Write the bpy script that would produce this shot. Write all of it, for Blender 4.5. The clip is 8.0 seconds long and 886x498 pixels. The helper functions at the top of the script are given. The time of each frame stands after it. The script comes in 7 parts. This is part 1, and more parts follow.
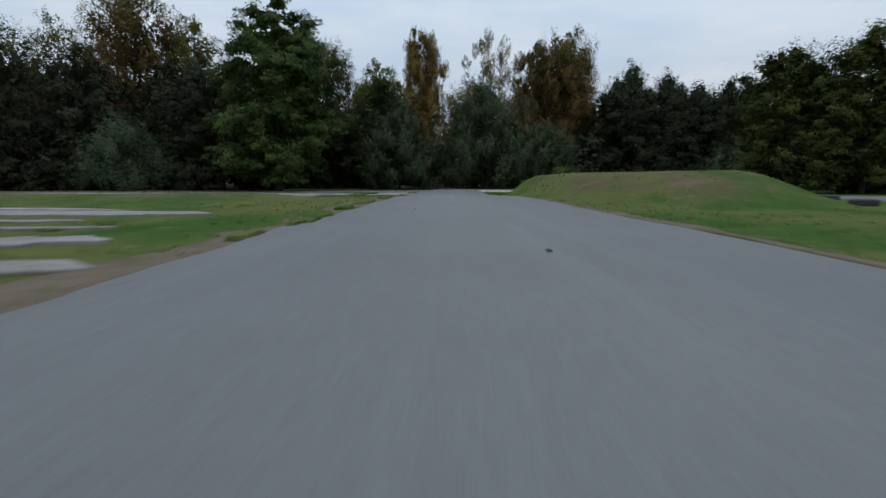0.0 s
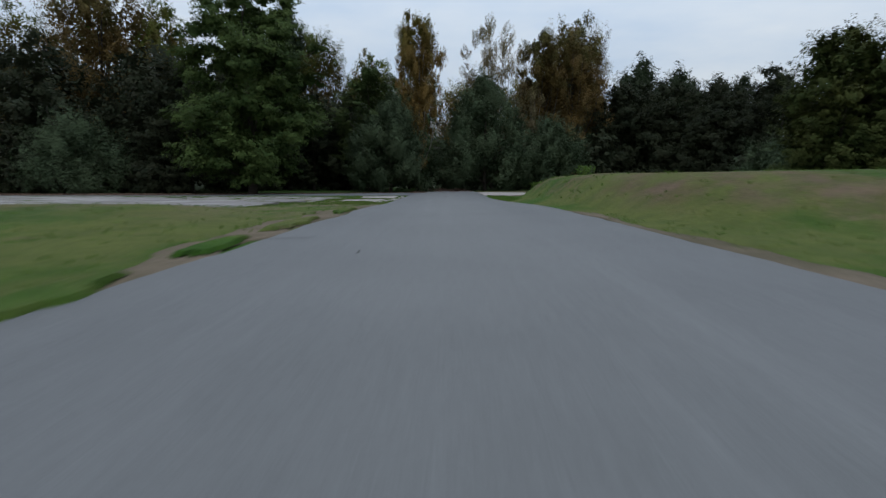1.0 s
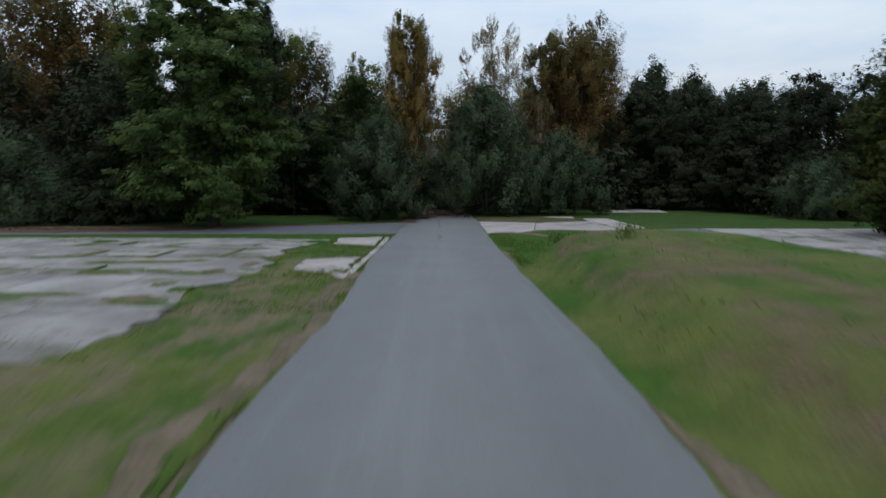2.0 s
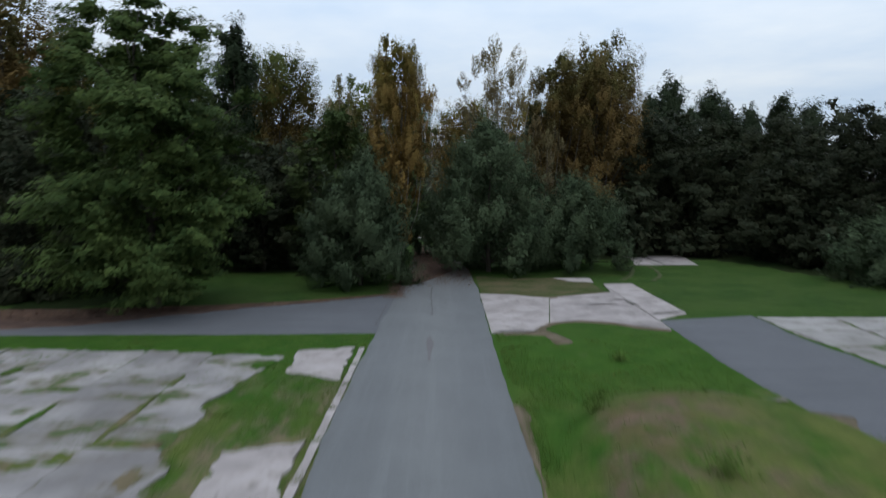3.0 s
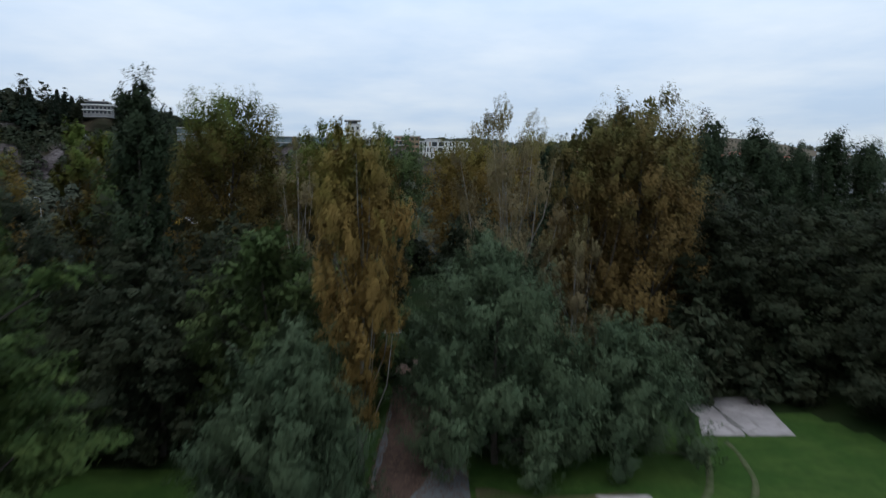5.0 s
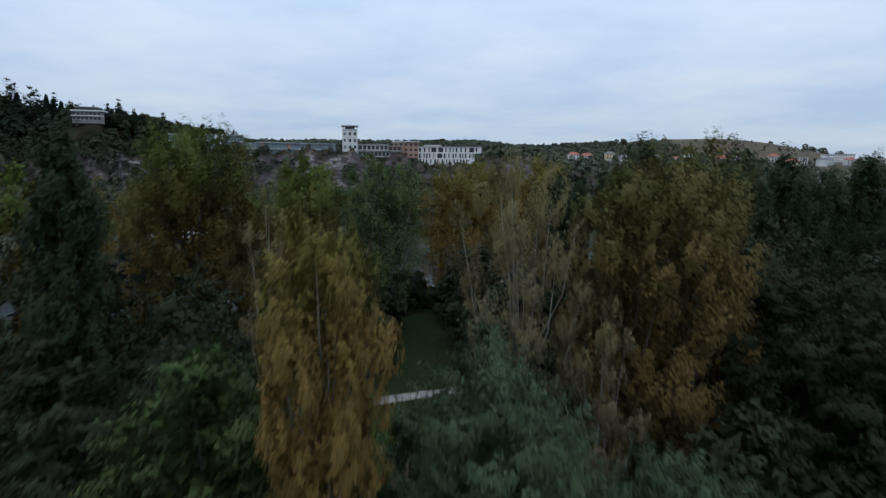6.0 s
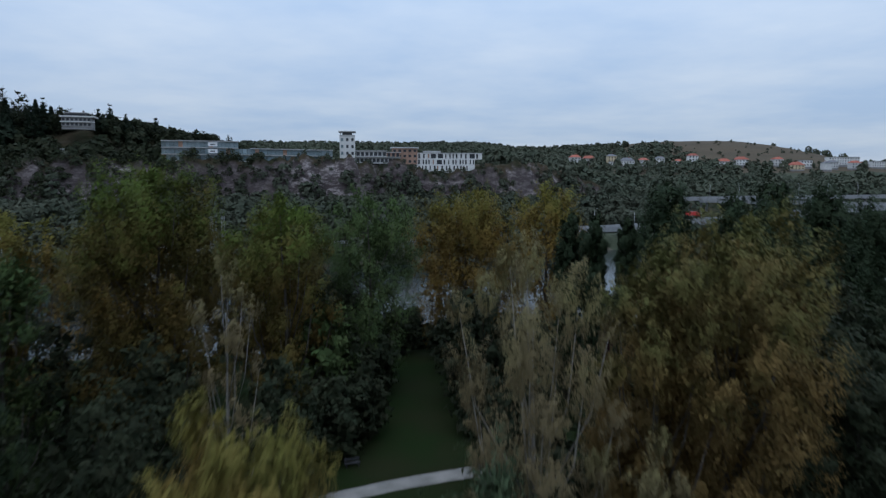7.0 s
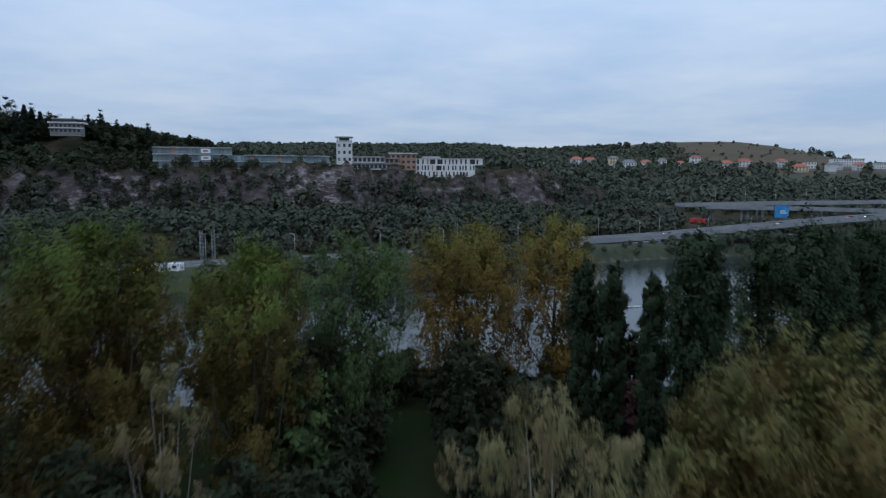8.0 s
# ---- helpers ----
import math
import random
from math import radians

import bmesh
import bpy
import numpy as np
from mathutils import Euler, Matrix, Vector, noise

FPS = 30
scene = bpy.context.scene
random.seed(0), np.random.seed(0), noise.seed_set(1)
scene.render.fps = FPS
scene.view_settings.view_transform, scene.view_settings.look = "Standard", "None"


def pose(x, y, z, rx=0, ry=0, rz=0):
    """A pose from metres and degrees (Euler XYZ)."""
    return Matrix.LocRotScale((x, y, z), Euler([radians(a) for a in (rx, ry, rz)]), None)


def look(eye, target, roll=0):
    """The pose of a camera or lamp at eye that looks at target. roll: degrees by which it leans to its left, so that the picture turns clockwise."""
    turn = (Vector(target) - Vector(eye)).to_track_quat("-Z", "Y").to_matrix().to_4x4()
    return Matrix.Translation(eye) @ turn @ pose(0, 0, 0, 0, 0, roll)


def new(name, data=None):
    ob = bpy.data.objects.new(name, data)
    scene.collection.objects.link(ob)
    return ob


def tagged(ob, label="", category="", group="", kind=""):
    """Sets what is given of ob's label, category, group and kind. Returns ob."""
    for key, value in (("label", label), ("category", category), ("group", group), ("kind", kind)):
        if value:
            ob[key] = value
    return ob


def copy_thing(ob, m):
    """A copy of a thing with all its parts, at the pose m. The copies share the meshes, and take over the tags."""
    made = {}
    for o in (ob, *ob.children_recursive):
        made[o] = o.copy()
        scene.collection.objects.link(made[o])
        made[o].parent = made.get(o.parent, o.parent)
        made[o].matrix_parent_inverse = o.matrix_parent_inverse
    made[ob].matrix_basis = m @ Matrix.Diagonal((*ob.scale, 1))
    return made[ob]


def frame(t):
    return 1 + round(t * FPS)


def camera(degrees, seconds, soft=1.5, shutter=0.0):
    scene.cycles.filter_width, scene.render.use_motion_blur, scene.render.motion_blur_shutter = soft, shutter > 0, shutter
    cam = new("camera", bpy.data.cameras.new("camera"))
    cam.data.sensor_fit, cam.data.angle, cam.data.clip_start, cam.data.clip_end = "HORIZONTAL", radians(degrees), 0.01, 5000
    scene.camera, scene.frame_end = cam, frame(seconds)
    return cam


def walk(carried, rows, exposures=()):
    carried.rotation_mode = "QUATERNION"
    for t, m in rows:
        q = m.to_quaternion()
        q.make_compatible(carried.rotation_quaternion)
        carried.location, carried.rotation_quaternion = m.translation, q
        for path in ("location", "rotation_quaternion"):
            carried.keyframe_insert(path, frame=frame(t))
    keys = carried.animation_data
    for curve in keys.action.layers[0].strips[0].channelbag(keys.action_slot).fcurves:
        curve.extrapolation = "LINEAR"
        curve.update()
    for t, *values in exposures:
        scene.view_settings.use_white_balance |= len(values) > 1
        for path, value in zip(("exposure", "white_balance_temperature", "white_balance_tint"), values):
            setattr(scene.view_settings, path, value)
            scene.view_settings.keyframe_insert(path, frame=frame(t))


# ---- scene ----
cam = camera(72.0, 8.0, soft=1.35, shutter=0.75)
METRES, EYE, TILT, LEAN, TURN = 120.0, 1.5, -6.6, 0.0, 0.0
DEEP = 0.706
ROWS = [
    (0.0, 0.0, 0.0, 0.0, -0.0, 0.0, -0.0),
    (0.5, 0.0014, 0.0518, 0.0044, -0.04, 0.01, -0.0),
    (1.0, 0.0024, 0.1064, 0.0094, -0.09, 0.02, -0.0),
    (1.2, 0.0031, 0.1292, 0.0132, -0.09, 0.02, 0.0),
    (2.3, 0.0074, 0.2543, 0.0548, -0.11, 0.06, 0.02),
    (2.5, 0.0082, 0.2779, 0.0653, -0.11, 0.06, 0.02),
    (3.0, 0.0105, 0.3398, 0.0928, -0.12, 0.1, 0.01),
    (3.5, 0.0134, 0.3987, 0.1183, -0.09, 0.13, 0.04),
    (4.0, 0.0163, 0.4585, 0.1438, -0.07, 0.11, 0.03),
    (4.5, 0.0181, 0.5188, 0.1699, -0.1, 0.1, -0.05),
    (5.0, 0.0199, 0.5784, 0.1961, -0.11, 0.01, -0.1),
    (6.5, 0.0235, 0.7573, 0.2735, -0.13, -0.07, -0.07),
    (7.0, 0.0251, 0.8156, 0.2982, -0.11, -0.09, -0.12),
    (7.5, 0.0269, 0.8732, 0.3234, -0.09, -0.13, -0.12),
    (8.0, 0.0288, 0.9307, 0.3487, -0.09, -0.2, -0.08),
]
walk(cam, [(t, pose(0, 0, EYE, TILT, LEAN, TURN) @ pose(METRES * x, METRES * DEEP * y, METRES * z, 90 + pitch, roll, yaw)) for t, x, y, z, yaw, pitch, roll in ROWS],
     exposures=((0.0, 0.0, 6500, 10), (1.2, 0.02, 6500, 10), (2.3, 0.22, 6500, 10), (3.5, 0.27, 6450, 10), (5.0, 0.26, 6250, 10), (6.5, 0.0, 5880, 10), (8.0, -0.08, 5680, 10)))

# ---- light: an even overcast evening sky ----
world = bpy.data.worlds.new("overcast_sky")
scene.world = world
world.use_nodes = True
wn, wl = world.node_tree.nodes, world.node_tree.links
wn.clear()
w_out = wn.new("ShaderNodeOutputWorld")
w_mix = wn.new("ShaderNodeMixShader")
w_mix.inputs[0].default_value = 0.9
w_sky = wn.new("ShaderNodeTexSky")
w_sky.sky_type = "NISHITA"
w_sky.sun_disc = False
w_sky.sun_elevation = radians(14)
w_sky.sun_rotation = radians(200)
w_clear = wn.new("ShaderNodeBackground")
w_clear.inputs[1].default_value = 0.06
wl.new(w_sky.outputs[0], w_clear.inputs[0])
w_cloud = wn.new("ShaderNodeBackground")
w_tc = wn.new("ShaderNodeTexCoord")
w_sep = wn.new("ShaderNodeSeparateXYZ")
wl.new(w_tc.outputs["Generated"], w_sep.inputs[0])


def wmath(op, a, b=None):
    n = wn.new("ShaderNodeMath")
    n.operation = op
    for i, v in enumerate((a, b)):
        if v is None:
            continue
        if isinstance(v, (int, float)):
            n.inputs[i].default_value = v
        else:
            wl.new(v, n.inputs[i])
    return n.outputs[0]


w_up = wmath("MAXIMUM", w_sep.outputs["Z"], 0.0)
w_deep = wmath("ADD", w_up, 0.10)
w_vec = wn.new("ShaderNodeCombineXYZ")
wl.new(wmath("DIVIDE", w_sep.outputs["X"], w_deep), w_vec.inputs[0])
wl.new(wmath("DIVIDE", w_sep.outputs["Y"], w_deep), w_vec.inputs[1])
w_noise = wn.new("ShaderNodeTexNoise")
w_noise.inputs["Scale"].default_value = 0.85
w_noise.inputs["Detail"].default_value = 5.0
w_noise.inputs["Roughness"].default_value = 0.55
wl.new(w_vec.outputs[0], w_noise.inputs["Vector"])
w_ramp = wn.new("ShaderNodeValToRGB")
w_ramp.color_ramp.elements[0].position, w_ramp.color_ramp.elements[0].color = 0.34, (0.64, 0.79, 0.99, 1)
w_ramp.color_ramp.elements[1].position, w_ramp.color_ramp.elements[1].color = 0.66, (0.87, 0.96, 1.06, 1)
wl.new(w_noise.outputs[0], w_ramp.inputs[0])
wl.new(w_ramp.outputs[0], w_cloud.inputs[0])
wl.new(wmath("MULTIPLY", wmath("ADD", wmath("MULTIPLY", w_up, 1.5), 0.82), 0.72), w_cloud.inputs[1])
wl.new(w_clear.outputs[0], w_mix.inputs[1])
wl.new(w_cloud.outputs[0], w_mix.inputs[2])
wl.new(w_mix.outputs[0], w_out.inputs[0])

sun_lamp = bpy.data.lights.new("sun", "SUN")
sun_lamp.energy, sun_lamp.angle, sun_lamp.color = 0.62, radians(50), (1.0, 0.96, 0.92)
sun = new("sun", sun_lamp)
sun.matrix_world = look((-30, -60, 220), (0, 0, 0))


# ---- materials ----
def shader(name):
    m = bpy.data.materials.new(name)
    m.use_nodes = True
    nt = m.node_tree
    return m, nt.nodes, nt.links, nt.nodes["Principled BSDF"]


def noise_of(n, l, coords, scale, detail=4.0, rough=0.55, stretch=None):
    t = n.new("ShaderNodeTexNoise")
    t.inputs["Scale"].default_value = scale
    t.inputs["Detail"].default_value = detail
    t.inputs["Roughness"].default_value = rough
    if stretch:
        mp = n.new("ShaderNodeMapping")
        mp.inputs["Scale"].default_value = stretch
        l.new(coords, mp.inputs[0])
        coords = mp.outputs[0]
    l.new(coords, t.inputs["Vector"])
    return t.outputs[0]


def step(n, l, value, lo, hi):
    r = n.new("ShaderNodeMapRange")
    r.interpolation_type = "SMOOTHSTEP"
    r.inputs[1].default_value, r.inputs[2].default_value = lo, hi
    l.new(value, r.inputs[0])
    return r.outputs[0]


def blend(n, l, fac, a, b, kind="MIX"):
    x = n.new("ShaderNodeMix")
    x.data_type, x.blend_type = "RGBA", kind
    for slot, v in ((0, fac), (6, a), (7, b)):
        if isinstance(v, (int, float)):
            x.inputs[slot].default_value = v
        elif isinstance(v, tuple):
            x.inputs[slot].default_value = (*v, 1)
        else:
            l.new(v, x.inputs[slot])
    return x.outputs[2]


def bumped(n, l, bsdf, height, strength, distance=0.02):
    b = n.new("ShaderNodeBump")
    b.inputs["Strength"].default_value = strength
    b.inputs["Distance"].default_value = distance
    l.new(height, b.inputs["Height"])
    l.new(b.outputs[0], bsdf.inputs["Normal"])


def plain(name, a, b, scale=3.0, fine=40.0, rough=0.8, metal=0.0, bump=0.3, vary=0.0, world_space=True, emit=None, gloss=0.4):
    """Two tones in large stains and fine grain."""
    m, n, l, p = shader(name)
    co = n.new("ShaderNodeNewGeometry").outputs["Position"] if world_space else n.new("ShaderNodeTexCoord").outputs["Object"]
    c = blend(n, l, step(n, l, noise_of(n, l, co, scale), 0.3, 0.7), a, b)
    g = noise_of(n, l, co, fine, 3.0)
    c = blend(n, l, 0.35, c, blend(n, l, step(n, l, g, 0.3, 0.7), tuple(v * 0.7 for v in a), tuple(min(1, v * 1.2) for v in b)))
    if vary:
        o = n.new("ShaderNodeObjectInfo")
        r = n.new("ShaderNodeMapRange")
        r.inputs[3].default_value, r.inputs[4].default_value = 1 - vary, 1 + vary
        l.new(o.outputs["Random"], r.inputs[0])
        h = n.new("ShaderNodeHueSaturation")
        l.new(r.outputs[0], h.inputs["Value"])
        l.new(c, h.inputs["Color"])
        c = h.outputs[0]
    l.new(c, p.inputs["Base Color"])
    p.inputs["Roughness"].default_value, p.inputs["Metallic"].default_value = rough, metal
    p.inputs["Specular IOR Level"].default_value = gloss
    if bump:
        bumped(n, l, p, g, bump)
    if emit:
        p.inputs["Emission Color"].default_value = (*emit[0], 1)
        p.inputs["Emission Strength"].default_value = emit[1]
    return m


def leafy(name, a, b, c, clump=0.35, gloss=0.7, through_light=0.10, crest=None, vivid=0.92):
    """Foliage: two tones from clump to clump, a third on single leaves, and another hue towards the crest, often
    brightened for light from above.
    """
    m, n, l, p = shader(name)
    tc = n.new("ShaderNodeTexCoord")
    co = tc.outputs["Object"]
    clumps = noise_of(n, l, co, clump, 3.0)
    col = blend(n, l, step(n, l, clumps, 0.36, 0.64), a, b)
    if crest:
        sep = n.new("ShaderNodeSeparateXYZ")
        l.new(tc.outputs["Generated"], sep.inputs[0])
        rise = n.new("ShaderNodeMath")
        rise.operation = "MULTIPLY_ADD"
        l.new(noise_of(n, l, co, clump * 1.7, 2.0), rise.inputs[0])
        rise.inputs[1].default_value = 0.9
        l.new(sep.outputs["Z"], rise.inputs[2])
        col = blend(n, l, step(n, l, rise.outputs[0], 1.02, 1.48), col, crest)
    geo = n.new("ShaderNodeNewGeometry")
    col = blend(n, l, step(n, l, geo.outputs["Random Per Island"], 0.3, 1.9), col, c)
    info = n.new("ShaderNodeObjectInfo")
    r = n.new("ShaderNodeMapRange")
    r.inputs[3].default_value, r.inputs[4].default_value = 0.85, 1.15
    l.new(info.outputs["Random"], r.inputs[0])
    h = n.new("ShaderNodeHueSaturation")
    l.new(r.outputs[0], h.inputs["Value"])
    h.inputs["Saturation"].default_value = vivid
    l.new(col, h.inputs["Color"])
    col = h.outputs[0]
    l.new(col, p.inputs["Base Color"])
    p.inputs["Roughness"].default_value = gloss
    p.inputs["Specular IOR Level"].default_value = 0.05
    t = n.new("ShaderNodeBsdfTranslucent")
    l.new(col, t.inputs[0])
    mix = n.new("ShaderNodeMixShader")
    mix.inputs[0].default_value = through_light
    l.new(p.outputs[0], mix.inputs[1])
    l.new(t.outputs[0], mix.inputs[2])
    l.new(mix.outputs[0], n["Material Output"].inputs[0])
    return m


def asphalt(name, tone, streak, lane=None):
    m, n, l, p = shader(name)
    co = n.new("ShaderNodeNewGeometry").outputs["Position"]
    dark, light = tuple(v * 0.80 for v in tone), tuple(v * 1.12 for v in tone)
    c = blend(n, l, step(n, l, noise_of(n, l, co, 0.35, 5.0), 0.3, 0.7), dark, light)
    lanes = noise_of(n, l, co, 1.6, 5.0, 0.7, streak)
    c = blend(n, l, step(n, l, lanes, 0.46, 0.74), c, tuple(v * 1.30 for v in tone))
    if lane is not None:
        # worn pale down its middle; the darker edges also hold painted lens vignetting
        sep = n.new("ShaderNodeSeparateXYZ")
        l.new(co, sep.inputs[0])
        off = n.new("ShaderNodeMath")
        off.operation = "SUBTRACT"
        l.new(sep.outputs["X"], off.inputs[0])
        off.inputs[1].default_value = lane
        wide = n.new("ShaderNodeMath")
        wide.operation = "ABSOLUTE"
        l.new(off.outputs[0], wide.inputs[0])
        wander = n.new("ShaderNodeMath")
        wander.operation = "MULTIPLY_ADD"
        l.new(noise_of(n, l, co, 0.5, 4.0, 0.6, (1.0, 0.2, 1.0)), wander.inputs[0])
        wander.inputs[1].default_value = 1.6
        l.new(wide.outputs[0], wander.inputs[2])
        c = blend(n, l, step(n, l, wander.outputs[0], 3.4, 1.0), blend(n, l, 1.0, c, (0.80, 0.81, 0.83), "MULTIPLY"), blend(n, l, 1.0, c, (1.10, 1.09, 1.06), "MULTIPLY"))
    blots = noise_of(n, l, co, 0.9, 6.0, 0.7)
    c = blend(n, l, step(n, l, blots, 0.62, 0.78), c, tuple(v * 0.72 for v in tone))
    grit = noise_of(n, l, co, 16.0, 5.0, 0.75)
    c = blend(n, l, 0.4, c, blend(n, l, step(n, l, grit, 0.36, 0.64), tuple(v * 0.62 for v in tone), tuple(v * 1.35 for v in tone)))
    grain = noise_of(n, l, co, 90.0, 2.0)
    c = blend(n, l, 0.3, c, blend(n, l, step(n, l, grain, 0.35, 0.65), tuple(v * 0.5 for v in tone), tuple(v * 1.7 for v in tone)))
    l.new(c, p.inputs["Base Color"])
    p.inputs["Roughness"].default_value = 0.85
    bumped(n, l, p, grain, 0.35, 0.006)
    return m


def concrete(name, a, b, dirt, scale, moss=0.0):
    """Weathered concrete: broad pale and grey fields, dirt blown in from the edges, fine pits."""
    m, n, l, p = shader(name)
    co = n.new("ShaderNodeNewGeometry").outputs["Position"]
    c = blend(n, l, step(n, l, noise_of(n, l, co, scale, 5.0), 0.32, 0.68), a, b)
    c = blend(n, l, step(n, l, noise_of(n, l, co, scale * 3.1, 7.0, 0.72), 0.50, 0.74), c, dirt)
    c = blend(n, l, step(n, l, noise_of(n, l, co, scale * 1.4, 6.0, 0.7, (1.0, 0.25, 1.0)), 0.60, 0.72), c, tuple(v * 0.8 for v in dirt))
    pits = noise_of(n, l, co, 22.0, 4.0, 0.7)
    c = blend(n, l, 0.4, c, blend(n, l, step(n, l, pits, 0.35, 0.65), (0.62, 0.62, 0.6), (1.2, 1.2, 1.2)), "MULTIPLY")
    if moss:
        grown = noise_of(n, l, co, 0.33, 8.0, 0.68, (1.0, 1.9, 1.0))
        silt = blend(n, l, step(n, l, noise_of(n, l, co, 1.1, 5.0), 0.4, 0.6), (0.100, 0.088, 0.066), (0.135, 0.122, 0.104))
        c = blend(n, l, step(n, l, grown, moss - 0.06, moss), c, silt)
        turf = blend(n, l, step(n, l, noise_of(n, l, co, 3.0, 5.0), 0.35, 0.65), (0.026, 0.058, 0.008), (0.052, 0.072, 0.016))
        c = blend(n, l, step(n, l, grown, moss + 0.005, moss + 0.03), c, turf)
    info = n.new("ShaderNodeObjectInfo")
    r = n.new("ShaderNodeMapRange")
    r.inputs[3].default_value, r.inputs[4].default_value = (0.90, 1.10)
    l.new(info.outputs["Random"], r.inputs[0])
    h = n.new("ShaderNodeHueSaturation")
    l.new(r.outputs[0], h.inputs["Value"])
    l.new(c, h.inputs["Color"])
    l.new(h.outputs[0], p.inputs["Base Color"])
    p.inputs["Roughness"].default_value = 0.92
    p.inputs["Specular IOR Level"].default_value = 0.3
    bumped(n, l, p, pits, 0.5, 0.01)
    return m


def grass_ground(name):
    """Mown grass with dry and bare stretches; drier on raised ground."""
    m, n, l, p = shader(name)
    geo = n.new("ShaderNodeNewGeometry")
    co = geo.outputs["Position"]
    sep = n.new("ShaderNodeSeparateXYZ")
    l.new(co, sep.inputs[0])
    c = blend(n, l, step(n, l, noise_of(n, l, co, 0.25, 4.0), 0.35, 0.65), (0.023, 0.052, 0.009), (0.035, 0.064, 0.013))
    # fresher strip beside the road
    fresh = n.new("ShaderNodeMath")
    fresh.operation = "MULTIPLY"
    l.new(step(n, l, sep.outputs["X"], 8.5, 6.0), fresh.inputs[0])
    l.new(step(n, l, sep.outputs["Y"], 66.0, 54.0), fresh.inputs[1])
    lush = n.new("ShaderNodeMath")
    lush.operation = "MULTIPLY"
    l.new(fresh.outputs[0], lush.inputs[0])
    l.new(step(n, l, sep.outputs["X"], 2.5, 4.5), lush.inputs[1])
    near = n.new("ShaderNodeMath")
    near.operation = "MAXIMUM"
    l.new(lush.outputs[0], near.inputs[0])
    l.new(step(n, l, sep.outputs["Y"], 76.0, 62.0), near.inputs[1])
    c = blend(n, l, near.outputs[0], c, blend(n, l, step(n, l, noise_of(n, l, co, 0.7, 4.0), 0.35, 0.65), (0.024, 0.066, 0.0065), (0.033, 0.076, 0.0095)))
    # the lawns round the crossing are fresher
    dry = n.new("ShaderNodeMath")
    dry.operation = "MULTIPLY"
    l.new(step(n, l, sep.outputs["Y"], 60.0, 46.0), dry.inputs[0])
    l.new(step(n, l, noise_of(n, l, co, 0.16, 6.0, 0.65, (1.5, 0.8, 1)), 0.40, 0.57), dry.inputs[1])
    c = blend(n, l, dry.outputs[0], c, (0.076, 0.092, 0.024))
    bare = n.new("ShaderNodeMath")
    bare.operation = "MULTIPLY"
    l.new(step(n, l, sep.outputs["Y"], 66.0, 48.0), bare.inputs[0])
    l.new(step(n, l, noise_of(n, l, co, 0.33, 6.0, 0.7), 0.60, 0.70), bare.inputs[1])
    c = blend(n, l, bare.outputs[0], c, (0.125, 0.098, 0.062))
    # trodden earth on the verge by the old parking field
    worn = n.new("ShaderNodeMath")
    worn.operation = "MULTIPLY"
    l.new(step(n, l, noise_of(n, l, co, 0.5, 6.0, 0.7, (1.0, 0.35, 1)), 0.44, 0.62), worn.inputs[0])
    l.new(step(n, l, sep.outputs["X"], -2.0, -3.5), worn.inputs[1])
    field = n.new("ShaderNodeMath")
    field.operation = "MULTIPLY"
    begin = n.new("ShaderNodeMath")
    begin.operation = "MULTIPLY"
    l.new(worn.outputs[0], begin.inputs[0])
    l.new(step(n, l, sep.outputs["Y"], 20.0, 30.0), begin.inputs[1])
    l.new(begin.outputs[0], field.inputs[0])
    l.new(step(n, l, sep.outputs["Y"], 64.0, 50.0), field.inputs[1])
    c = blend(n, l, field.outputs[0], c, (0.118, 0.098, 0.062))
    # the mound is dry and partly bare
    lift = n.new("ShaderNodeMath")
    lift.operation = "MULTIPLY_ADD"
    l.new(noise_of(n, l, co, 0.55, 5.0, 0.65), lift.inputs[0])
    lift.inputs[1].default_value = 0.9
    l.new(sep.outputs["Z"], lift.inputs[2])
    crown = n.new("ShaderNodeMath")
    crown.operation = "MULTIPLY"
    l.new(step(n, l, lift.outputs[0], 1.10, 1.75), crown.inputs[0])
    l.new(step(n, l, sep.outputs["X"], 13.5, 8.5), crown.inputs[1])
    raised = n.new("ShaderNodeMath")
    raised.operation = "MULTIPLY"
    l.new(crown.outputs[0], raised.inputs[0])
    l.new(step(n, l, noise_of(n, l, co, 0.45, 6.0, 0.7, (1, 0.6, 1)), 0.38, 0.60), raised.inputs[1])
    c = blend(n, l, raised.outputs[0], c, blend(n, l, step(n, l, noise_of(n, l, co, 0.9, 5.0), 0.42, 0.62), (0.078, 0.070, 0.030), (0.108, 0.078, 0.054)))
    tufts = noise_of(n, l, co, 1.1, 6.0, 0.75)
    c = blend(n, l, 0.42, c, blend(n, l, step(n, l, tufts, 0.32, 0.68), (0.62, 0.64, 0.66), (1.32, 1.25, 1.2)), "MULTIPLY")
    fine = noise_of(n, l, co, 14.0, 4.0, 0.7)
    c = blend(n, l, 0.5, c, blend(n, l, step(n, l, fine, 0.3, 0.7), (0.5, 0.5, 0.5), (1.35, 1.35, 1.3)), "MULTIPLY")
    l.new(c, p.inputs["Base Color"])
    p.inputs["Roughness"].default_value = 0.95
    p.inputs["Specular IOR Level"].default_value = 0.1
    bumped(n, l, p, fine, 0.8, 0.06)
    return m


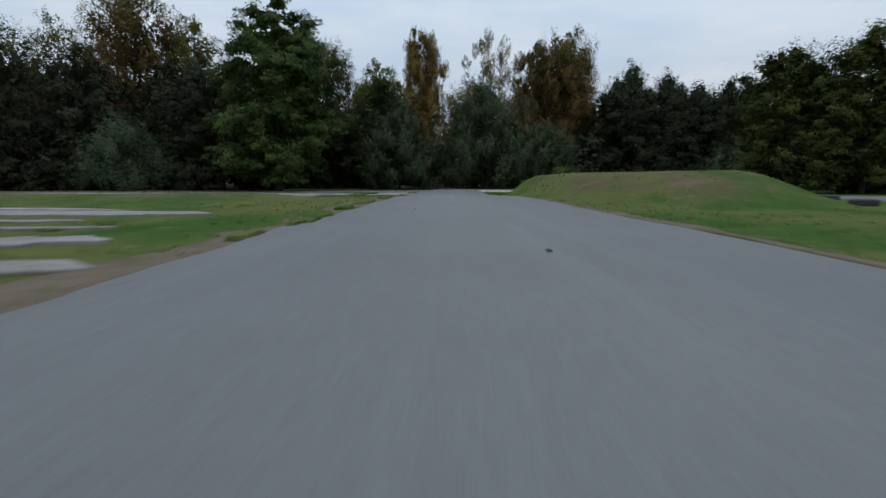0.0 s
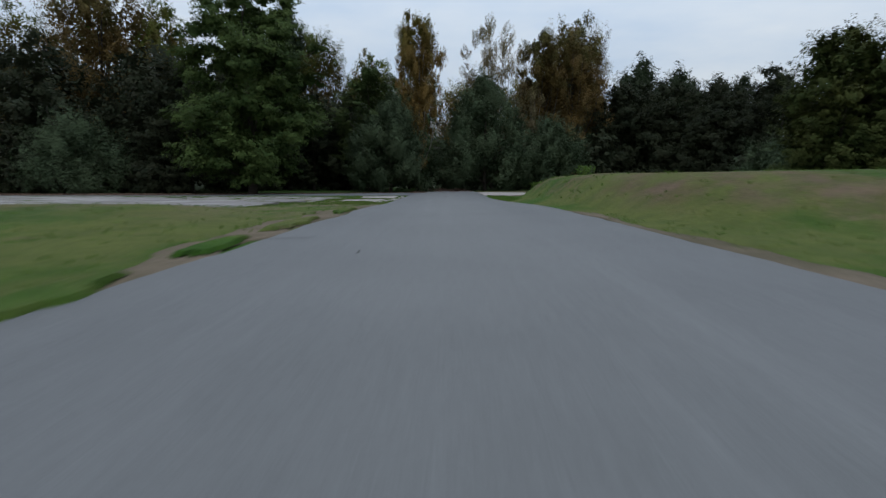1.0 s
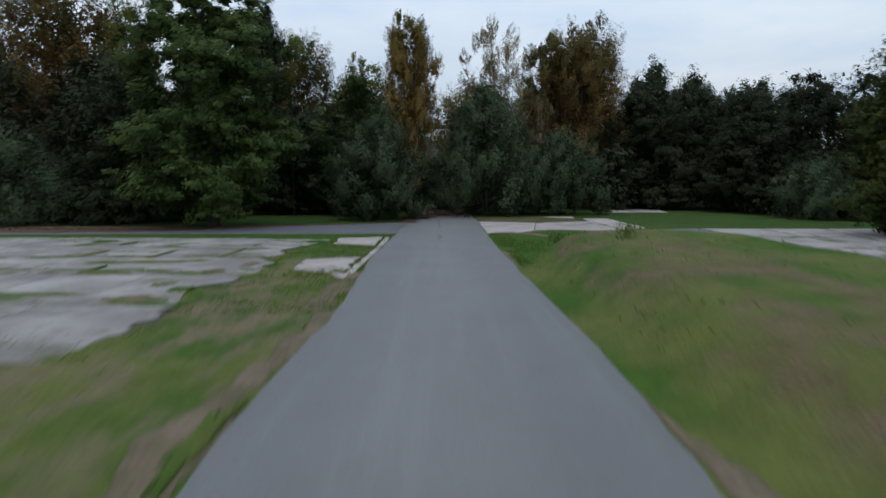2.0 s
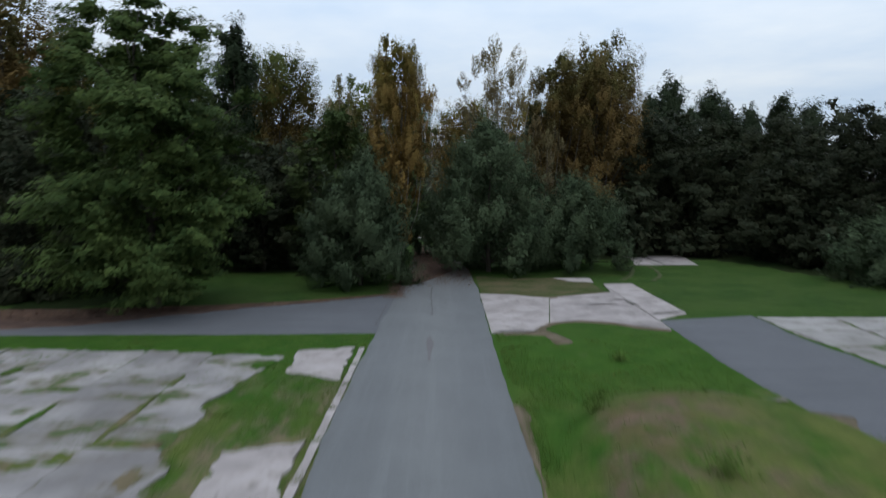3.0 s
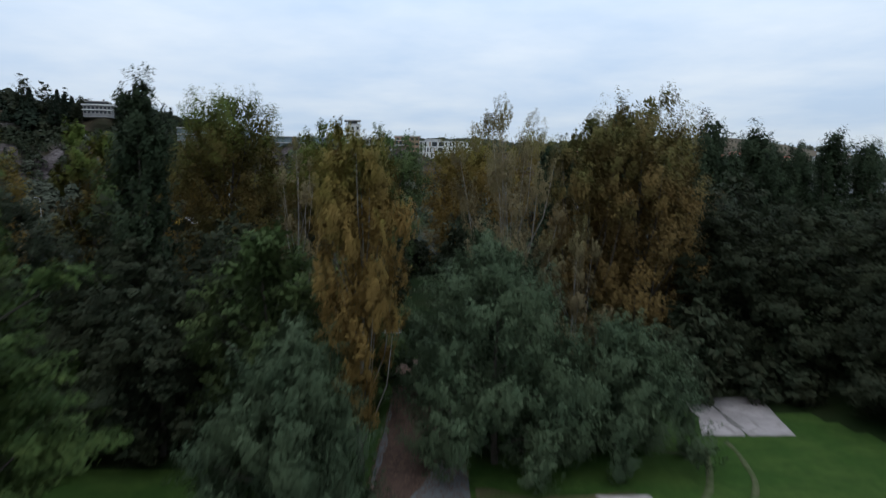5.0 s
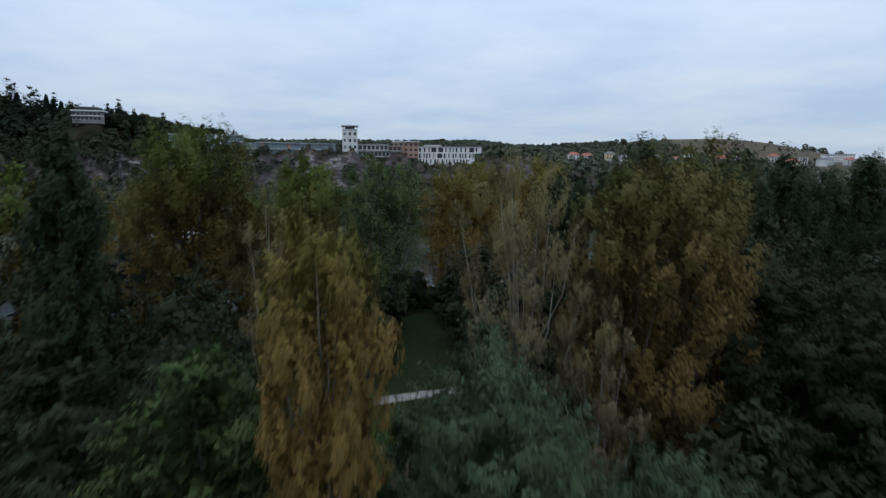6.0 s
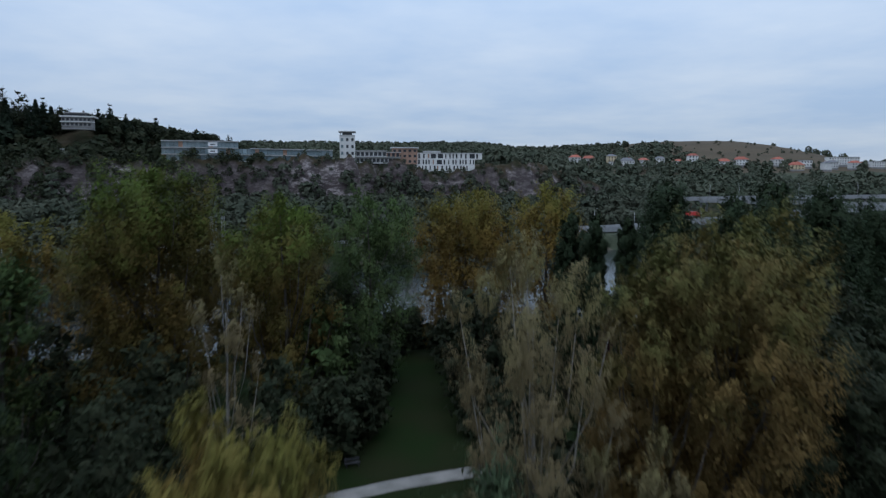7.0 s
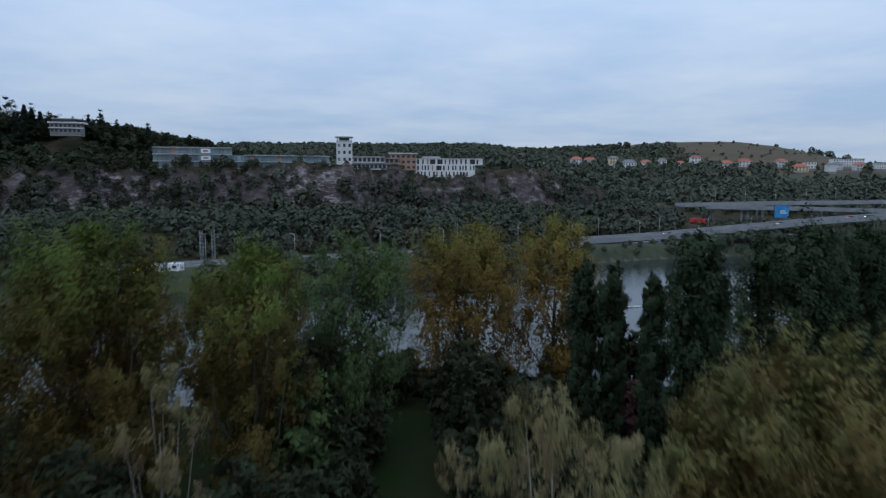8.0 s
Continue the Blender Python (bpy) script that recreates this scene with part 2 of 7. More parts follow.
def slope_ground(name, low, high, rock_a, rock_b, lo, hi, scale):
    """Scrubby ground that turns to bare rock where it is steep."""
    m, n, l, p = shader(name)
    geo = n.new("ShaderNodeNewGeometry")
    co = geo.outputs["Position"]
    sep = n.new("ShaderNodeSeparateXYZ")
    l.new(geo.outputs["Normal"], sep.inputs[0])
    veg = blend(n, l, step(n, l, noise_of(n, l, co, scale, 5.0), 0.35, 0.65), low, high)
    strata = noise_of(n, l, co, scale * 2.2, 7.0, 0.75, (1.0, 1.0, 2.2))
    rock = blend(n, l, step(n, l, strata, 0.44, 0.66), rock_a, rock_b)
    rock = blend(n, l, step(n, l, noise_of(n, l, co, scale * 0.45, 4.0), 0.42, 0.60), blend(n, l, 0.75, rock, rock_a), rock)
    tilt = n.new("ShaderNodeMath")
    tilt.operation = "ADD"
    l.new(sep.outputs["Z"], tilt.inputs[0])
    spread = n.new("ShaderNodeMapRange")
    spread.inputs[3].default_value, spread.inputs[4].default_value = -0.28, 0.28
    l.new(noise_of(n, l, co, scale * 0.8, 6.0, 0.65), spread.inputs[0])
    l.new(spread.outputs[0], tilt.inputs[1])
    c = blend(n, l, step(n, l, tilt.outputs[0], lo, hi), rock, veg)
    l.new(c, p.inputs["Base Color"])
    p.inputs["Roughness"].default_value = 0.95
    p.inputs["Specular IOR Level"].default_value = 0.08
    bumped(n, l, p, strata, 0.9, 1.2)
    return m


MAT_GRASS = grass_ground("mown_grass")
# woodland soil and turf, with the shade under the trees in its colour
MAT_SHADED_WOOD_FLOOR = plain("shaded_woodland_floor", (0.009, 0.021, 0.005), (0.017, 0.019, 0.008), 0.12, 6.0, 0.95, bump=0.8, gloss=0.05)
MAT_CLIFF = slope_ground("cliff_rock", (0.018, 0.021, 0.010), (0.040, 0.031, 0.019), (0.054, 0.044, 0.044), (0.30, 0.265, 0.26), 0.52, 0.82, 0.07)
MAT_DRY_HILL = plain("dry_hill_grass", (0.062, 0.050, 0.034), (0.082, 0.064, 0.042), 0.02, 0.5, 0.95, bump=0.0, gloss=0.1)
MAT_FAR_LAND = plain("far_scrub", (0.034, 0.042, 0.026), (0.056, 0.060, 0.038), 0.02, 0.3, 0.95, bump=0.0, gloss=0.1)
MAT_BED = plain("river_bed", (0.05, 0.045, 0.03), (0.07, 0.06, 0.04), 0.2, 3.0, 0.9)
MAT_ASPHALT = asphalt("worn_asphalt", (0.095, 0.098, 0.101), (1.1, 0.035, 1.0), 0.6)
MAT_SIDE_ASPHALT = asphalt("old_asphalt", (0.066, 0.068, 0.076), (0.05, 0.8, 1.0))
MAT_CONCRETE = concrete("weathered_concrete", (0.205, 0.181, 0.177), (0.300, 0.269, 0.263), (0.138, 0.118, 0.108), 0.45)
MAT_OLD_CONCRETE = concrete("stained_old_concrete", (0.142, 0.132, 0.132), (0.245, 0.232, 0.228), (0.118, 0.104, 0.092), 0.30, 0.585)
MAT_SILT = concrete("silted_concrete", (0.116, 0.106, 0.102), (0.190, 0.178, 0.172), (0.098, 0.084, 0.068), 0.45, 0.50)
MAT_SHOULDER = concrete("lane_concrete", (0.190, 0.180, 0.172), (0.265, 0.252, 0.245), (0.110, 0.098, 0.084), 0.30, 0.66)
MAT_TRACK = plain("pressed_turf", (0.036, 0.058, 0.018), (0.078, 0.080, 0.044), 1.2, 9.0, 0.95, bump=0.8, gloss=0.05)
MAT_LITTER = plain("leaf_litter", (0.046, 0.030, 0.025), (0.092, 0.060, 0.047), 0.9, 9.0, 0.95, bump=0.8, gloss=0.1)
MAT_GRAVEL = plain("pale_gravel", (0.125, 0.12, 0.108), (0.26, 0.245, 0.225), 0.45, 18.0, 0.95, bump=0.8)
MAT_GRIME = plain("grime_on_concrete", (0.085, 0.078, 0.072), (0.17, 0.158, 0.148), 1.6, 12.0, 0.95, bump=0.4, gloss=0.1)
MAT_DIRT = plain("bare_dirt", (0.062, 0.054, 0.030), (0.130, 0.102, 0.076), 0.9, 12.0, 0.95, bump=0.6, gloss=0.1)
MAT_DRY_TURF = plain("dry_turf", (0.018, 0.042, 0.007), (0.092, 0.074, 0.042), 0.38, 7.0, 0.95, bump=0.8, gloss=0.1)
MAT_BARK = plain("grey_bark", (0.038, 0.031, 0.025), (0.078, 0.066, 0.054), 1.2, 9.0, 0.95, bump=0.9, world_space=False)
MAT_PALE_BARK = plain("pale_bark", (0.115, 0.100, 0.085), (0.20, 0.185, 0.16), 1.2, 9.0, 0.9, bump=0.6, world_space=False)
LEAF = {
    "linden": leafy("linden_leaves", (0.028, 0.052, 0.013), (0.046, 0.074, 0.017), (0.088, 0.108, 0.023), 0.3),
    "willow": leafy("grey_willow_leaves", (0.037, 0.060, 0.029), (0.055, 0.080, 0.038), (0.086, 0.104, 0.056), 0.3),
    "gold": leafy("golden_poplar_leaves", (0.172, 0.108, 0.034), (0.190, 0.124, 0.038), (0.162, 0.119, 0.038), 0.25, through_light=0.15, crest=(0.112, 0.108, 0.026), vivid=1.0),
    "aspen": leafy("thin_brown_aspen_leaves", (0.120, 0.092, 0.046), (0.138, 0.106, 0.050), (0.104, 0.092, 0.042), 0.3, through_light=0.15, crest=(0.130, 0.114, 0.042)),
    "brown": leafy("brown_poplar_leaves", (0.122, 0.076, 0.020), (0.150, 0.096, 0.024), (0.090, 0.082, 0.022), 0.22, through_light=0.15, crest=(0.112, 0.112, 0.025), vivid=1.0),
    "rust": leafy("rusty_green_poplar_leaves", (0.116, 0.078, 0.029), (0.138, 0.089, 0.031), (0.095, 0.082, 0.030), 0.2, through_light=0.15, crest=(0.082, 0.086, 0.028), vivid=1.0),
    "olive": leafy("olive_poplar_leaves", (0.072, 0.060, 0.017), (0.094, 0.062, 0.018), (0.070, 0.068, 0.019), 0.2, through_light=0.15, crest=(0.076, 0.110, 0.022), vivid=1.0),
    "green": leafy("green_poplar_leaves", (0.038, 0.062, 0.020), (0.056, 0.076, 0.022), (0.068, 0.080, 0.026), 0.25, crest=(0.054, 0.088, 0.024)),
    "spire": leafy("dark_poplar_leaves", (0.022, 0.036, 0.017), (0.030, 0.044, 0.020), (0.040, 0.050, 0.024), 0.4),
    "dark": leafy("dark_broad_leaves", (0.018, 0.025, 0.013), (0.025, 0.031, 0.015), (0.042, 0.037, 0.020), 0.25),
    "yellowgreen": leafy("yellow_green_leaves", (0.032, 0.050, 0.012), (0.050, 0.060, 0.013), (0.072, 0.070, 0.016), 0.25),
    "red": leafy("red_shrub_leaves", (0.0408, 0.0145, 0.0158), (0.0510, 0.0231, 0.0216), (0.0340, 0.0297, 0.0180), 0.5),
    # paler and greyer than leaves close by: distance haze mixed into the colour
    "far": leafy("hazy_far_leaves", (0.046, 0.058, 0.038), (0.062, 0.070, 0.047), (0.078, 0.076, 0.052), 0.03, through_light=0.1),
    "pine": leafy("pine_needles", (0.012, 0.020, 0.012), (0.017, 0.026, 0.015), (0.024, 0.030, 0.018), 0.05, through_light=0.05),
}


# ---- building helpers ----
def part(name, bm, material, parent=None, label="", smooth=False):
    me = bpy.data.meshes.new(name)
    bm.to_mesh(me)
    bm.free()
    me.materials.append(material)
    if smooth:
        me.shade_smooth()
    ob = new(name, me)
    if parent:
        ob.parent = parent
    if label:
        ob["label"] = label
    return ob


def arrays(name, verts, faces, material, parent=None, smooth=False):
    """A mesh object from arrays of corners and of faces with one number of corners."""
    verts, faces = np.asarray(verts, np.float32), np.asarray(faces, np.int32)
    me = bpy.data.meshes.new(name)
    me.vertices.add(len(verts))
    me.vertices.foreach_set("co", verts.ravel())
    k = faces.shape[1]
    me.loops.add(faces.size)
    me.loops.foreach_set("vertex_index", faces.ravel())
    me.polygons.add(len(faces))
    me.polygons.foreach_set("loop_start", np.arange(0, faces.size, k, dtype=np.int32))
    me.update(calc_edges=True)
    me.validate()
    if material:
        me.materials.append(material)
    if smooth:
        me.shade_smooth()
    ob = new(name, me)
    if parent:
        ob.parent = parent
    return ob


def thing(name, x, y, z, label, category, group="", turn=0.0):
    e = new(name)
    e.empty_display_size = 0.3
    e.matrix_world = pose(x, y, z, 0, 0, turn)
    return tagged(e, label, category, group)


def box(bm, x0, x1, y0, y1, z0, z1):
    vs = [bm.verts.new(p) for p in ((x0, y0, z0), (x1, y0, z0), (x1, y1, z0), (x0, y1, z0), (x0, y0, z1), (x1, y0, z1), (x1, y1, z1), (x0, y1, z1))]
    for f in ((3, 2, 1, 0), (4, 5, 6, 7), (0, 1, 5, 4), (1, 2, 6, 5), (2, 3, 7, 6), (3, 0, 4, 7)):
        bm.faces.new([vs[i] for i in f])


def boxed(*dims):
    bm = bmesh.new()
    box(bm, *dims)
    return bm


def tube(bm, points, radii, sides=7):
    rings = []
    for i, (p, r) in enumerate(zip(points, radii)):
        a, b = points[max(0, i - 1)], points[min(len(points) - 1, i + 1)]
        d = (Vector(b) - Vector(a)).normalized()
        u = d.orthogonal().normalized()
        v = d.cross(u)
        rings.append([bm.verts.new(Vector(p) + float(r) * (math.cos(t) * u + math.sin(t) * v)) for t in (math.tau * k / sides for k in range(sides))])
    for lo, hi in zip(rings, rings[1:]):
        off = min(range(sides), key=lambda s: (lo[0].co - hi[s].co).length)
        for k in range(sides):
            bm.faces.new((lo[k], lo[(k + 1) % sides], hi[(k + 1 + off) % sides], hi[(k + off) % sides]))
    bm.faces.new(rings[-1])
    bm.faces.new(rings[0][::-1])


def value_noise(x, y, seed=0):
    """Smooth noise from 0 to 1 on a unit lattice."""
    x, y = np.asarray(x, float), np.asarray(y, float)
    xi, yi = np.floor(x), np.floor(y)
    fx, fy = x - xi, y - yi
    fx, fy = fx * fx * (3 - 2 * fx), fy * fy * (3 - 2 * fy)

    def at(i, j):
        s = np.sin(i * 127.1 + j * 311.7 + seed * 74.7) * 43758.5453
        return s - np.floor(s)

    return (at(xi, yi) * (1 - fx) + at(xi + 1, yi) * fx) * (1 - fy) + (at(xi, yi + 1) * (1 - fx) + at(xi + 1, yi + 1) * fx) * fy


def fractal(x, y, seed=0, octaves=4):
    total, size = 0.0, 0.5
    for k in range(octaves):
        total = total + size * value_noise(x * 2**k, y * 2**k, seed + k)
        size *= 0.5
    return total / (1 - 0.5**octaves)


def ease(lo, hi, v):
    t = np.clip((np.asarray(v, float) - lo) / (hi - lo), 0, 1)
    return t * t * (3 - 2 * t)


# ---- the lie of the land ----
WATER = -5.0


def near_shore(x):
    return 186 + 0.12 * x


def far_shore(x):
    return np.interp(x, [-1500, -400, -130, -82, -10, 60, 100, 170, 400, 1500], [130, 206, 268, 288, 318, 352, 370, 391, 438, 680])


def cliff_line(x):
    return 488 + 0.35 * x + 24 * (fractal(x / 34.0, 0 * x, 5) - 0.5)


def gullies(x, y):
    """Sharp ribs and clefts that run slantwise down the cliff, from 0 in a cleft to 1 on a rib."""
    a = fractal((x + 0.55 * y) / 13.0, (y - 0.3 * x) / 46.0, 41, 5)
    b = fractal((x + 0.8 * y) / 5.5, (y - 0.3 * x) / 16.0, 47, 4)
    return 1 - np.abs(2 * a - 1) * 1.5 + 0.5 * (b - 0.5)


def road_rise(y):
    """The road starts a little higher than the crossing lies."""
    return 0.64 * (1 - ease(22, 60, y))


def ground_height(x, y):
    x, y = np.asarray(x, float), np.asarray(y, float)
    power = 3 - 0.9 * ease(37, 22, y) * ease(10, 14, x)
    q = np.abs((x - 10.6) / 6.1) ** power + np.abs((y - 37) / 19.5) ** power
    z = road_rise(y) + (1.12 + 0.36 * ease(24, 46, y)) * ease(0.0, 0.75, 1 - q) * (0.88 + 0.24 * fractal(x / 5, y / 5, 3))
    lawn = ease(5, 9, x) * ease(-40, 0, y)
    z = z + 0.10 * (fractal(x / 6, y / 6, 9) - 0.5) * lawn
    z = z + (0.20 + 0.12 * fractal(x / 5.0, y / 30.0, 13)) * ease(19, 25, y) * (1 - ease(26, 31, y)) * ease(-4.5, -8, x) * (1 - ease(-50, -70, x))
    n = near_shore(x)
    z = z - 7.5 * ease(-13, 5, y - n)
    u = y - far_shore(x)
    z = z + 9.0 * ease(-6, 5, u) + 8.0 * ease(34, 70, u) * (0.7 + 0.6 * fractal(x / 20, y / 20, 11)) * (1 - ease(130, 175, x) * (1 - ease(150, 260, u)))
    v = y - cliff_line(x)
    high = 29.0 * (1 - 0.95 * ease(55, 165, x)) * ease(-30, 1, v + 10 * (fractal(x / 11, y / 11, 6) - 0.5))
    face = ease(-36, -20, v) * (1 - ease(-3, 3, v)) * (1 - 0.8 * ease(90, 165, x))
    z = z + high + face * 9.0 * (gullies(x, y) - 0.55)
    z = z - 5.5 * np.exp(-(((x - 5) / 27) ** 2) ** 2) * ease(-40, -8, v) * (1 - ease(14, 40, v))
    z = z + (20.0 * ease(-95, -235, x) * ease(6, 50, v) + 12 * ease(-250, -330, x) * ease(8, 60, v)) * (1 - ease(160, 420, v)) + 14 * ease(-235, -420, x) * ease(4, 120, v) * (1 - ease(160, 420, v))
    far = ease(600, 1450, y)
    ridge = 54 + 6 * (fractal(x / 160, y / 300, 21) - 0.5) - 36 * ease(620, 820, x) 
    z = z + far * (ridge + 22 * ease(55, 165, x))
    z = z + 21 * np.exp(-(((x - 510) / 200) ** 2) ** 1.3 - ((y - 1290) / 190) ** 2)
    z = z - 75 * ease(1600, 3600, y)
    return z


def spans(*stretches):
    """Grid lines: (from, to, spacing) end to end."""
    out = []
    for a, b, s in stretches:
        out += list(np.arange(a, b, s))
    return np.array(out + [stretches[-1][1]], float)


def land():
    xs = spans((-2600, -700, 190), (-700, -360, 17), (-360, -230, 4), (-230, -64, 2.2), (-64, 64, 1), (64, 180, 2.4), (180, 360, 5), (360, 900, 20), (900, 2600, 190))
    ys = spans((-400, -20, 20), (-20, 70, 1), (70, 130, 2), (130, 200, 3.5), (200, 260, 12), (260, 296, 3), (296, 436, 2.6), (436, 540, 1.9), (540, 640, 8), (640, 1500, 22), (1500, 4200, 180))
    X, Y = np.meshgrid(xs, ys)
    Z = ground_height(X, Y)
    nx, ny = len(xs), len(ys)
    i = np.arange((ny - 1) * (nx - 1))
    a = (i // (nx - 1)) * nx + i % (nx - 1)
    ob = arrays("ground", np.stack([X, Y, Z], -1).reshape(-1, 3), np.stack([a, a + 1, a + nx + 1, a + nx], -1), None, smooth=True)
    me = ob.data
    for m in (MAT_GRASS, MAT_SHADED_WOOD_FLOOR, MAT_BED, MAT_CLIFF, MAT_FAR_LAND, MAT_DRY_HILL):
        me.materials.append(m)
    cx, cy = 0.5 * (xs[:-1] + xs[1:]), 0.5 * (ys[:-1] + ys[1:])
    CX, CY = np.meshgrid(cx, cy)
    cz = ground_height(CX, CY)
    wobble = 8 * (fractal(CX / 9, CY / 9, 31) - 0.5)
    slot = np.zeros(CX.shape, np.int32)
    # the wood's floor, also laid over lawn that lies in the trees' shade
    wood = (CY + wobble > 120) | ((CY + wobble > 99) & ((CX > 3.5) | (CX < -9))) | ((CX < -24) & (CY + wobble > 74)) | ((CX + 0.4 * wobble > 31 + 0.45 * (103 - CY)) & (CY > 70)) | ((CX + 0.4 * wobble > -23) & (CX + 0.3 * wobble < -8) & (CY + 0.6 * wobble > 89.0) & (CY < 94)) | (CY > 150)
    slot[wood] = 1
    slot[(cz < -2.5) & (CY > 100)] = 2
    slot[CY > far_shore(CX) - 2] = 3
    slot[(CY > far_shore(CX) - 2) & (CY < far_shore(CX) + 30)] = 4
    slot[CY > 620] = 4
    slot[(CY > 930 + 0.1 * (CX - 490) + 3 * wobble) & (np.abs(CX - 540) < 300)] = 5
    slot[(CY > 1000) & (CX < 330) & (fractal(CX / 130, CY / 40, 72) > 0.56)] = 5
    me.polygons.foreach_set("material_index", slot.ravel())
    return tagged(ob, "grassy park ground running down to a river and up a far rocky slope", "ground", kind="structure")


land()


# ---- water ----
def river():
    m, n, l, p = shader("river_water")
    co = n.new("ShaderNodeNewGeometry").outputs["Position"]
    p.inputs["Base Color"].default_value = (0.018, 0.024, 0.024, 1)
    p.inputs["Roughness"].default_value = 0.07
    p.inputs["IOR"].default_value = 1.33
    bumped(n, l, p, noise_of(n, l, co, 0.9, 4.0, 0.6, (1.0, 2.2, 1.0)), 0.22, 0.14)
    xs = np.linspace(-1500, 1500, 41)
    lo, hi = near_shore(xs) - 16, far_shore(xs) + 3
    V = np.concatenate([np.stack([xs, lo, 0 * xs + WATER], -1), np.stack([xs, hi, 0 * xs + WATER], -1)])
    k = np.arange(40)
    ob = arrays("water", V, np.stack([k, k + 1, k + 42, k + 41], -1), m)
    tagged(ob, "calm grey river water reflecting the evening sky", "river", kind="structure")


river()


# ---- roads and paving ----
def resample(pts, spacing):
    pts = np.array(pts, float)
    d = np.concatenate([[0], np.cumsum(np.hypot(*np.diff(pts, axis=0).T))])
    s = np.linspace(0, d[-1], max(2, int(d[-1] / spacing) + 1))
    return np.stack([np.interp(s, d, pts[:, 0]), np.interp(s, d, pts[:, 1])], -1)


def ribbon(name, left, right, material, label, category, z=0.03, rough=0.12, seed=0, lanes=7, kind="structure"):
    """A paved strip between two edges, a little above the ground, with a worn edge that dips into it."""
    n = max(len(resample(left, 0.4)), len(resample(right, 0.4)))

    def even(pts):
        pts = np.array(pts, float)
        d = np.concatenate([[0], np.cumsum(np.hypot(*np.diff(pts, axis=0).T))])
        s = np.linspace(0, d[-1], n)
        return np.stack([np.interp(s, d, pts[:, 0]), np.interp(s, d, pts[:, 1])], -1)

    L, R = even(left), even(right)
    across = (R - L) / np.linalg.norm(R - L, axis=1)[:, None]
    t = np.arange(n)
    L = L + across * (rough * 2 * (fractal(t / 4.0, t * 0, seed) - 0.5) + rough * 3 * (fractal(t / 15.0, t * 0, seed + 7) - 0.5))[:, None]
    R = R + across * (rough * 2 * (fractal(t / 4.0, t * 0, seed + 3) - 0.5) + rough * 3 * (fractal(t / 15.0, t * 0, seed + 9) - 0.5))[:, None]
    cols = [-0.01] + list(np.linspace(0.004, 0.996, lanes)) + [1.01]
    V = []
    for c in cols:
        P = L + (R - L) * c
        base = np.maximum(ground_height(P[:, 0], P[:, 1]), 0) if z < 0.5 else 0
        edge = c < 0 or c > 1
        V.append(np.stack([P[:, 0], P[:, 1], base + (-0.05 if edge else z + 0.0 * base)], -1))
    V = np.stack(V, 1).reshape(-1, 3)
    w = len(cols)
    i = np.arange((n - 1) * (w - 1))
    a = (i // (w - 1)) * w + i % (w - 1)
    ob = arrays(name, V, np.stack([a, a + 1, a + w + 1, a + w], -1), material)
    return tagged(ob, label, category, kind=kind)


ROAD_LEFT = [(-2.9, -60), (-2.6, -10), (-2.7, 6), (-2.75, 10), (-2.5, 14), (-2.45, 20), (-2.3, 28), (-2.22, 35), (-2.35, 39), (-2.62, 45), (-2.9, 50), (-3.05, 54), (-3.0, 60), (-2.75, 66),
             (-2.4, 78.4), (-2.1, 90), (-1.9, 104), (-2.2, 110), (-1.6, 115)]
ROAD_RIGHT = [(5.0, -60), (4.6, -10), (4.1, 8), (4.05, 14), (3.92, 19), (3.98, 28), (4.36, 35), (4.2, 39), (4.12, 45), (4.16, 53), (4.2, 70),
              (4.35, 81), (3.9, 92), (2.9, 105), (2.4, 110), (1.4, 115)]
ribbon("road", ROAD_LEFT, ROAD_RIGHT, MAT_ASPHALT, "worn grey asphalt road with crumbling grassy edges", "road", 0.035, 0.10, 1, 9)
ribbon("road", [(-70, 73.0), (-45, 71.8), (-26, 72.3), (-15.8, 73.6), (-9.2, 75.4), (-2.0, 78.6)], [(-70, 65.0), (-45, 65.2), (-21, 65.6), (-12.5, 65.7), (-6, 65.9), (-2.0, 66.0)],
       MAT_SIDE_ASPHALT, "old dark asphalt side road strewn with leaves", "road", 0.022, 0.1, 2)
ribbon("road", [(15.75, 69.3), (15.55, 66.4), (15.6, 63.2), (15.5, 60.4), (15.7, 56.9), (16.2, 50), (16.6, 40), (17.2, 30), (17.5, 20), (18.0, 0), (19, -60)],
       [(22.5, 70.7), (22.4, 67.4), (22.4, 65.3), (22.6, 62.5), (23.8, 54), (24.0, 46), (24.1, 36), (24.4, 24), (25, 4), (26, -56)],
       MAT_SIDE_ASPHALT, "old asphalt lane passing behind the mound", "road", 0.022, 0.14, 3)


def clip_poly(poly, a, b, c):
    """The part of a polygon where a*x + b*y <= c."""
    out = []
    for p, q in zip(poly, poly[1:] + poly[:1]):
        dp, dq = a * p[0] + b * p[1] - c, a * q[0] + b * q[1] - c
        if dp <= 0:
            out.append(p)
        if dp * dq < 0:
            s = dp / (dp - dq)
            out.append((p[0] + s * (q[0] - p[0]), p[1] + s * (q[1] - p[1])))
    return out


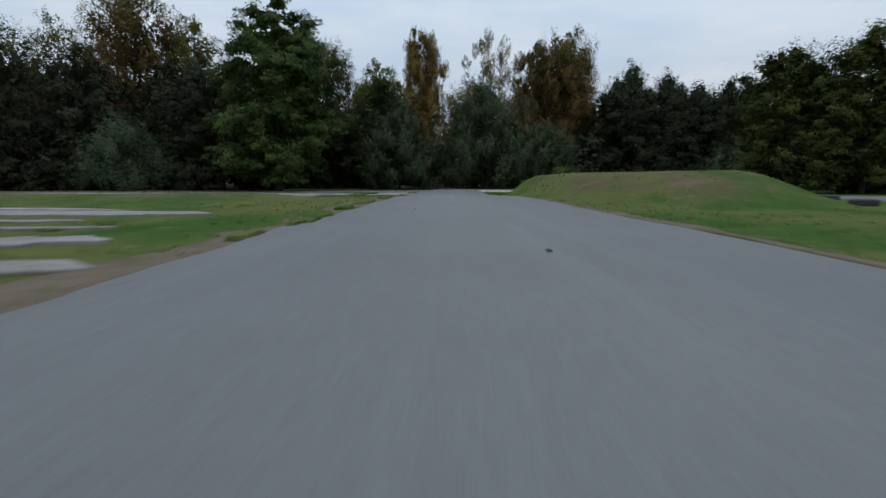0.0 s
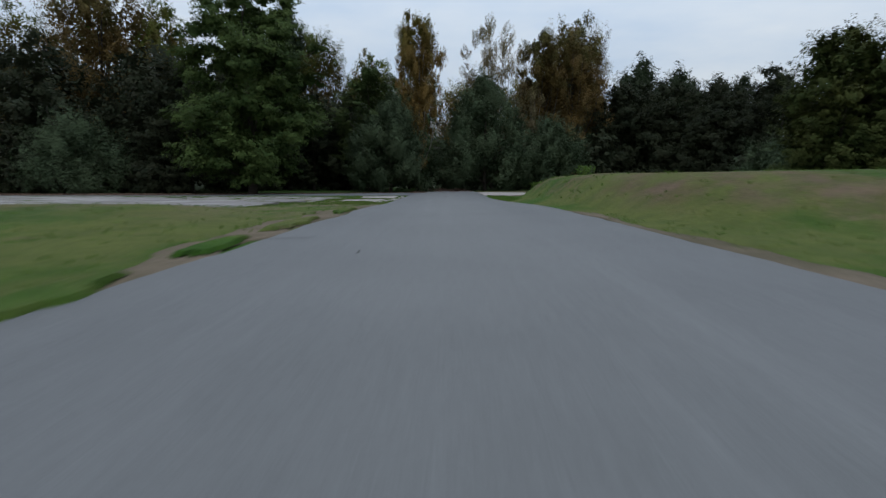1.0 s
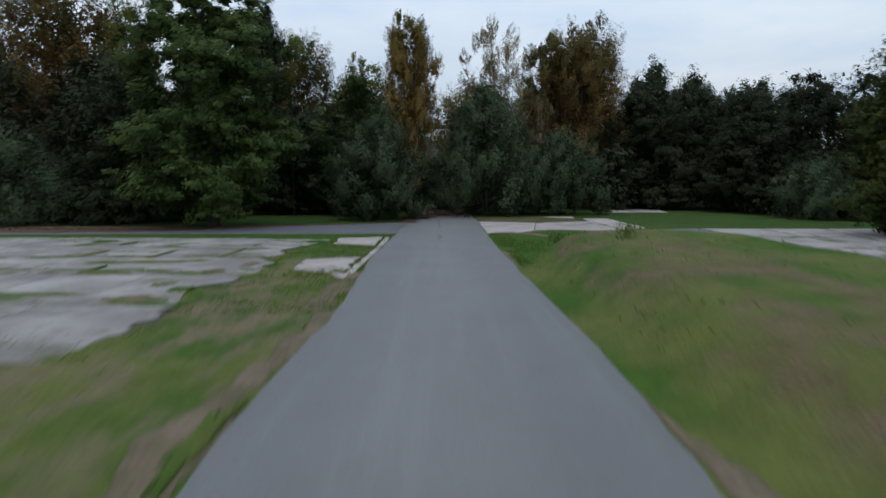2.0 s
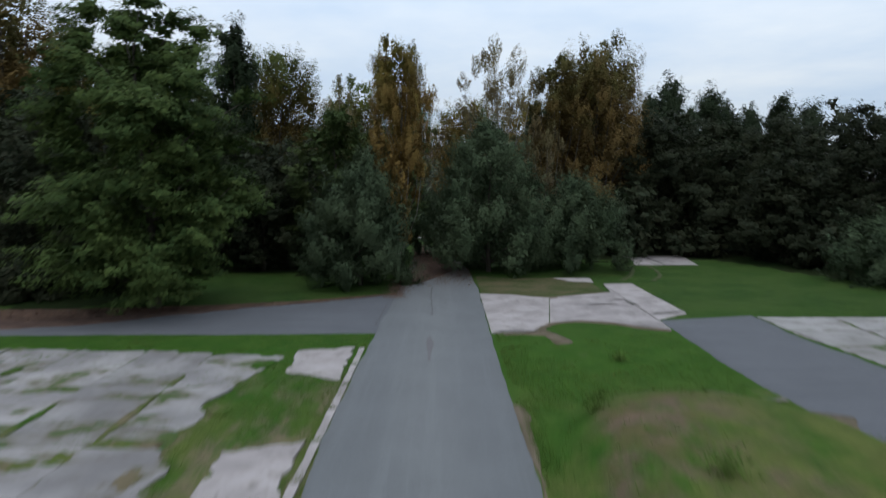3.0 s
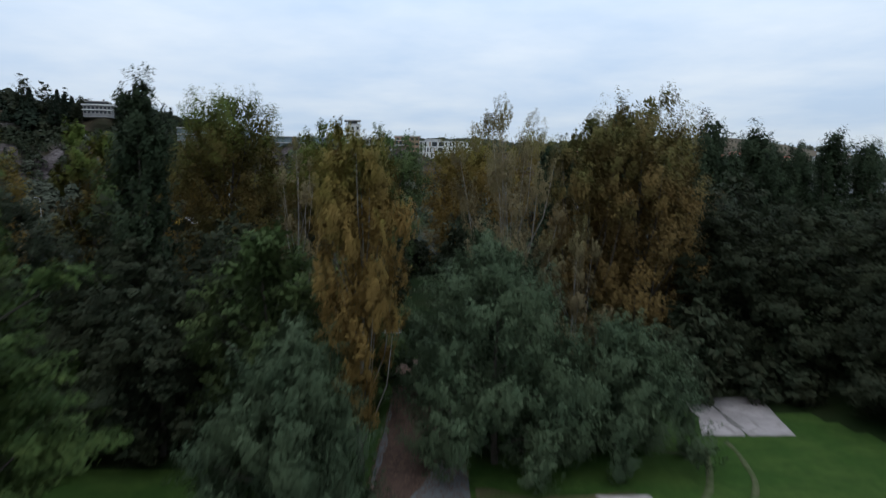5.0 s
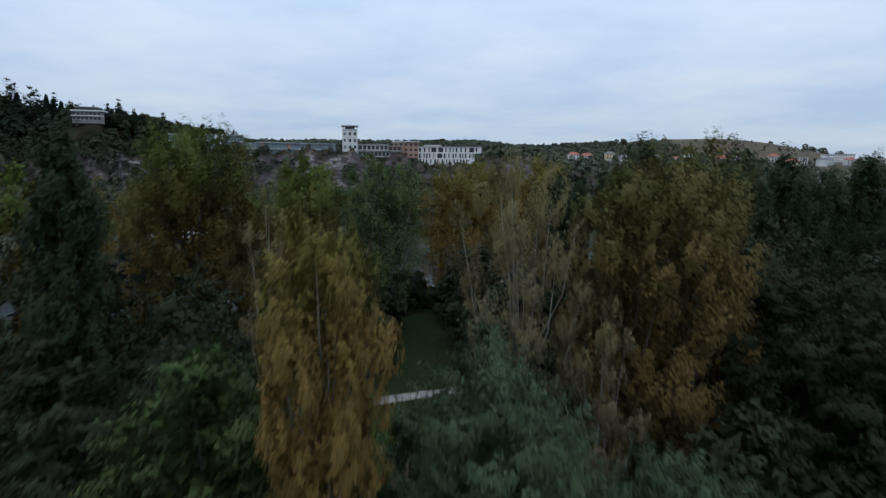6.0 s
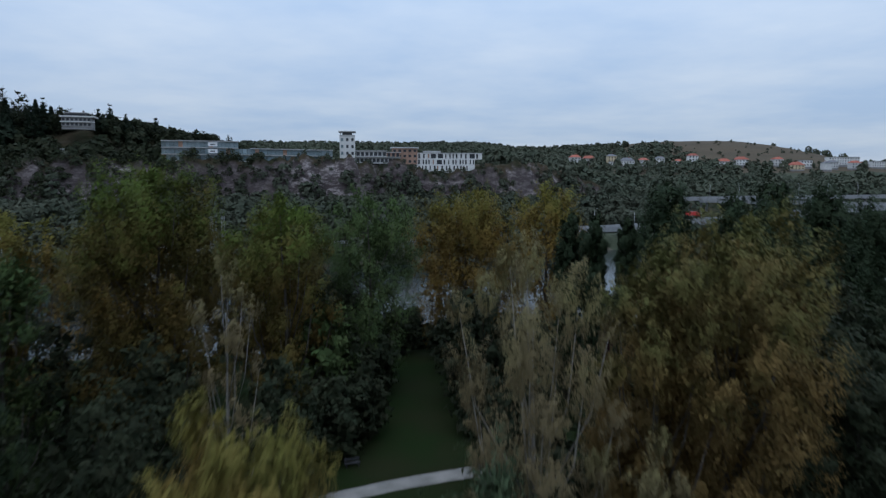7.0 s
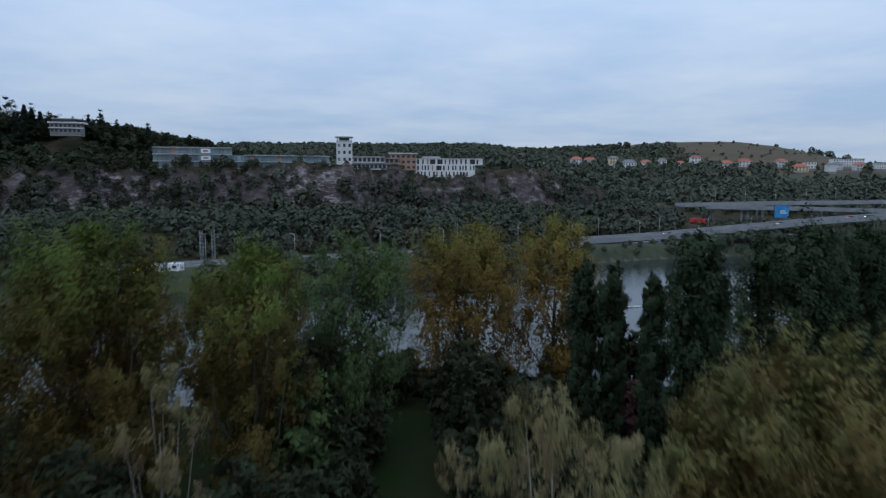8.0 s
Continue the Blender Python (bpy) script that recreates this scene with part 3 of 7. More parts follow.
def slab(parent, poly, rng, z=0.05, gap=0.05, worn=0.12, material=None):
    """One concrete panel: a polygon with a nibbled outline, bevelled and slightly tilted."""
    c = np.mean(poly, axis=0)
    pts = resample(list(poly) + [poly[0]], 0.4)[:-1]
    d = pts - c
    size = np.linalg.norm(d, axis=1)[:, None]
    pts = c + d * (1 - (gap + worn * np.array([rng.random() ** 2 for _ in pts])[:, None]) / np.maximum(size, 0.3))
    tilt_x, tilt_y, lift = rng.uniform(-0.006, 0.006), rng.uniform(-0.006, 0.006), z + rng.uniform(-0.012, 0.012)
    bm = bmesh.new()

    def level(x, y):
        return lift + tilt_x * (x - c[0]) + tilt_y * (y - c[1])

    low = [bm.verts.new((x - c[0], y - c[1], -0.06)) for x, y in pts]
    mid = [bm.verts.new((x - c[0], y - c[1], level(x, y) - 0.012)) for x, y in pts]
    inner = c + (pts - c) * (1 - 0.03 / np.maximum(size, 0.3))
    top = [bm.verts.new((x - c[0], y - c[1], level(x, y))) for x, y in inner]
    k = len(pts)
    for i in range(k):
        j = (i + 1) % k
        bm.faces.new((low[i], low[j], mid[j], mid[i]))
        bm.faces.new((mid[i], mid[j], top[j], top[i]))
    bm.faces.new(top)
    bmesh.ops.recalc_face_normals(bm, faces=bm.faces)
    ob = part("slab", bm, material or MAT_CONCRETE, parent)
    ob.location = (c[0], c[1], float(road_rise(c[1])))
    return ob


def paving():
    rng = random.Random(4)
    # apron on the far side of the mound's lawn
    apron = new("pavement")
    tagged(apron, "cracked pale concrete panels joining the lane to the road", "pavement", kind="structure")
    outline = [(4.3, 78.6), (7.0, 78.1), (9.4, 76.9), (12.1, 78.1), (15.2, 79.3), (15.6, 83.4), (18.2, 83.6), (18.2, 78.1), (18.3, 71.3), (15.6, 69.4), (15.5, 66.7), (13.9, 67.4), (12.4, 68.7), (10.3, 69.3), (8.2, 68.5), (7.0, 66.7), (6.3, 66.1), (4.25, 65.9)]
    outline = outline[::-1]
    # dirt washed over the panels
    for k, (x, y, w, h, turn) in enumerate(((15.5, 75.0, 0.20, 1.3, 0.2), (14.8, 76.2, 0.5, 0.2, 0.0), (16.9, 71.4, 1.3, 0.3, 0.35), (13.0, 74.5, 1.2, 0.10, 0.0), (5.6, 66.3, 1.3, 0.2, 0.0), (14.4, 67.5, 0.8, 0.2, -0.4), (26.5, 103.0, 2.5, 0.5, 0.0), (25.5, 98, 0.3, 1.6, 0.0))):
        bm = bmesh.new()
        ring = []
        for j in range(30):
            a = math.tau * j / 30
            s = 0.5 + 0.7 * float(value_noise(2.5 * math.cos(a) + 7 * k, 2.5 * math.sin(a), 3)) + 0.35 * rng.random()
            px, py = w * s * math.cos(a), h * s * math.sin(a)
            ring.append(bm.verts.new((px * math.cos(turn) - py * math.sin(turn), px * math.sin(turn) + py * math.cos(turn), 0)))
        bm.faces.new(ring)
        ob = part("grime", bm, MAT_GRIME, apron, "dark grime washed over the concrete")
        ob.location = (x, y, 0.080)
    for y0, y1 in ((60, 74.5), (74.5, 90)):
        for sides in (((1, -0.172, -3.55),), ((-1, 0.172, 3.55), (1, 0, 15.55)), ((-1, 0, -15.55),)):
            p = outline
            for a, b, c in ((0, 1, y1), (0, -1, -y0)) + sides:
                p = clip_poly(p, a, b, c)
            if len(p) > 2:
                area = 0.5 * abs(sum(a[0] * b[1] - b[0] * a[1] for a, b in zip(p, p[1:] + p[:1])))
                if area > 1.2:
                    slab(apron, p, rng, 0.055, 0.015, 0.05)
    slab(apron, [(22.0, 95.4), (25.4, 95.3), (25.6, 99.4), (25.4, 103.6), (23.1, 103.6), (23.2, 99)], rng)
    slab(apron, [(25.5, 95.3), (29.1, 95.3), (29.9, 99.5), (30.6, 103.4), (25.6, 103.6)], rng)
    slab(apron, [(11.7, 86.6), (12.8, 84.6), (15.0, 83.9), (15.3, 86.8)], rng)
    # pale panels along the lane
    shoulder = new("pavement")
    tagged(shoulder, "pale cracked concrete panels along the old lane", "pavement", kind="structure")
    edge_in = ([47, 54, 60, 65, 70.2], [24.2, 23.7, 23.3, 22.7, 22.5])
    edge_out = ([47, 54, 60, 65, 70.2], [27.5, 31.0, 34.0, 36.0, 38.0])
    for y0, y1 in ((47, 50.6), (50.7, 54.6), (54.7, 58.8), (58.9, 62.8), (62.9, 66.4), (66.5, 70.2)):
        a0, a1, b0, b1 = (float(np.interp(v, *e)) for e in (edge_in, edge_out) for v in (y0, y1))
        for f0, f1 in ((0.0, 0.33), (0.34, 0.66), (0.67, 1.0)):
            slab(shoulder, [(a0 + (b0 - a0) * f0, y0), (a0 + (b0 - a0) * f1, y0), (a1 + (b1 - a1) * f1, y1), (a1 + (b1 - a1) * f0, y1)], rng, 0.05, 0.02, 0.22, MAT_SHOULDER)
    slab(shoulder, [(14.6, 55.0), (15.9, 54.9), (16.1, 54.3), (14.9, 54.4)], rng, 0.05, 0.015, 0.3, MAT_SILT)
    # old parking field of broken panels
    field = new("pavement")
    tagged(field, "broken concrete parking field with grass growing through the joints", "pavement", kind="structure")
    slab(field, [(-6.6, 62.2), (-3.5, 62.9), (-3.35, 57.0), (-6.35, 58.3)], rng, 0.06, 0.02, 0.30)
    slab(field, [(-6.2, 49.5), (-3.5, 50.3), (-3.3, 46.0), (-3.45, 44.4), (-5.9, 45.5)], rng, 0.06, 0.02, 0.35)
    slab(field, [(-3.9, 44.3), (-3.1, 44.2), (-3.1, 42.8), (-3.5, 43.2)], rng, 0.05, 0.02, 0.2)
    for k in range(6):
        slab(field, [(-3.30, 44.4 + 3.1 * k), (-2.98, 44.4 + 3.1 * k), (-2.98, 47.3 + 3.1 * k), (-3.30, 47.3 + 3.1 * k)], rng, 0.05, 0.02, 0.05)
    # bays along the road, cast in wide panels, breaking up towards the verge
    rows = [30.6, 36.4, 43.2, 49.7, 56.2, 62.6]
    cols = [-7.0, -10.9, -14.6, -18.4, -22.3, -26.0, -29.8, -33.6, -37.3, -41.0, -45.0]
    verge = ([30, 35.5, 37.6, 39.7, 40.8, 41.8, 45.1, 48.5, 50.5, 52.3, 54.6, 57.3, 62.3], [-7.2, -6.9, -7.2, -8.2, -8.2, -7.1, -6.9, -7.5, -8.5, -8.1, -8.5, -7.8, -6.9])
    brink = ([-45, -22, -14, -9.5, -6.9], [62.6, 62.6, 62.2, 61.3, 61.2])
    for y0, y1 in zip(rows, rows[1:]):
        for x1, x0 in zip(cols, cols[1:]):
            if y1 == rows[-1]:
                xe = float(np.interp(y0, *verge)) if x1 > -8 else x1
                crumbled = [(float(x), float(np.interp(x, *brink)) + rng.uniform(-0.40, 0.25)) for x in np.linspace(-6.9 if x1 > -8 else x1, x0, 9)]
                slab(field, [(x0, y0), (xe, y0)] + crumbled, rng, 0.045, 0.012, 0.12, MAT_OLD_CONCRETE)
            elif x1 > -8:
                side = [(float(np.interp(y, *verge)) + rng.uniform(-0.3, 0.3), float(y)) for y in np.arange(y0, y1 + 0.01, (y1 - y0) / 8)]
                slab(field, [(x0, y1), (x0, y0)] + side, rng, 0.045, 0.015, 0.22, MAT_OLD_CONCRETE)
            else:
                slab(field, [(x0, y0), (x1, y0), (x1, y1), (x0, y1)], rng, 0.045, 0.012, 0.04, MAT_OLD_CONCRETE)
    slab(field, [(-5.4, 14.4), (-5.9, 15.3), (-9.0, 15.9), (-14.0, 15.9), (-14.0, 14.4), (-8.0, 13.6)], rng, 0.045, 0.02, 0.35, MAT_OLD_CONCRETE)
    slab(field, [(-8.2, 16.6), (-10.5, 17.4), (-15.0, 17.4), (-15.0, 16.4)], rng, 0.045, 0.02, 0.35, MAT_OLD_CONCRETE)
    # patches laid bare nearer the start of the road
    for y0, y1, edge in ((4.8, 6.2, -3.1), (7.2, 8.7, -4.3), (9.6, 10.5, -5.4), (11.4, 12.4, -7.0)):
        x = edge
        while x > -22:
            w = rng.choice((2.4, 3.0, 3.6))
            if rng.random() < 0.8:
                k = rng.uniform(0.0, 0.7)
                slab(field, [(x - w, y0 + k), (x - w * 0.4, y0), (x, y0 + 0.8), (x - 0.6, y1), (x - w, y1 - k * 0.5)], rng, 0.045, 0.03, 0.45, MAT_OLD_CONCRETE)
            x -= w
    # turf grown over the joints
    for i, (x, y, w, h) in enumerate([(-15.2, 48.0, 1.3, 0.45), (-13.2, 48.3, 1.5, 0.5), (-11.2, 49.0, 1.3, 0.4), (-9.4, 50.0, 1.2, 0.4), (-15.4, 55.8, 0.9, 0.4), (-12.8, 43.2, 1.2, 0.9), (-9.7, 42.6, 0.8, 0.7), (-9.4, 43.6, 0.5, 0.4),
                                        (-9.0, 37.9, 0.7, 0.5), (-9.4, 41.0, 0.4, 0.6), (-8.3, 39.9, 0.4, 0.5), (-8.3, 47.4, 0.4, 0.7), (-9.1, 45.1, 0.4, 0.5), (-18.4, 52.4, 0.25, 1.6), (-10.9, 52.5, 0.16, 2.6), (-10.9, 56.6, 0.14, 1.2),
                                        (-14.5, 52.0, 0.18, 1.6), (-19.5, 58.5, 0.3, 0.9), (-22, 60.0, 1.0, 0.25), (-23.5, 50, 1.8, 0.35), (-27, 43.4, 1.6, 0.5), (-7.6, 59.5, 0.5, 0.7), (-7.6, 53.2, 0.5, 0.6), (-14.6, 45.6, 0.2, 1.2), (-17.5, 43.2, 1.0, 0.25), (-30, 49.7, 2.0, 0.3), (-2.68, 11.9, 0.22, 1.0), (-2.85, 8.7, 0.16, 0.6), (-2.75, 13.6, 0.22, 1.2), (-2.75, 21.5, 0.25, 1.6), (-2.6, 27.0, 0.22, 1.3), (-2.8, 17.2, 0.22, 1.2)]):
        bm = bmesh.new()
        pts = []
        for k in range(44):
            a = math.tau * k / 44
            s = 0.45 + 0.75 * float(value_noise(2.2 * math.cos(a) + i * 3.3, 2.2 * math.sin(a), 8)) + 0.4 * rng.random()
            pts.append((w * s * math.cos(a), h * s * math.sin(a)))
        low = [bm.verts.new((px, py, 0.03)) for px, py in pts]
        up = [bm.verts.new((px * 0.86, py * 0.86, 0.085)) for px, py in pts]
        for k in range(44):
            bm.faces.new((low[k], low[(k + 1) % 44], up[(k + 1) % 44], up[k]))
        bm.faces.new(up)
        ob = part("turf_patch", bm, MAT_GRASS)
        ob.location = (x, y, float(road_rise(y)))
        tagged(ob, "patch of grass grown over the edge of the paving", "grass", "turf on the concrete", "structure")


ribbon("silted_paving", [(-45.5, 30.8), (-45.5, 46), (-45.5, 62.3)], [(-7.6, 30.8), (-7.5, 36), (-8.3, 40), (-7.3, 43), (-7.4, 47), (-8.5, 51), (-8.6, 55), (-7.9, 58.5), (-7.4, 61.0)],
       MAT_SILT, "crumbled concrete and silt grown through with grass", "pavement", 0.022, 0.35, 61, 40)
ribbon("silted_paving", [(22.6, 70.1), (22.8, 65), (23.4, 60), (23.8, 54), (24.3, 47.1)], [(37.9, 70.1), (35.9, 65), (33.9, 60), (30.9, 54), (27.4, 47.1)], MAT_SILT, "crumbled concrete and silt along the lane", "pavement", 0.022, 0.3, 62, 16)
ribbon("path", [(-14, 122.5), (-8, 123.6), (-2.4, 126.2), (0.5, 127.4), (4.0, 128.6), (12, 131)], [(-14, 124.7), (-8, 125.9), (-2.6, 128.4), (0.5, 129.7), (4.0, 131.0), (12, 133.3)],
       MAT_GRAVEL, "pale gravel footpath crossing the lawn", "path", 0.03, 0.08, 5, 5)
ribbon("leaf_litter", [(-70, 73.4), (-45, 72.2), (-26, 72.7), (-15.8, 74.0), (-9.2, 75.6)], [(-70, 65.6), (-45, 65.9), (-27, 66.6), (-21.5, 68.2), (-17.0, 71.2), (-12.0, 73.4), (-7.2, 75.6)],
       MAT_LITTER, "matted brown leaves along the side road", "leaf litter", 0.032, 0.5, 17, 6)
ribbon("leaf_litter", [(-2.4, 82), (-1.9, 88), (-1.9, 96), (-1.9, 104), (-2.3, 110), (-1.7, 115.2)], [(-2.2, 82), (0.4, 86.5), (2.6, 92), (2.4, 105), (2.2, 110), (1.5, 115.2)],
       MAT_LITTER, "matted brown leaves on the path under the trees", "leaf litter", 0.042, 0.3, 18, 6)
ribbon("dirt_verge", [(-3.3, 3), (-3.4, 9), (-3.3, 14), (-3.15, 20), (-3.0, 28), (-2.95, 35), (-3.3, 46)], [(-2.65, 3), (-2.7, 9), (-2.45, 14), (-2.4, 20), (-2.25, 28), (-2.18, 35), (-2.6, 46)],
       MAT_DIRT, "bare trodden dirt along the asphalt edge", "verge", 0.018, 0.42, 8, 5)
ribbon("dirt_streak", [(12.2, 54.4), (13.6, 54.2), (15.2, 53.6), (17.2, 52.4)], [(12.2, 54.0), (13.7, 53.3), (15.4, 52.6), (16.6, 51.4)], MAT_DIRT, "bare sandy streak worn across the lawn", "verge", 0.07, 0.25, 14, 3)
ribbon("dirt_verge", [(4.5, 78.9), (7.0, 78.4), (9.4, 77.3), (12.1, 78.5), (15.0, 79.6)], [(4.5, 78.2), (7.0, 77.7), (9.4, 76.5), (12.1, 77.7), (15.0, 78.9)], MAT_DIRT, "brown dirt along the concrete edge", "verge", 0.03, 0.1, 51, 3)
ribbon("dirt_verge", [(7.0, 66.9), (8.2, 68.8), (10.3, 69.6), (12.4, 69.0), (13.9, 67.7), (15.4, 67.0)], [(7.2, 66.3), (8.4, 68.1), (10.3, 68.9), (12.3, 68.3), (13.7, 67.0), (15.3, 66.3)], MAT_DIRT, "brown dirt along the concrete edge", "verge", 0.03, 0.1, 52, 3)
ribbon("dry_turf", [(4.5, 87.0), (8.5, 86.8), (14.4, 87.2)], [(4.5, 79.0), (9.2, 77.9), (14.8, 79.6)], MAT_DRY_TURF, "brownish dry turf between the bushes and the concrete", "turf", 0.016, 0.5, 33, 9)
for k, (p, q) in enumerate((((21.4, 94.9), (17.8, 85.4)), ((23.4, 94.4), (20.6, 85.0)))):
    arc = [(p[0] + (q[0] - p[0]) * t + 3.0 * t * (1 - t), p[1] + (q[1] - p[1]) * t) for t in (0.1 * k for k in range(11))]
    ribbon("wheel_track", [(x - 0.24, y) for x, y in arc], [(x + 0.24, y) for x, y in arc], MAT_TRACK, "pale wheel track worn into the lawn", "track", 0.016, 0.12, 40 + k, 3)
ribbon("dirt_streak", [(4.6, 66.2), (6.4, 66.5), (7.6, 67.2), (8.5, 63.6)], [(4.6, 65.3), (6.4, 65.6), (7.3, 65.4), (7.9, 63.4)], MAT_DIRT, "bare patch at the corner of the concrete", "verge", 0.02, 0.3, 15, 3)
ribbon("dirt_verge", [(4.1, 3), (4.0, 13), (3.88, 19), (3.92, 28), (4.3, 35), (4.1, 40), (4.1, 54)], [(4.6, 3), (4.42, 13), (4.28, 19), (4.3, 28), (4.6, 35), (4.75, 40), (4.4, 54)],
       MAT_DIRT, "narrow strip of dirt along the asphalt edge", "verge", 0.018, 0.26, 12, 3)


# ---- trees ----
PROFILE = {
    "round": ([0, 0.12, 0.35, 0.6, 0.82, 1], [0.62, 0.90, 1.0, 0.94, 0.74, 0.38]),
    "linden": ([0, 0.1, 0.3, 0.55, 0.78, 0.92, 1], [0.62, 0.90, 1.0, 0.98, 0.86, 0.62, 0.36]),
    "bush": ([0, 0.15, 0.35, 0.6, 0.82, 1], [0.90, 1.0, 0.98, 0.84, 0.60, 0.28]),
    "poplar": ([0, 0.12, 0.3, 0.55, 0.78, 0.92, 1], [0.52, 0.74, 0.94, 1.0, 0.96, 0.76, 0.44]),
    "spire": ([0, 0.15, 0.4, 0.7, 0.9, 1], [0.60, 0.90, 1.0, 0.96, 0.86, 0.56]),
    "ovoid": ([0, 0.1, 0.3, 0.5, 0.7, 0.88, 1], [0.26, 0.42, 0.68, 0.92, 1.0, 0.86, 0.50]),
    "pine": ([0, 0.1, 0.5, 0.85, 1], [0.9, 1.0, 0.6, 0.22, 0.04]),
}
# profile, crown base, lobe width as a share of the crown radius, lobe height to width, spray length to width, spray axis (out, up),
# leaf length and width, share of leaves deep in the lobes, bark
HABIT = {
    "linden": ("linden", 0.04, 0.25, 0.55, 1.7, (1.0, -0.10), 0.25, 0.15, 0.20, MAT_BARK),
    "willow": ("bush", 0.00, 0.26, 1.00, 2.2, (0.7, 0.75), 0.26, 0.075, 0.20, MAT_BARK),
    "round": ("round", 0.02, 0.30, 1.00, 1.5, (1.0, 0.15), 0.27, 0.16, 0.20, MAT_BARK),
    "poplar": ("poplar", 0.02, 0.29, 1.40, 1.4, (0.4, 1.0), 0.23, 0.125, 0.20, MAT_BARK),
    "ovoid": ("ovoid", 0.10, 0.28, 1.80, 2.2, (0.25, 1.0), 0.22, 0.11, 0.16, MAT_PALE_BARK),
    "aspen": ("poplar", 0.16, 0.22, 1.70, 2.2, (0.3, 1.0), 0.21, 0.105, 0.08, MAT_PALE_BARK),
    "spire": ("spire", 0.02, 0.50, 1.70, 1.3, (0.25, 1.0), 0.27, 0.15, 0.20, MAT_BARK),
    "pine": ("pine", 0.08, 0.36, 0.55, 1.7, (1.0, 0.1), 0.36, 0.12, 0.20, MAT_BARK),
}
UPRIGHT = ("poplar", "aspen", "spire", "ovoid")


def unit(v):
    return v / np.maximum(np.linalg.norm(v, axis=1), 1e-6)[:, None]


def leaf_mesh(centres, axes, facing, length, width, rng):
    """Diamond leaves that lie roughly along facing, folded along the middle: corner and face arrays."""
    n = len(centres)
    facing = unit(facing)
    axes = unit(axes - facing * np.sum(axes * facing, axis=1)[:, None])
    side = np.cross(axes, facing)
    s = rng.uniform(0.65, 1.35, (n, 1))
    a, b, fold = axes * (length / 2) * s, side * (width / 2) * s, -facing * width * 0.15
    V = np.stack([centres - a, centres + b + fold, centres + a, centres - b + fold], 1).reshape(-1, 3)
    return V, np.arange(4 * n).reshape(-1, 4)


def blade_mesh(centres, axes, facing, length, width, rng):
    """Small pointed leaves, one triangle each: corner and face arrays."""
    n = len(centres)
    facing = unit(facing)
    axes = unit(axes - facing * np.sum(axes * facing, axis=1)[:, None])
    side = np.cross(axes, facing)
    s = rng.uniform(0.65, 1.35, (n, 1))
    a, b = axes * length[:, None] * s, side * width[:, None] * s
    V = np.stack([centres + 0.6 * a, centres - 0.4 * a + 0.5 * b, centres - 0.4 * a - 0.5 * b], 1).reshape(-1, 3)
    return V, np.arange(3 * n).reshape(-1, 3)


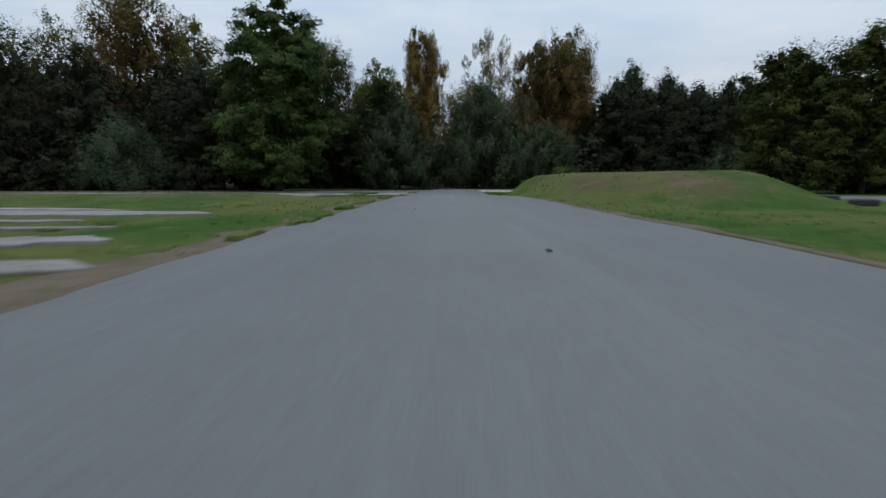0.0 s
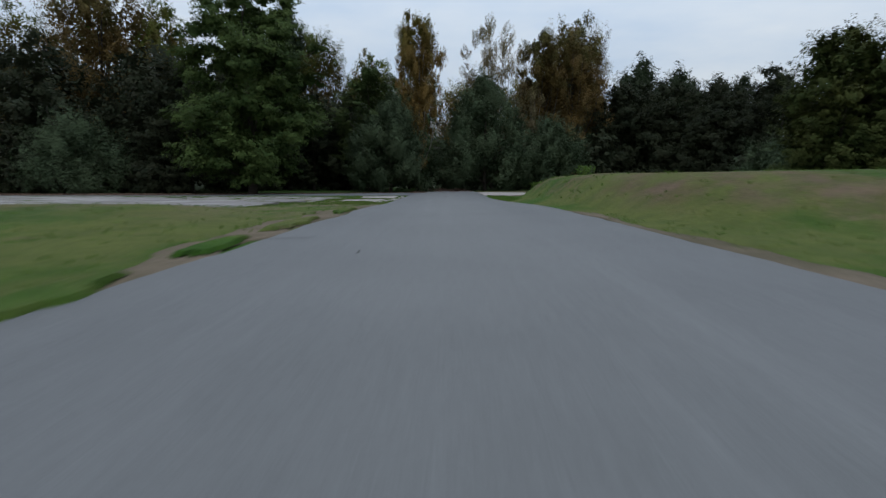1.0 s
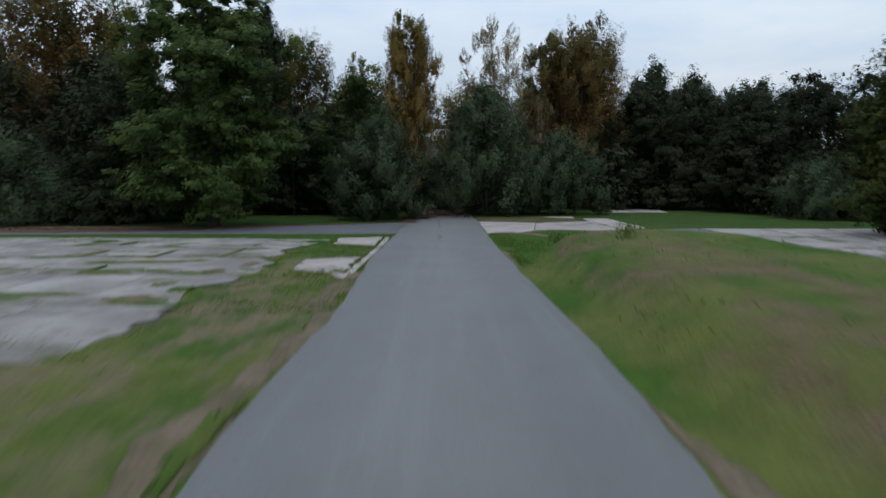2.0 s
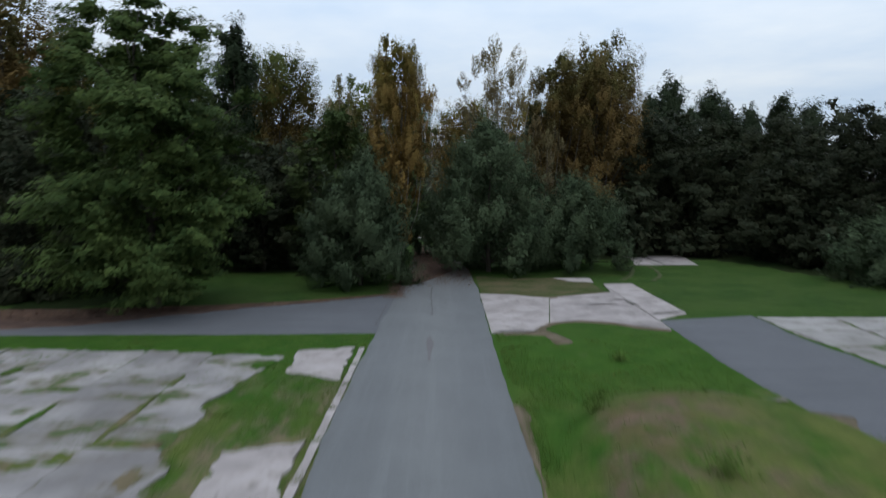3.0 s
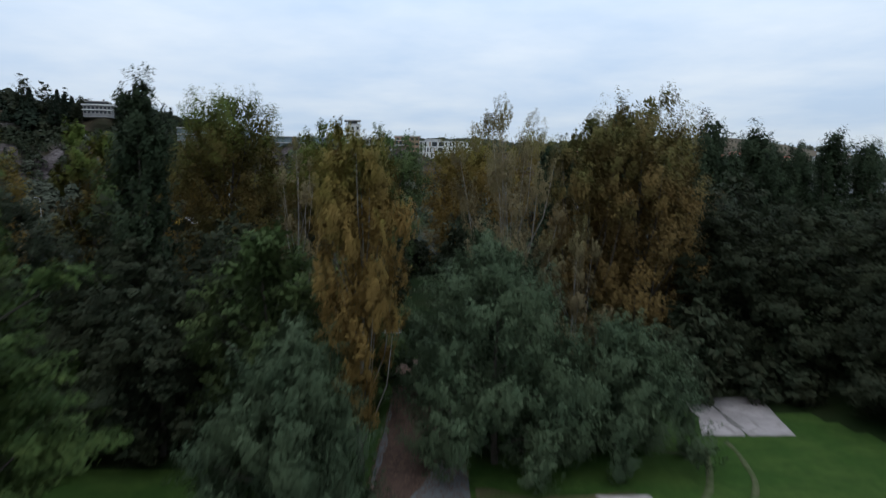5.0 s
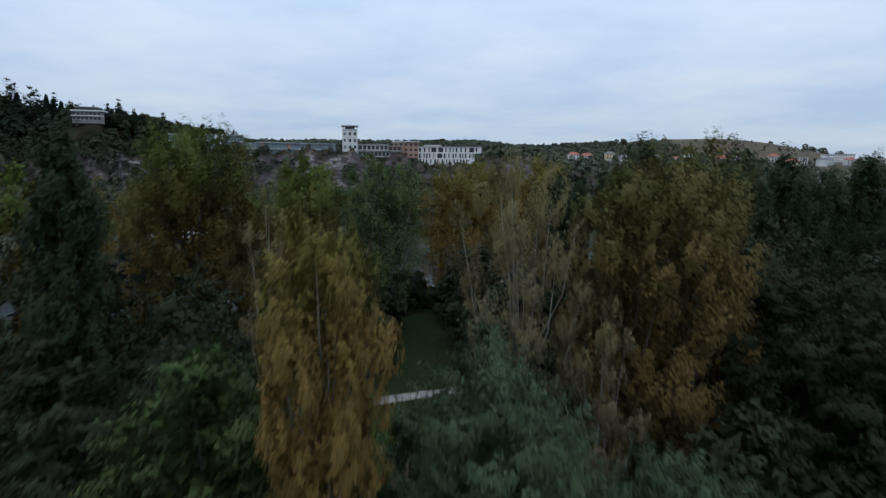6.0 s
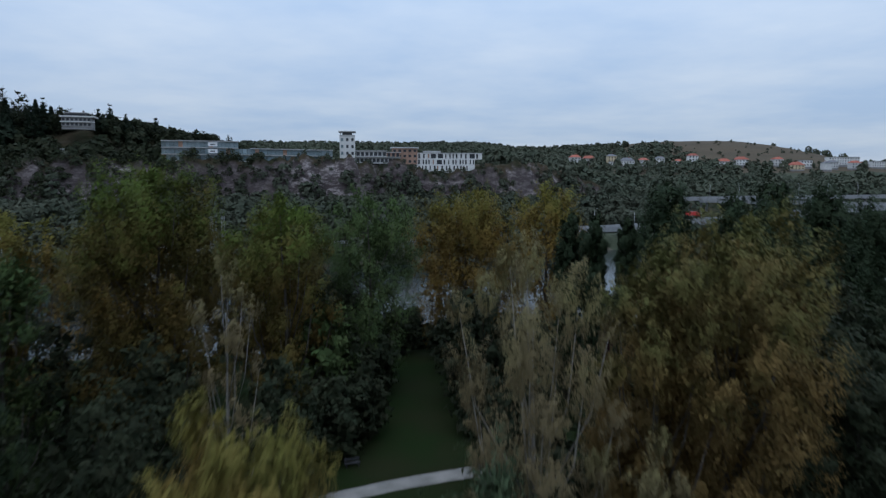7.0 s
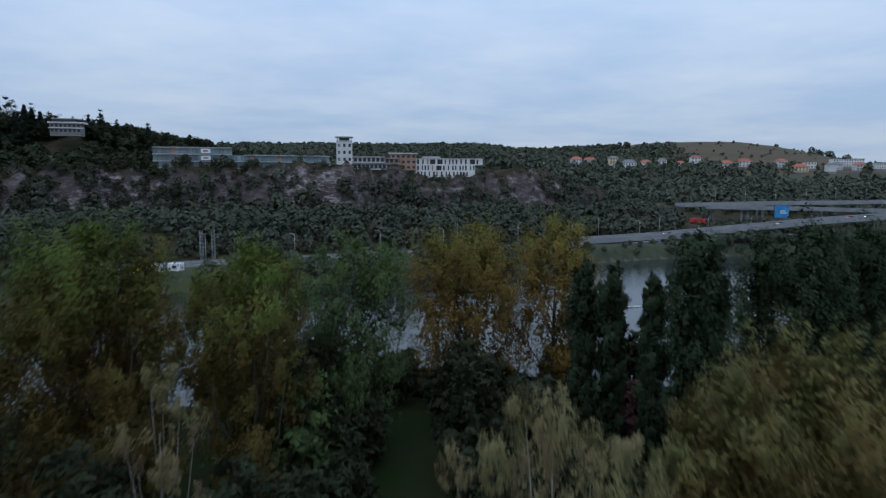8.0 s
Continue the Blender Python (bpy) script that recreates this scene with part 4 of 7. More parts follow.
def crown_points(habit, h, r, lobes, leaves, rng):
    """A crown in three orders: lobes that follow the outline, sprays on each lobe, leaves along each spray."""
    prof, base, cw, tall, slim, (out, up), ll, lw, fill, bark = HABIT[habit]
    hs, rs = PROFILE[prof]
    grid = np.linspace(0, 1, 200)
    weight = np.cumsum(np.interp(grid, hs, rs) + 0.20 + (0.45 * (grid > 0.72) if habit in UPRIGHT else 0))
    f = np.interp((np.arange(lobes) + rng.random(lobes)) / lobes, weight / weight[-1], grid)
    f[-1] = 1.0
    ang = np.arange(lobes) * 2.39996 + rng.uniform(-0.5, 0.5, lobes)
    girth = np.interp(f, hs, rs)
    wide = cw * r * rng.uniform(0.65, 1.35, lobes) * (0.70 + 0.30 * girth)
    high = wide * tall * rng.uniform(0.85, 1.2, lobes)
    reach = girth * r * (0.92 + 0.40 * value_noise(ang * 1.1 + 40, f * 4, int(rng.integers(1000))))
    rad = np.maximum(reach - 0.75 * wide, 0.0) * np.sqrt(rng.uniform(0.35, 1.0, lobes))
    low = h * base + 0.5 * cw * r * tall
    z = low + f * (h - 0.95 * high - low)
    C = np.stack([rad * np.cos(ang), rad * np.sin(ang), np.maximum(z, high * 0.6)], -1)
    S = np.stack([wide, wide, high], -1)
    # sprays
    each = int(np.clip(leaves / lobes / 70, 5, 26))
    m = lobes * each
    of = np.repeat(np.arange(lobes), each)
    away = unit(C * np.array([1, 1, 0]) + rng.normal(size=C.shape) * 0.05)
    u = unit(rng.normal(size=(m, 3)) + away[of] * 0.35 + np.array([0, 0, 0.35]))
    Q = C[of] + u * S[of] * rng.uniform(0.70, 0.98, (m, 1))
    d = unit(u * np.array([1, 1, 0.4]) * out + away[of] * 0.3 * out + np.array([0, 0, up]) + rng.normal(size=(m, 3)) * 0.25)
    thick = wide[of] * (1.15 / math.sqrt(each) + 0.03) * rng.uniform(0.7, 1.3, m)
    # leaves
    which = rng.choice(m, leaves, p=thick**1.5 / np.sum(thick**1.5))
    along = rng.uniform(-1, 1, leaves)
    ray = unit(rng.normal(size=(leaves, 3)))
    taper = np.sqrt(np.maximum(0.06, 1 - np.maximum(along, -0.6) ** 2))
    flat = np.array([1, 1, 1.0 if habit in UPRIGHT or habit == "willow" else 0.68])
    P = Q[which] + d[which] * (along * slim * thick[which])[:, None] + ray * flat * (thick[which] * taper * rng.random(leaves) ** 0.45)[:, None]
    N = 0.95 * u[which] + 0.30 * ray + np.array([0, 0, 0.45]) + 0.2 * away[of][which] + rng.normal(size=(leaves, 3)) * 0.26
    A = d[which] + rng.normal(size=(leaves, 3)) * 0.6 + np.array([0, 0, 0.3 if habit in UPRIGHT else -0.25])
    grow = np.ones(leaves)
    # larger leaves deep in the lobes and along the axis close the crown
    core = rng.random(leaves) < fill
    k = int(core.sum())
    lobe = of[which[core]]
    pull = np.where(rng.random(k) < 0.35, 0.35, 0.9)[:, None]
    P[core] = C[lobe] * np.concatenate([pull, pull, np.ones((k, 1))], 1) + unit(rng.normal(size=(k, 3))) * S[lobe] * (0.66 * rng.random((k, 1)) ** 0.5)
    grow[core] = 1.7 if habit == "aspen" else 2.4
    P[:, 2] = np.maximum(P[:, 2], 0.10)
    return C, P, A, N, ll * grow, lw * grow, bark


def tree(name, habit, leaf, x, y, h, r, label, lobes, leaves, seed, size=1.0, trunk=None, limbs=14, category="tree", group=""):
    rng = np.random.default_rng(seed)
    z = float(ground_height(x, y)) - 0.05
    top = thing(name, x, y, z, label, category, group)
    C, P, A, N, ll, lw, bark = crown_points(habit, h, r, lobes, int(leaves * DENSE), rng)
    V, F = blade_mesh(P, A, N, ll * size, lw * size, rng)
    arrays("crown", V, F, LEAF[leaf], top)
    bm = bmesh.new()
    tr = trunk or max(0.10, h * 0.014)
    lean = rng.uniform(-0.03, 0.03, 2) * h
    levels = np.linspace(0, 0.80 if habit in UPRIGHT else 0.93, 7)
    spine = [Vector((lean[0] * t * t + 0.01 * h * math.sin(5 * t + seed), lean[1] * t * t + 0.01 * h * math.cos(4 * t + seed), h * t)) for t in levels]
    spine[0].x = spine[0].y = 0
    tube(bm, spine, [tr * (1.25 if t == 0 else 1 - 1.1 * t) for t in levels], 8)
    for i in rng.choice(len(C), min(limbs, len(C)), replace=False):
        end = Vector(C[i])
        start_z = max(0.06 * h, end.z - (0.35 if habit in UPRIGHT else 0.12) * h - 0.4 * math.hypot(end.x, end.y))
        t = start_z / h
        k = min(5, int(t / levels[1]))
        a = spine[k].lerp(spine[k + 1], min(1, max(0, (t - levels[k]) / levels[1])))
        mid = a.lerp(end, 0.5) + Vector((0, 0, 0.04 * h * rng.uniform(-0.4, 1)))
        if habit in UPRIGHT:
            mid += Vector((end.x - a.x, end.y - a.y, 0)) * rng.uniform(0.18, 0.34)
        w = tr * 0.34 * (1 - 0.6 * t)
        tube(bm, [a, mid, end], [w, w * 0.65, w * 0.2], 5)
    part("trunk", bm, bark, top, smooth=True)
    return top


DENSE = 1.3


def planting():
    T = tree
    # at the crossing
    T("linden_tree", "linden", "linden", -19.6, 73.5, 22.4, 6.9, "tall broad green linden with drooping tiers of leaves", 88, 62000, 1, 0.98, 0.42, 26)
    T("willow_shrub", "willow", "willow", -5.9, 83.0, 12.0, 5.2, "large grey-green sallow bush at the roadside", 46, 38000, 2, 1.0, limbs=20, category="shrub")
    T("willow_tree", "willow", "willow", 6.0, 91.0, 15.8, 6.2, "round grey-green willow tree beside the path", 52, 42000, 3, 1.05, limbs=20)
    T("willow_shrub", "willow", "willow", 14.8, 92.5, 10.3, 5.6, "spreading grey-green sallow bush at the concrete apron", 44, 31000, 4, 1.02, limbs=18, category="shrub")
    T("poplar_tree", "ovoid", "gold", -2.9, 89.5, 22.9, 3.3, "slender poplar with golden autumn leaves", 52, 54000, 5, 0.66, 0.22, 26)
    T("maple_tree", "round", "green", -9.2, 91.0, 16.6, 5.0, "dark green tree behind the sallow bush", 38, 24000, 6, 0.9)
    T("aspen_tree", "aspen", "aspen", 8.2, 106.0, 26.2, 4.8, "thin aspen with pale stems and sparse brown leaves", 29, 40000, 7, 0.66, 0.32, 24)
    T("poplar_tree", "poplar", "rust", 21.6, 111.0, 27.9, 6.6, "wide poplar with brownish autumn leaves", 66, 62000, 8, 0.86, 0.45, 30)
    T("poplar_tree", "poplar", "rust", 16.2, 108.5, 25.4, 4.3, "bushy brown poplar beside a taller one", 38, 40000, 21, 0.80, 0.3, 24)
    T("poplar_tree", "spire", "spire", -23.3, 104.0, 28.2, 2.7, "narrow dark columnar poplar", 40, 22000, 9, 0.95)
    T("poplar_tree", "poplar", "olive", -26.0, 133.0, 31.6, 7.7, "tall poplar with green and brown leaves", 62, 56000, 10, 1.0, 0.45, 26)
    T("poplar_tree", "poplar", "olive", -14.0, 138.0, 27.6, 5.7, "yellowish green poplar by the river", 36, 18000, 11, 1.0)
    T("poplar_tree", "poplar", "green", -7.0, 155.0, 28.4, 7.2, "green poplar by the river", 42, 30000, 12, 1.0)
    T("poplar_tree", "poplar", "olive", -19.6, 160.0, 26.6, 6.6, "yellow-green poplar by the river", 44, 30000, 13, 1.0)
    T("poplar_tree", "poplar", "brown", 7.0, 174.0, 28.6, 9.4, "broad poplar with yellow-brown leaves on the river bank", 56, 32000, 14, 1.25)
    T("poplar_tree", "poplar", "brown", 21.0, 176.0, 29.2, 7.2, "yellow-brown poplar on the river bank", 42, 20000, 15, 1.2)
    T("aspen_tree", "aspen", "aspen", -13.0, 117.0, 23.9, 2.8, "thin pale aspen almost bare of leaves", 16, 4500, 16, 1.0, 0.2, 24)
    T("aspen_tree", "aspen", "aspen", 13.6, 103.0, 16.0, 3.4, "young aspen with brownish leaves", 17, 16000, 17, 0.75, 0.14, 20)
    T("poplar_tree", "poplar", "olive", -40.0, 125.0, 26.2, 5.2, "olive brown poplar among darker trees", 18, 14000, 18, 1.4)
    T("willow_tree", "round", "green", -4.6, 100.0, 14.0, 4.2, "green tree overhanging the path", 27, 9000, 19, 1.2)
    T("willow_tree", "willow", "willow", 5.4, 100.5, 15.5, 5.2, "grey-green willow overhanging the path", 33, 12000, 20, 1.3)
    T("willow_shrub", "willow", "willow", 0.4, 105.0, 8.0, 3.6, "grey-green willow bush behind the path's end", 26, 9000, 22, 1.2, limbs=10, category="shrub")
    # columns by the river
    for i, (x, y, h, r) in enumerate([(19.6, 151, 24.6, 1.5), (22.0, 148, 24.4, 1.2), (23.6, 140, 24.6, 1.0), (27.8, 140, 29.4, 2.6), (31.0, 146, 26.5, 2.2), (44.7, 160, 27.9, 2.7), (46.2, 153, 29.5, 2.8),
                                      (57.5, 160, 29.0, 2.8), (62.5, 163, 26.5, 2.4), (52, 157, 24.5, 2.2), (78.7, 172, 29.4, 2.8), (86, 172, 27.5, 2.8), (70, 168, 26.0, 2.4)]):
        T("poplar_tree", "spire", "spire", x, y, h * 1.01, r * 1.35, "dark columnar poplar on the river bank", 46, 16000, 30 + i, 1.3, group="columnar poplars by the river")
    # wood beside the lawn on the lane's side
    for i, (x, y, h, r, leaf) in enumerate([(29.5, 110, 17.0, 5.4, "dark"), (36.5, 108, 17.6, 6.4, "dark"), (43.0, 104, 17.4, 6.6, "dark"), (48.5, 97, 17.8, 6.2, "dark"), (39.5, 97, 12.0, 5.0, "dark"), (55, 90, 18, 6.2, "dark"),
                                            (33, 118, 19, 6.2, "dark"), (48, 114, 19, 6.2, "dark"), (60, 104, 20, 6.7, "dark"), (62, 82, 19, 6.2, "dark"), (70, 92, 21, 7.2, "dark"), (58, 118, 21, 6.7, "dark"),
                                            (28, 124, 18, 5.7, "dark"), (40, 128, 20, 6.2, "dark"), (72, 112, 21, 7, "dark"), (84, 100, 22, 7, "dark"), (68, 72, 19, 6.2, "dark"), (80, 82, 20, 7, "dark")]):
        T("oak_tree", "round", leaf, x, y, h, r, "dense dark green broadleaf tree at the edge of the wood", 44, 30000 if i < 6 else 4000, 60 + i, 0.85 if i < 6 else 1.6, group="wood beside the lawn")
    T("willow_shrub", "willow", "willow", 40.3, 83.5, 6.8, 4.2, "low grey-green bush at the lawn's edge", 50, 12000, 81, category="shrub")
    T("maple_tree", "round", "yellowgreen", 34.6, 62.5, 14.9, 5.0, "broad tree with yellowing green leaves beside the lane", 48, 24000, 82, 0.95)
    T("maple_tree", "round", "yellowgreen", 41.0, 60.0, 16.5, 5.4, "tall tree with yellow-green and rusty leaves", 48, 20000, 83, 1.0)
    T("maple_tree", "round", "dark", 48.0, 58.0, 18.0, 6.0, "dark tree beside the lane", 60, 11000, 84, 1.3)
    T("maple_tree", "round", "dark", 52.0, 70.0, 18.0, 6.0, "dark tree behind the lane", 60, 9000, 85, 1.3)
    T("poplar_tree", "poplar", "brown", 55.0, 64.0, 23.5, 4.5, "rusty poplar behind the lane", 30, 8000, 86, 1.4)
    # wood across the road from it
    T("willow_shrub", "willow", "willow", -39.0, 75.5, 9.2, 5.0, "grey-green bush before the dark wood", 65, 16000, 90, category="shrub")
    T("poplar_tree", "poplar", "rust", -52.2, 106, 34.5, 8.6, "very tall brown poplar above the wood", 60, 36000, 91, 1.35, 0.5, 26)
    for i, (x, y, h, r, leaf, habit) in enumerate([(-67.8, 111, 30.8, 6.2, "olive", "poplar"), (-60, 114, 29, 5.4, "olive", "poplar"), (-40.5, 102, 28.2, 4.6, "olive", "poplar"), (-46, 112, 27.5, 5.0, "olive", "poplar"), (-76, 108, 30, 6.0, "olive", "poplar"),
                                                   (-34, 122, 24, 4.4, "green", "poplar"), (-18, 146, 24, 4.4, "olive", "poplar"), (-33, 150, 27, 5.4, "brown", "poplar"), (-44, 140, 26, 5.4, "brown", "poplar"),
                                                   (-30, 168, 22, 5.4, "olive", "poplar"), (-46, 160, 24, 6.2, "brown", "poplar"), (-60, 135, 26, 5.8, "brown", "poplar")]):
        T("poplar_tree", habit, leaf, x, y, h, r, "tall poplar with thinning green and brown leaves", 34, 11000, 100 + i, 1.15, group="poplars behind the wood")
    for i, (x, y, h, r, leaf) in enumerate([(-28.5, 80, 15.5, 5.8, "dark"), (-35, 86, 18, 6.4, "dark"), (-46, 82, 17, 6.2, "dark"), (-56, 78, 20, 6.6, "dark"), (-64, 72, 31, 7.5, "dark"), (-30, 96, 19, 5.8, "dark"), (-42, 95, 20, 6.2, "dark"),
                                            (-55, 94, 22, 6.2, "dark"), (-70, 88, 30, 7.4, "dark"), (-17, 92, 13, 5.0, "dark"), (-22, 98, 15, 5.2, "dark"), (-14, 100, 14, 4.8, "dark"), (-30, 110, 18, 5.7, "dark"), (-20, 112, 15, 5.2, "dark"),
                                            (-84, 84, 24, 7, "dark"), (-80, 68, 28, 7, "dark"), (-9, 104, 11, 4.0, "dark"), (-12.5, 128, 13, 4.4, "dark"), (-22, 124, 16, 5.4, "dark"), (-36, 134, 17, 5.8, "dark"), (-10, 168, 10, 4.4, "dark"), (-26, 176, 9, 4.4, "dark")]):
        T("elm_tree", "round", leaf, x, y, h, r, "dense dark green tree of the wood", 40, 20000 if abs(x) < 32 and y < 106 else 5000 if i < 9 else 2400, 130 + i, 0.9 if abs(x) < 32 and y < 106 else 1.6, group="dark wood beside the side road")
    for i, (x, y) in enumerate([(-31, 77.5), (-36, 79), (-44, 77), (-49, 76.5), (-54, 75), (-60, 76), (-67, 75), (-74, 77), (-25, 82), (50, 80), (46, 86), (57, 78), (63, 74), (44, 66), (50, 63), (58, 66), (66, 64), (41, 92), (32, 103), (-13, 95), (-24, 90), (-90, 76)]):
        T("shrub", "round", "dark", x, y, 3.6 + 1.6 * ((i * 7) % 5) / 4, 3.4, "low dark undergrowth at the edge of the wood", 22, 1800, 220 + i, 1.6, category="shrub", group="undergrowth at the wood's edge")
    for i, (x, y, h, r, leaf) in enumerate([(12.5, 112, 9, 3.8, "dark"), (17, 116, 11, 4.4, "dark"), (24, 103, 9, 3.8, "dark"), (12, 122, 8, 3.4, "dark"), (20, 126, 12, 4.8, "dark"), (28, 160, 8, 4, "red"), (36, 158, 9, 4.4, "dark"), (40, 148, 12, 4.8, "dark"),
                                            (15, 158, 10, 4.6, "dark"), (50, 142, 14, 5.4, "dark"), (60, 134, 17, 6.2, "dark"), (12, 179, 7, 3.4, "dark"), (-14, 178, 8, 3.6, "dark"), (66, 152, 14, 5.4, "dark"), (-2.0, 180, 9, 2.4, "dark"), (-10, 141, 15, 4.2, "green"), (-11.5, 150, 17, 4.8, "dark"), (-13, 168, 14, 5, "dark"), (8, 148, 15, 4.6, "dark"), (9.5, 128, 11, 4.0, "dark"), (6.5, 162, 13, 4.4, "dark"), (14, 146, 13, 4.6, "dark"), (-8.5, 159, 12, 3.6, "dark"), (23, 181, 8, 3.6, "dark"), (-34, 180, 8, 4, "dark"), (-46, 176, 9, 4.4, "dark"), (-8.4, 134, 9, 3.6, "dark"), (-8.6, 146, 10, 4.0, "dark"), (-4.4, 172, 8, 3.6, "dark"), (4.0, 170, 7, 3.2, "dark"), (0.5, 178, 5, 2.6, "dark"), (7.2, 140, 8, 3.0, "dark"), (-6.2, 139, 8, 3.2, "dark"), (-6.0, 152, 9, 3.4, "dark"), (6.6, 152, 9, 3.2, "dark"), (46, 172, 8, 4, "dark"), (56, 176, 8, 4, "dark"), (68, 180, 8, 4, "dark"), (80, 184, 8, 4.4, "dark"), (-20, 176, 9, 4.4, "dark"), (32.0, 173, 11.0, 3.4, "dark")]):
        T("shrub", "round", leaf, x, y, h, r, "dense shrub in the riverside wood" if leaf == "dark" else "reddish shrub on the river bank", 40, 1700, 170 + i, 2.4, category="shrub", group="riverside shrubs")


planting()


def hill_trees():
    """The trees that stand out on the skyline above the cliff, round the villa and behind the terraces."""
    rows = [(-256, 437, 29, 6.0, "round"), (-247, 443, 24.5, 5.0, "round"), (-240, 440, 20, 4.5, "pine"), (-236, 446, 22, 4.0, "pine"), (-230, 455, 14, 4.5, "round"), (-226, 446, 15, 4.2, "round"),
            (-206, 451, 15, 3.4, "pine"), (-203, 459, 17, 3.2, "pine"), (-198, 454, 13.5, 4.0, "round"), (-193, 458, 14.5, 3.4, "pine"), (-189, 470, 11, 4.2, "round"), (-182, 474, 15, 3.0, "pine"), (-178, 470, 12, 4.0, "round"),
            (-171, 472, 13.5, 4.2, "round"), (-164, 470, 13, 4.0, "round"), (-158, 480, 13.5, 3.8, "round"), (-152, 478, 13.5, 3.6, "round"), (-147, 483, 13, 3.4, "round"), (-140, 478, 11, 3.2, "round"), (-135, 474, 15, 2.2, "aspen")]
    for i, (x, y, h, r, habit) in enumerate(rows):
        kind = {"pine": ("pine_tree", "dark pine on the hill above the cliff"), "aspen": ("birch_tree", "thin tree standing over the terrace roof"), "round": ("oak_tree", "dark broad tree on the hill above the cliff")}[habit]
        tree(kind[0], habit, "pine" if habit == "pine" else "dark", x, y, h, r * 1.3, kind[1], 30 if habit == "pine" else 26, 2300, 400 + i, 2.2, group="trees on the hill's skyline")


hill_trees()


# ---- far woods ----
def far_wood(name, places, habit, leaf, per_tree, label, seed, leaf_size=1.0):
    """Many small far trees in one mesh: rows of x, y, height, radius."""
    rng = np.random.default_rng(seed)
    places = np.array(places)
    per_tree, leaf_size = int(per_tree * 1.8), leaf_size * 0.85
    n = len(places)
    prof = PROFILE[HABIT[habit][0]]
    f = rng.random((n, per_tree)) ** 0.9
    ang = rng.uniform(0, math.tau, (n, per_tree))
    lumps = 0.72 + 0.5 * value_noise(ang * 0.9 + places[:, :1], f * 3 + places[:, 1:2], 3)
    rad = np.interp(f, *prof) * places[:, 3:4] * lumps * np.sqrt(rng.uniform(0.35, 1, (n, per_tree)))
    z0 = ground_height(places[:, 0], places[:, 1])[:, None]
    P = np.stack([places[:, :1] + rad * np.cos(ang), places[:, 1:2] + rad * np.sin(ang), z0 + places[:, 2:3] * (0.04 + 0.96 * f)], -1).reshape(-1, 3)
    out = np.stack([np.cos(ang), np.sin(ang), 0.55 + 0.7 * f], -1).reshape(-1, 3) + rng.normal(size=P.shape) * 0.5
    out = unit(out)
    axes = unit(np.cross(out, rng.normal(size=P.shape)))
    side = np.cross(out, axes)
    s = np.repeat(places[:, 3], per_tree)[:, None] * leaf_size
    a, b = axes * 0.34 * s, side * 0.24 * s
    V = np.stack([P + 1.1 * a, P - 0.7 * a + b, P - 0.7 * a - b], 1).reshape(-1, 3)
    ob = arrays(name, V, np.arange(len(V)).reshape(-1, 3), LEAF[leaf])
    return tagged(ob, label, "woods", kind="stuff")


# where houses stand on the far slope: x, y, half the width kept clear
HOUSE_SPOTS = [(205, 1010, 8), (228, 1018, 9), (262, 1015, 8), (270, 983, 15), (306, 1000, 7), (334, 1010, 6), (352, 985, 6), (380, 1000, 8), (420, 985, 9), (446, 985, 10), (500, 985, 8),
               (508, 950, 10), (535, 975, 9), (548, 945, 7), (572, 970, 7), (598, 960, 8), (606, 1000, 22), (655, 990, 15), (684, 930, 21), (150, 1000, 6)]


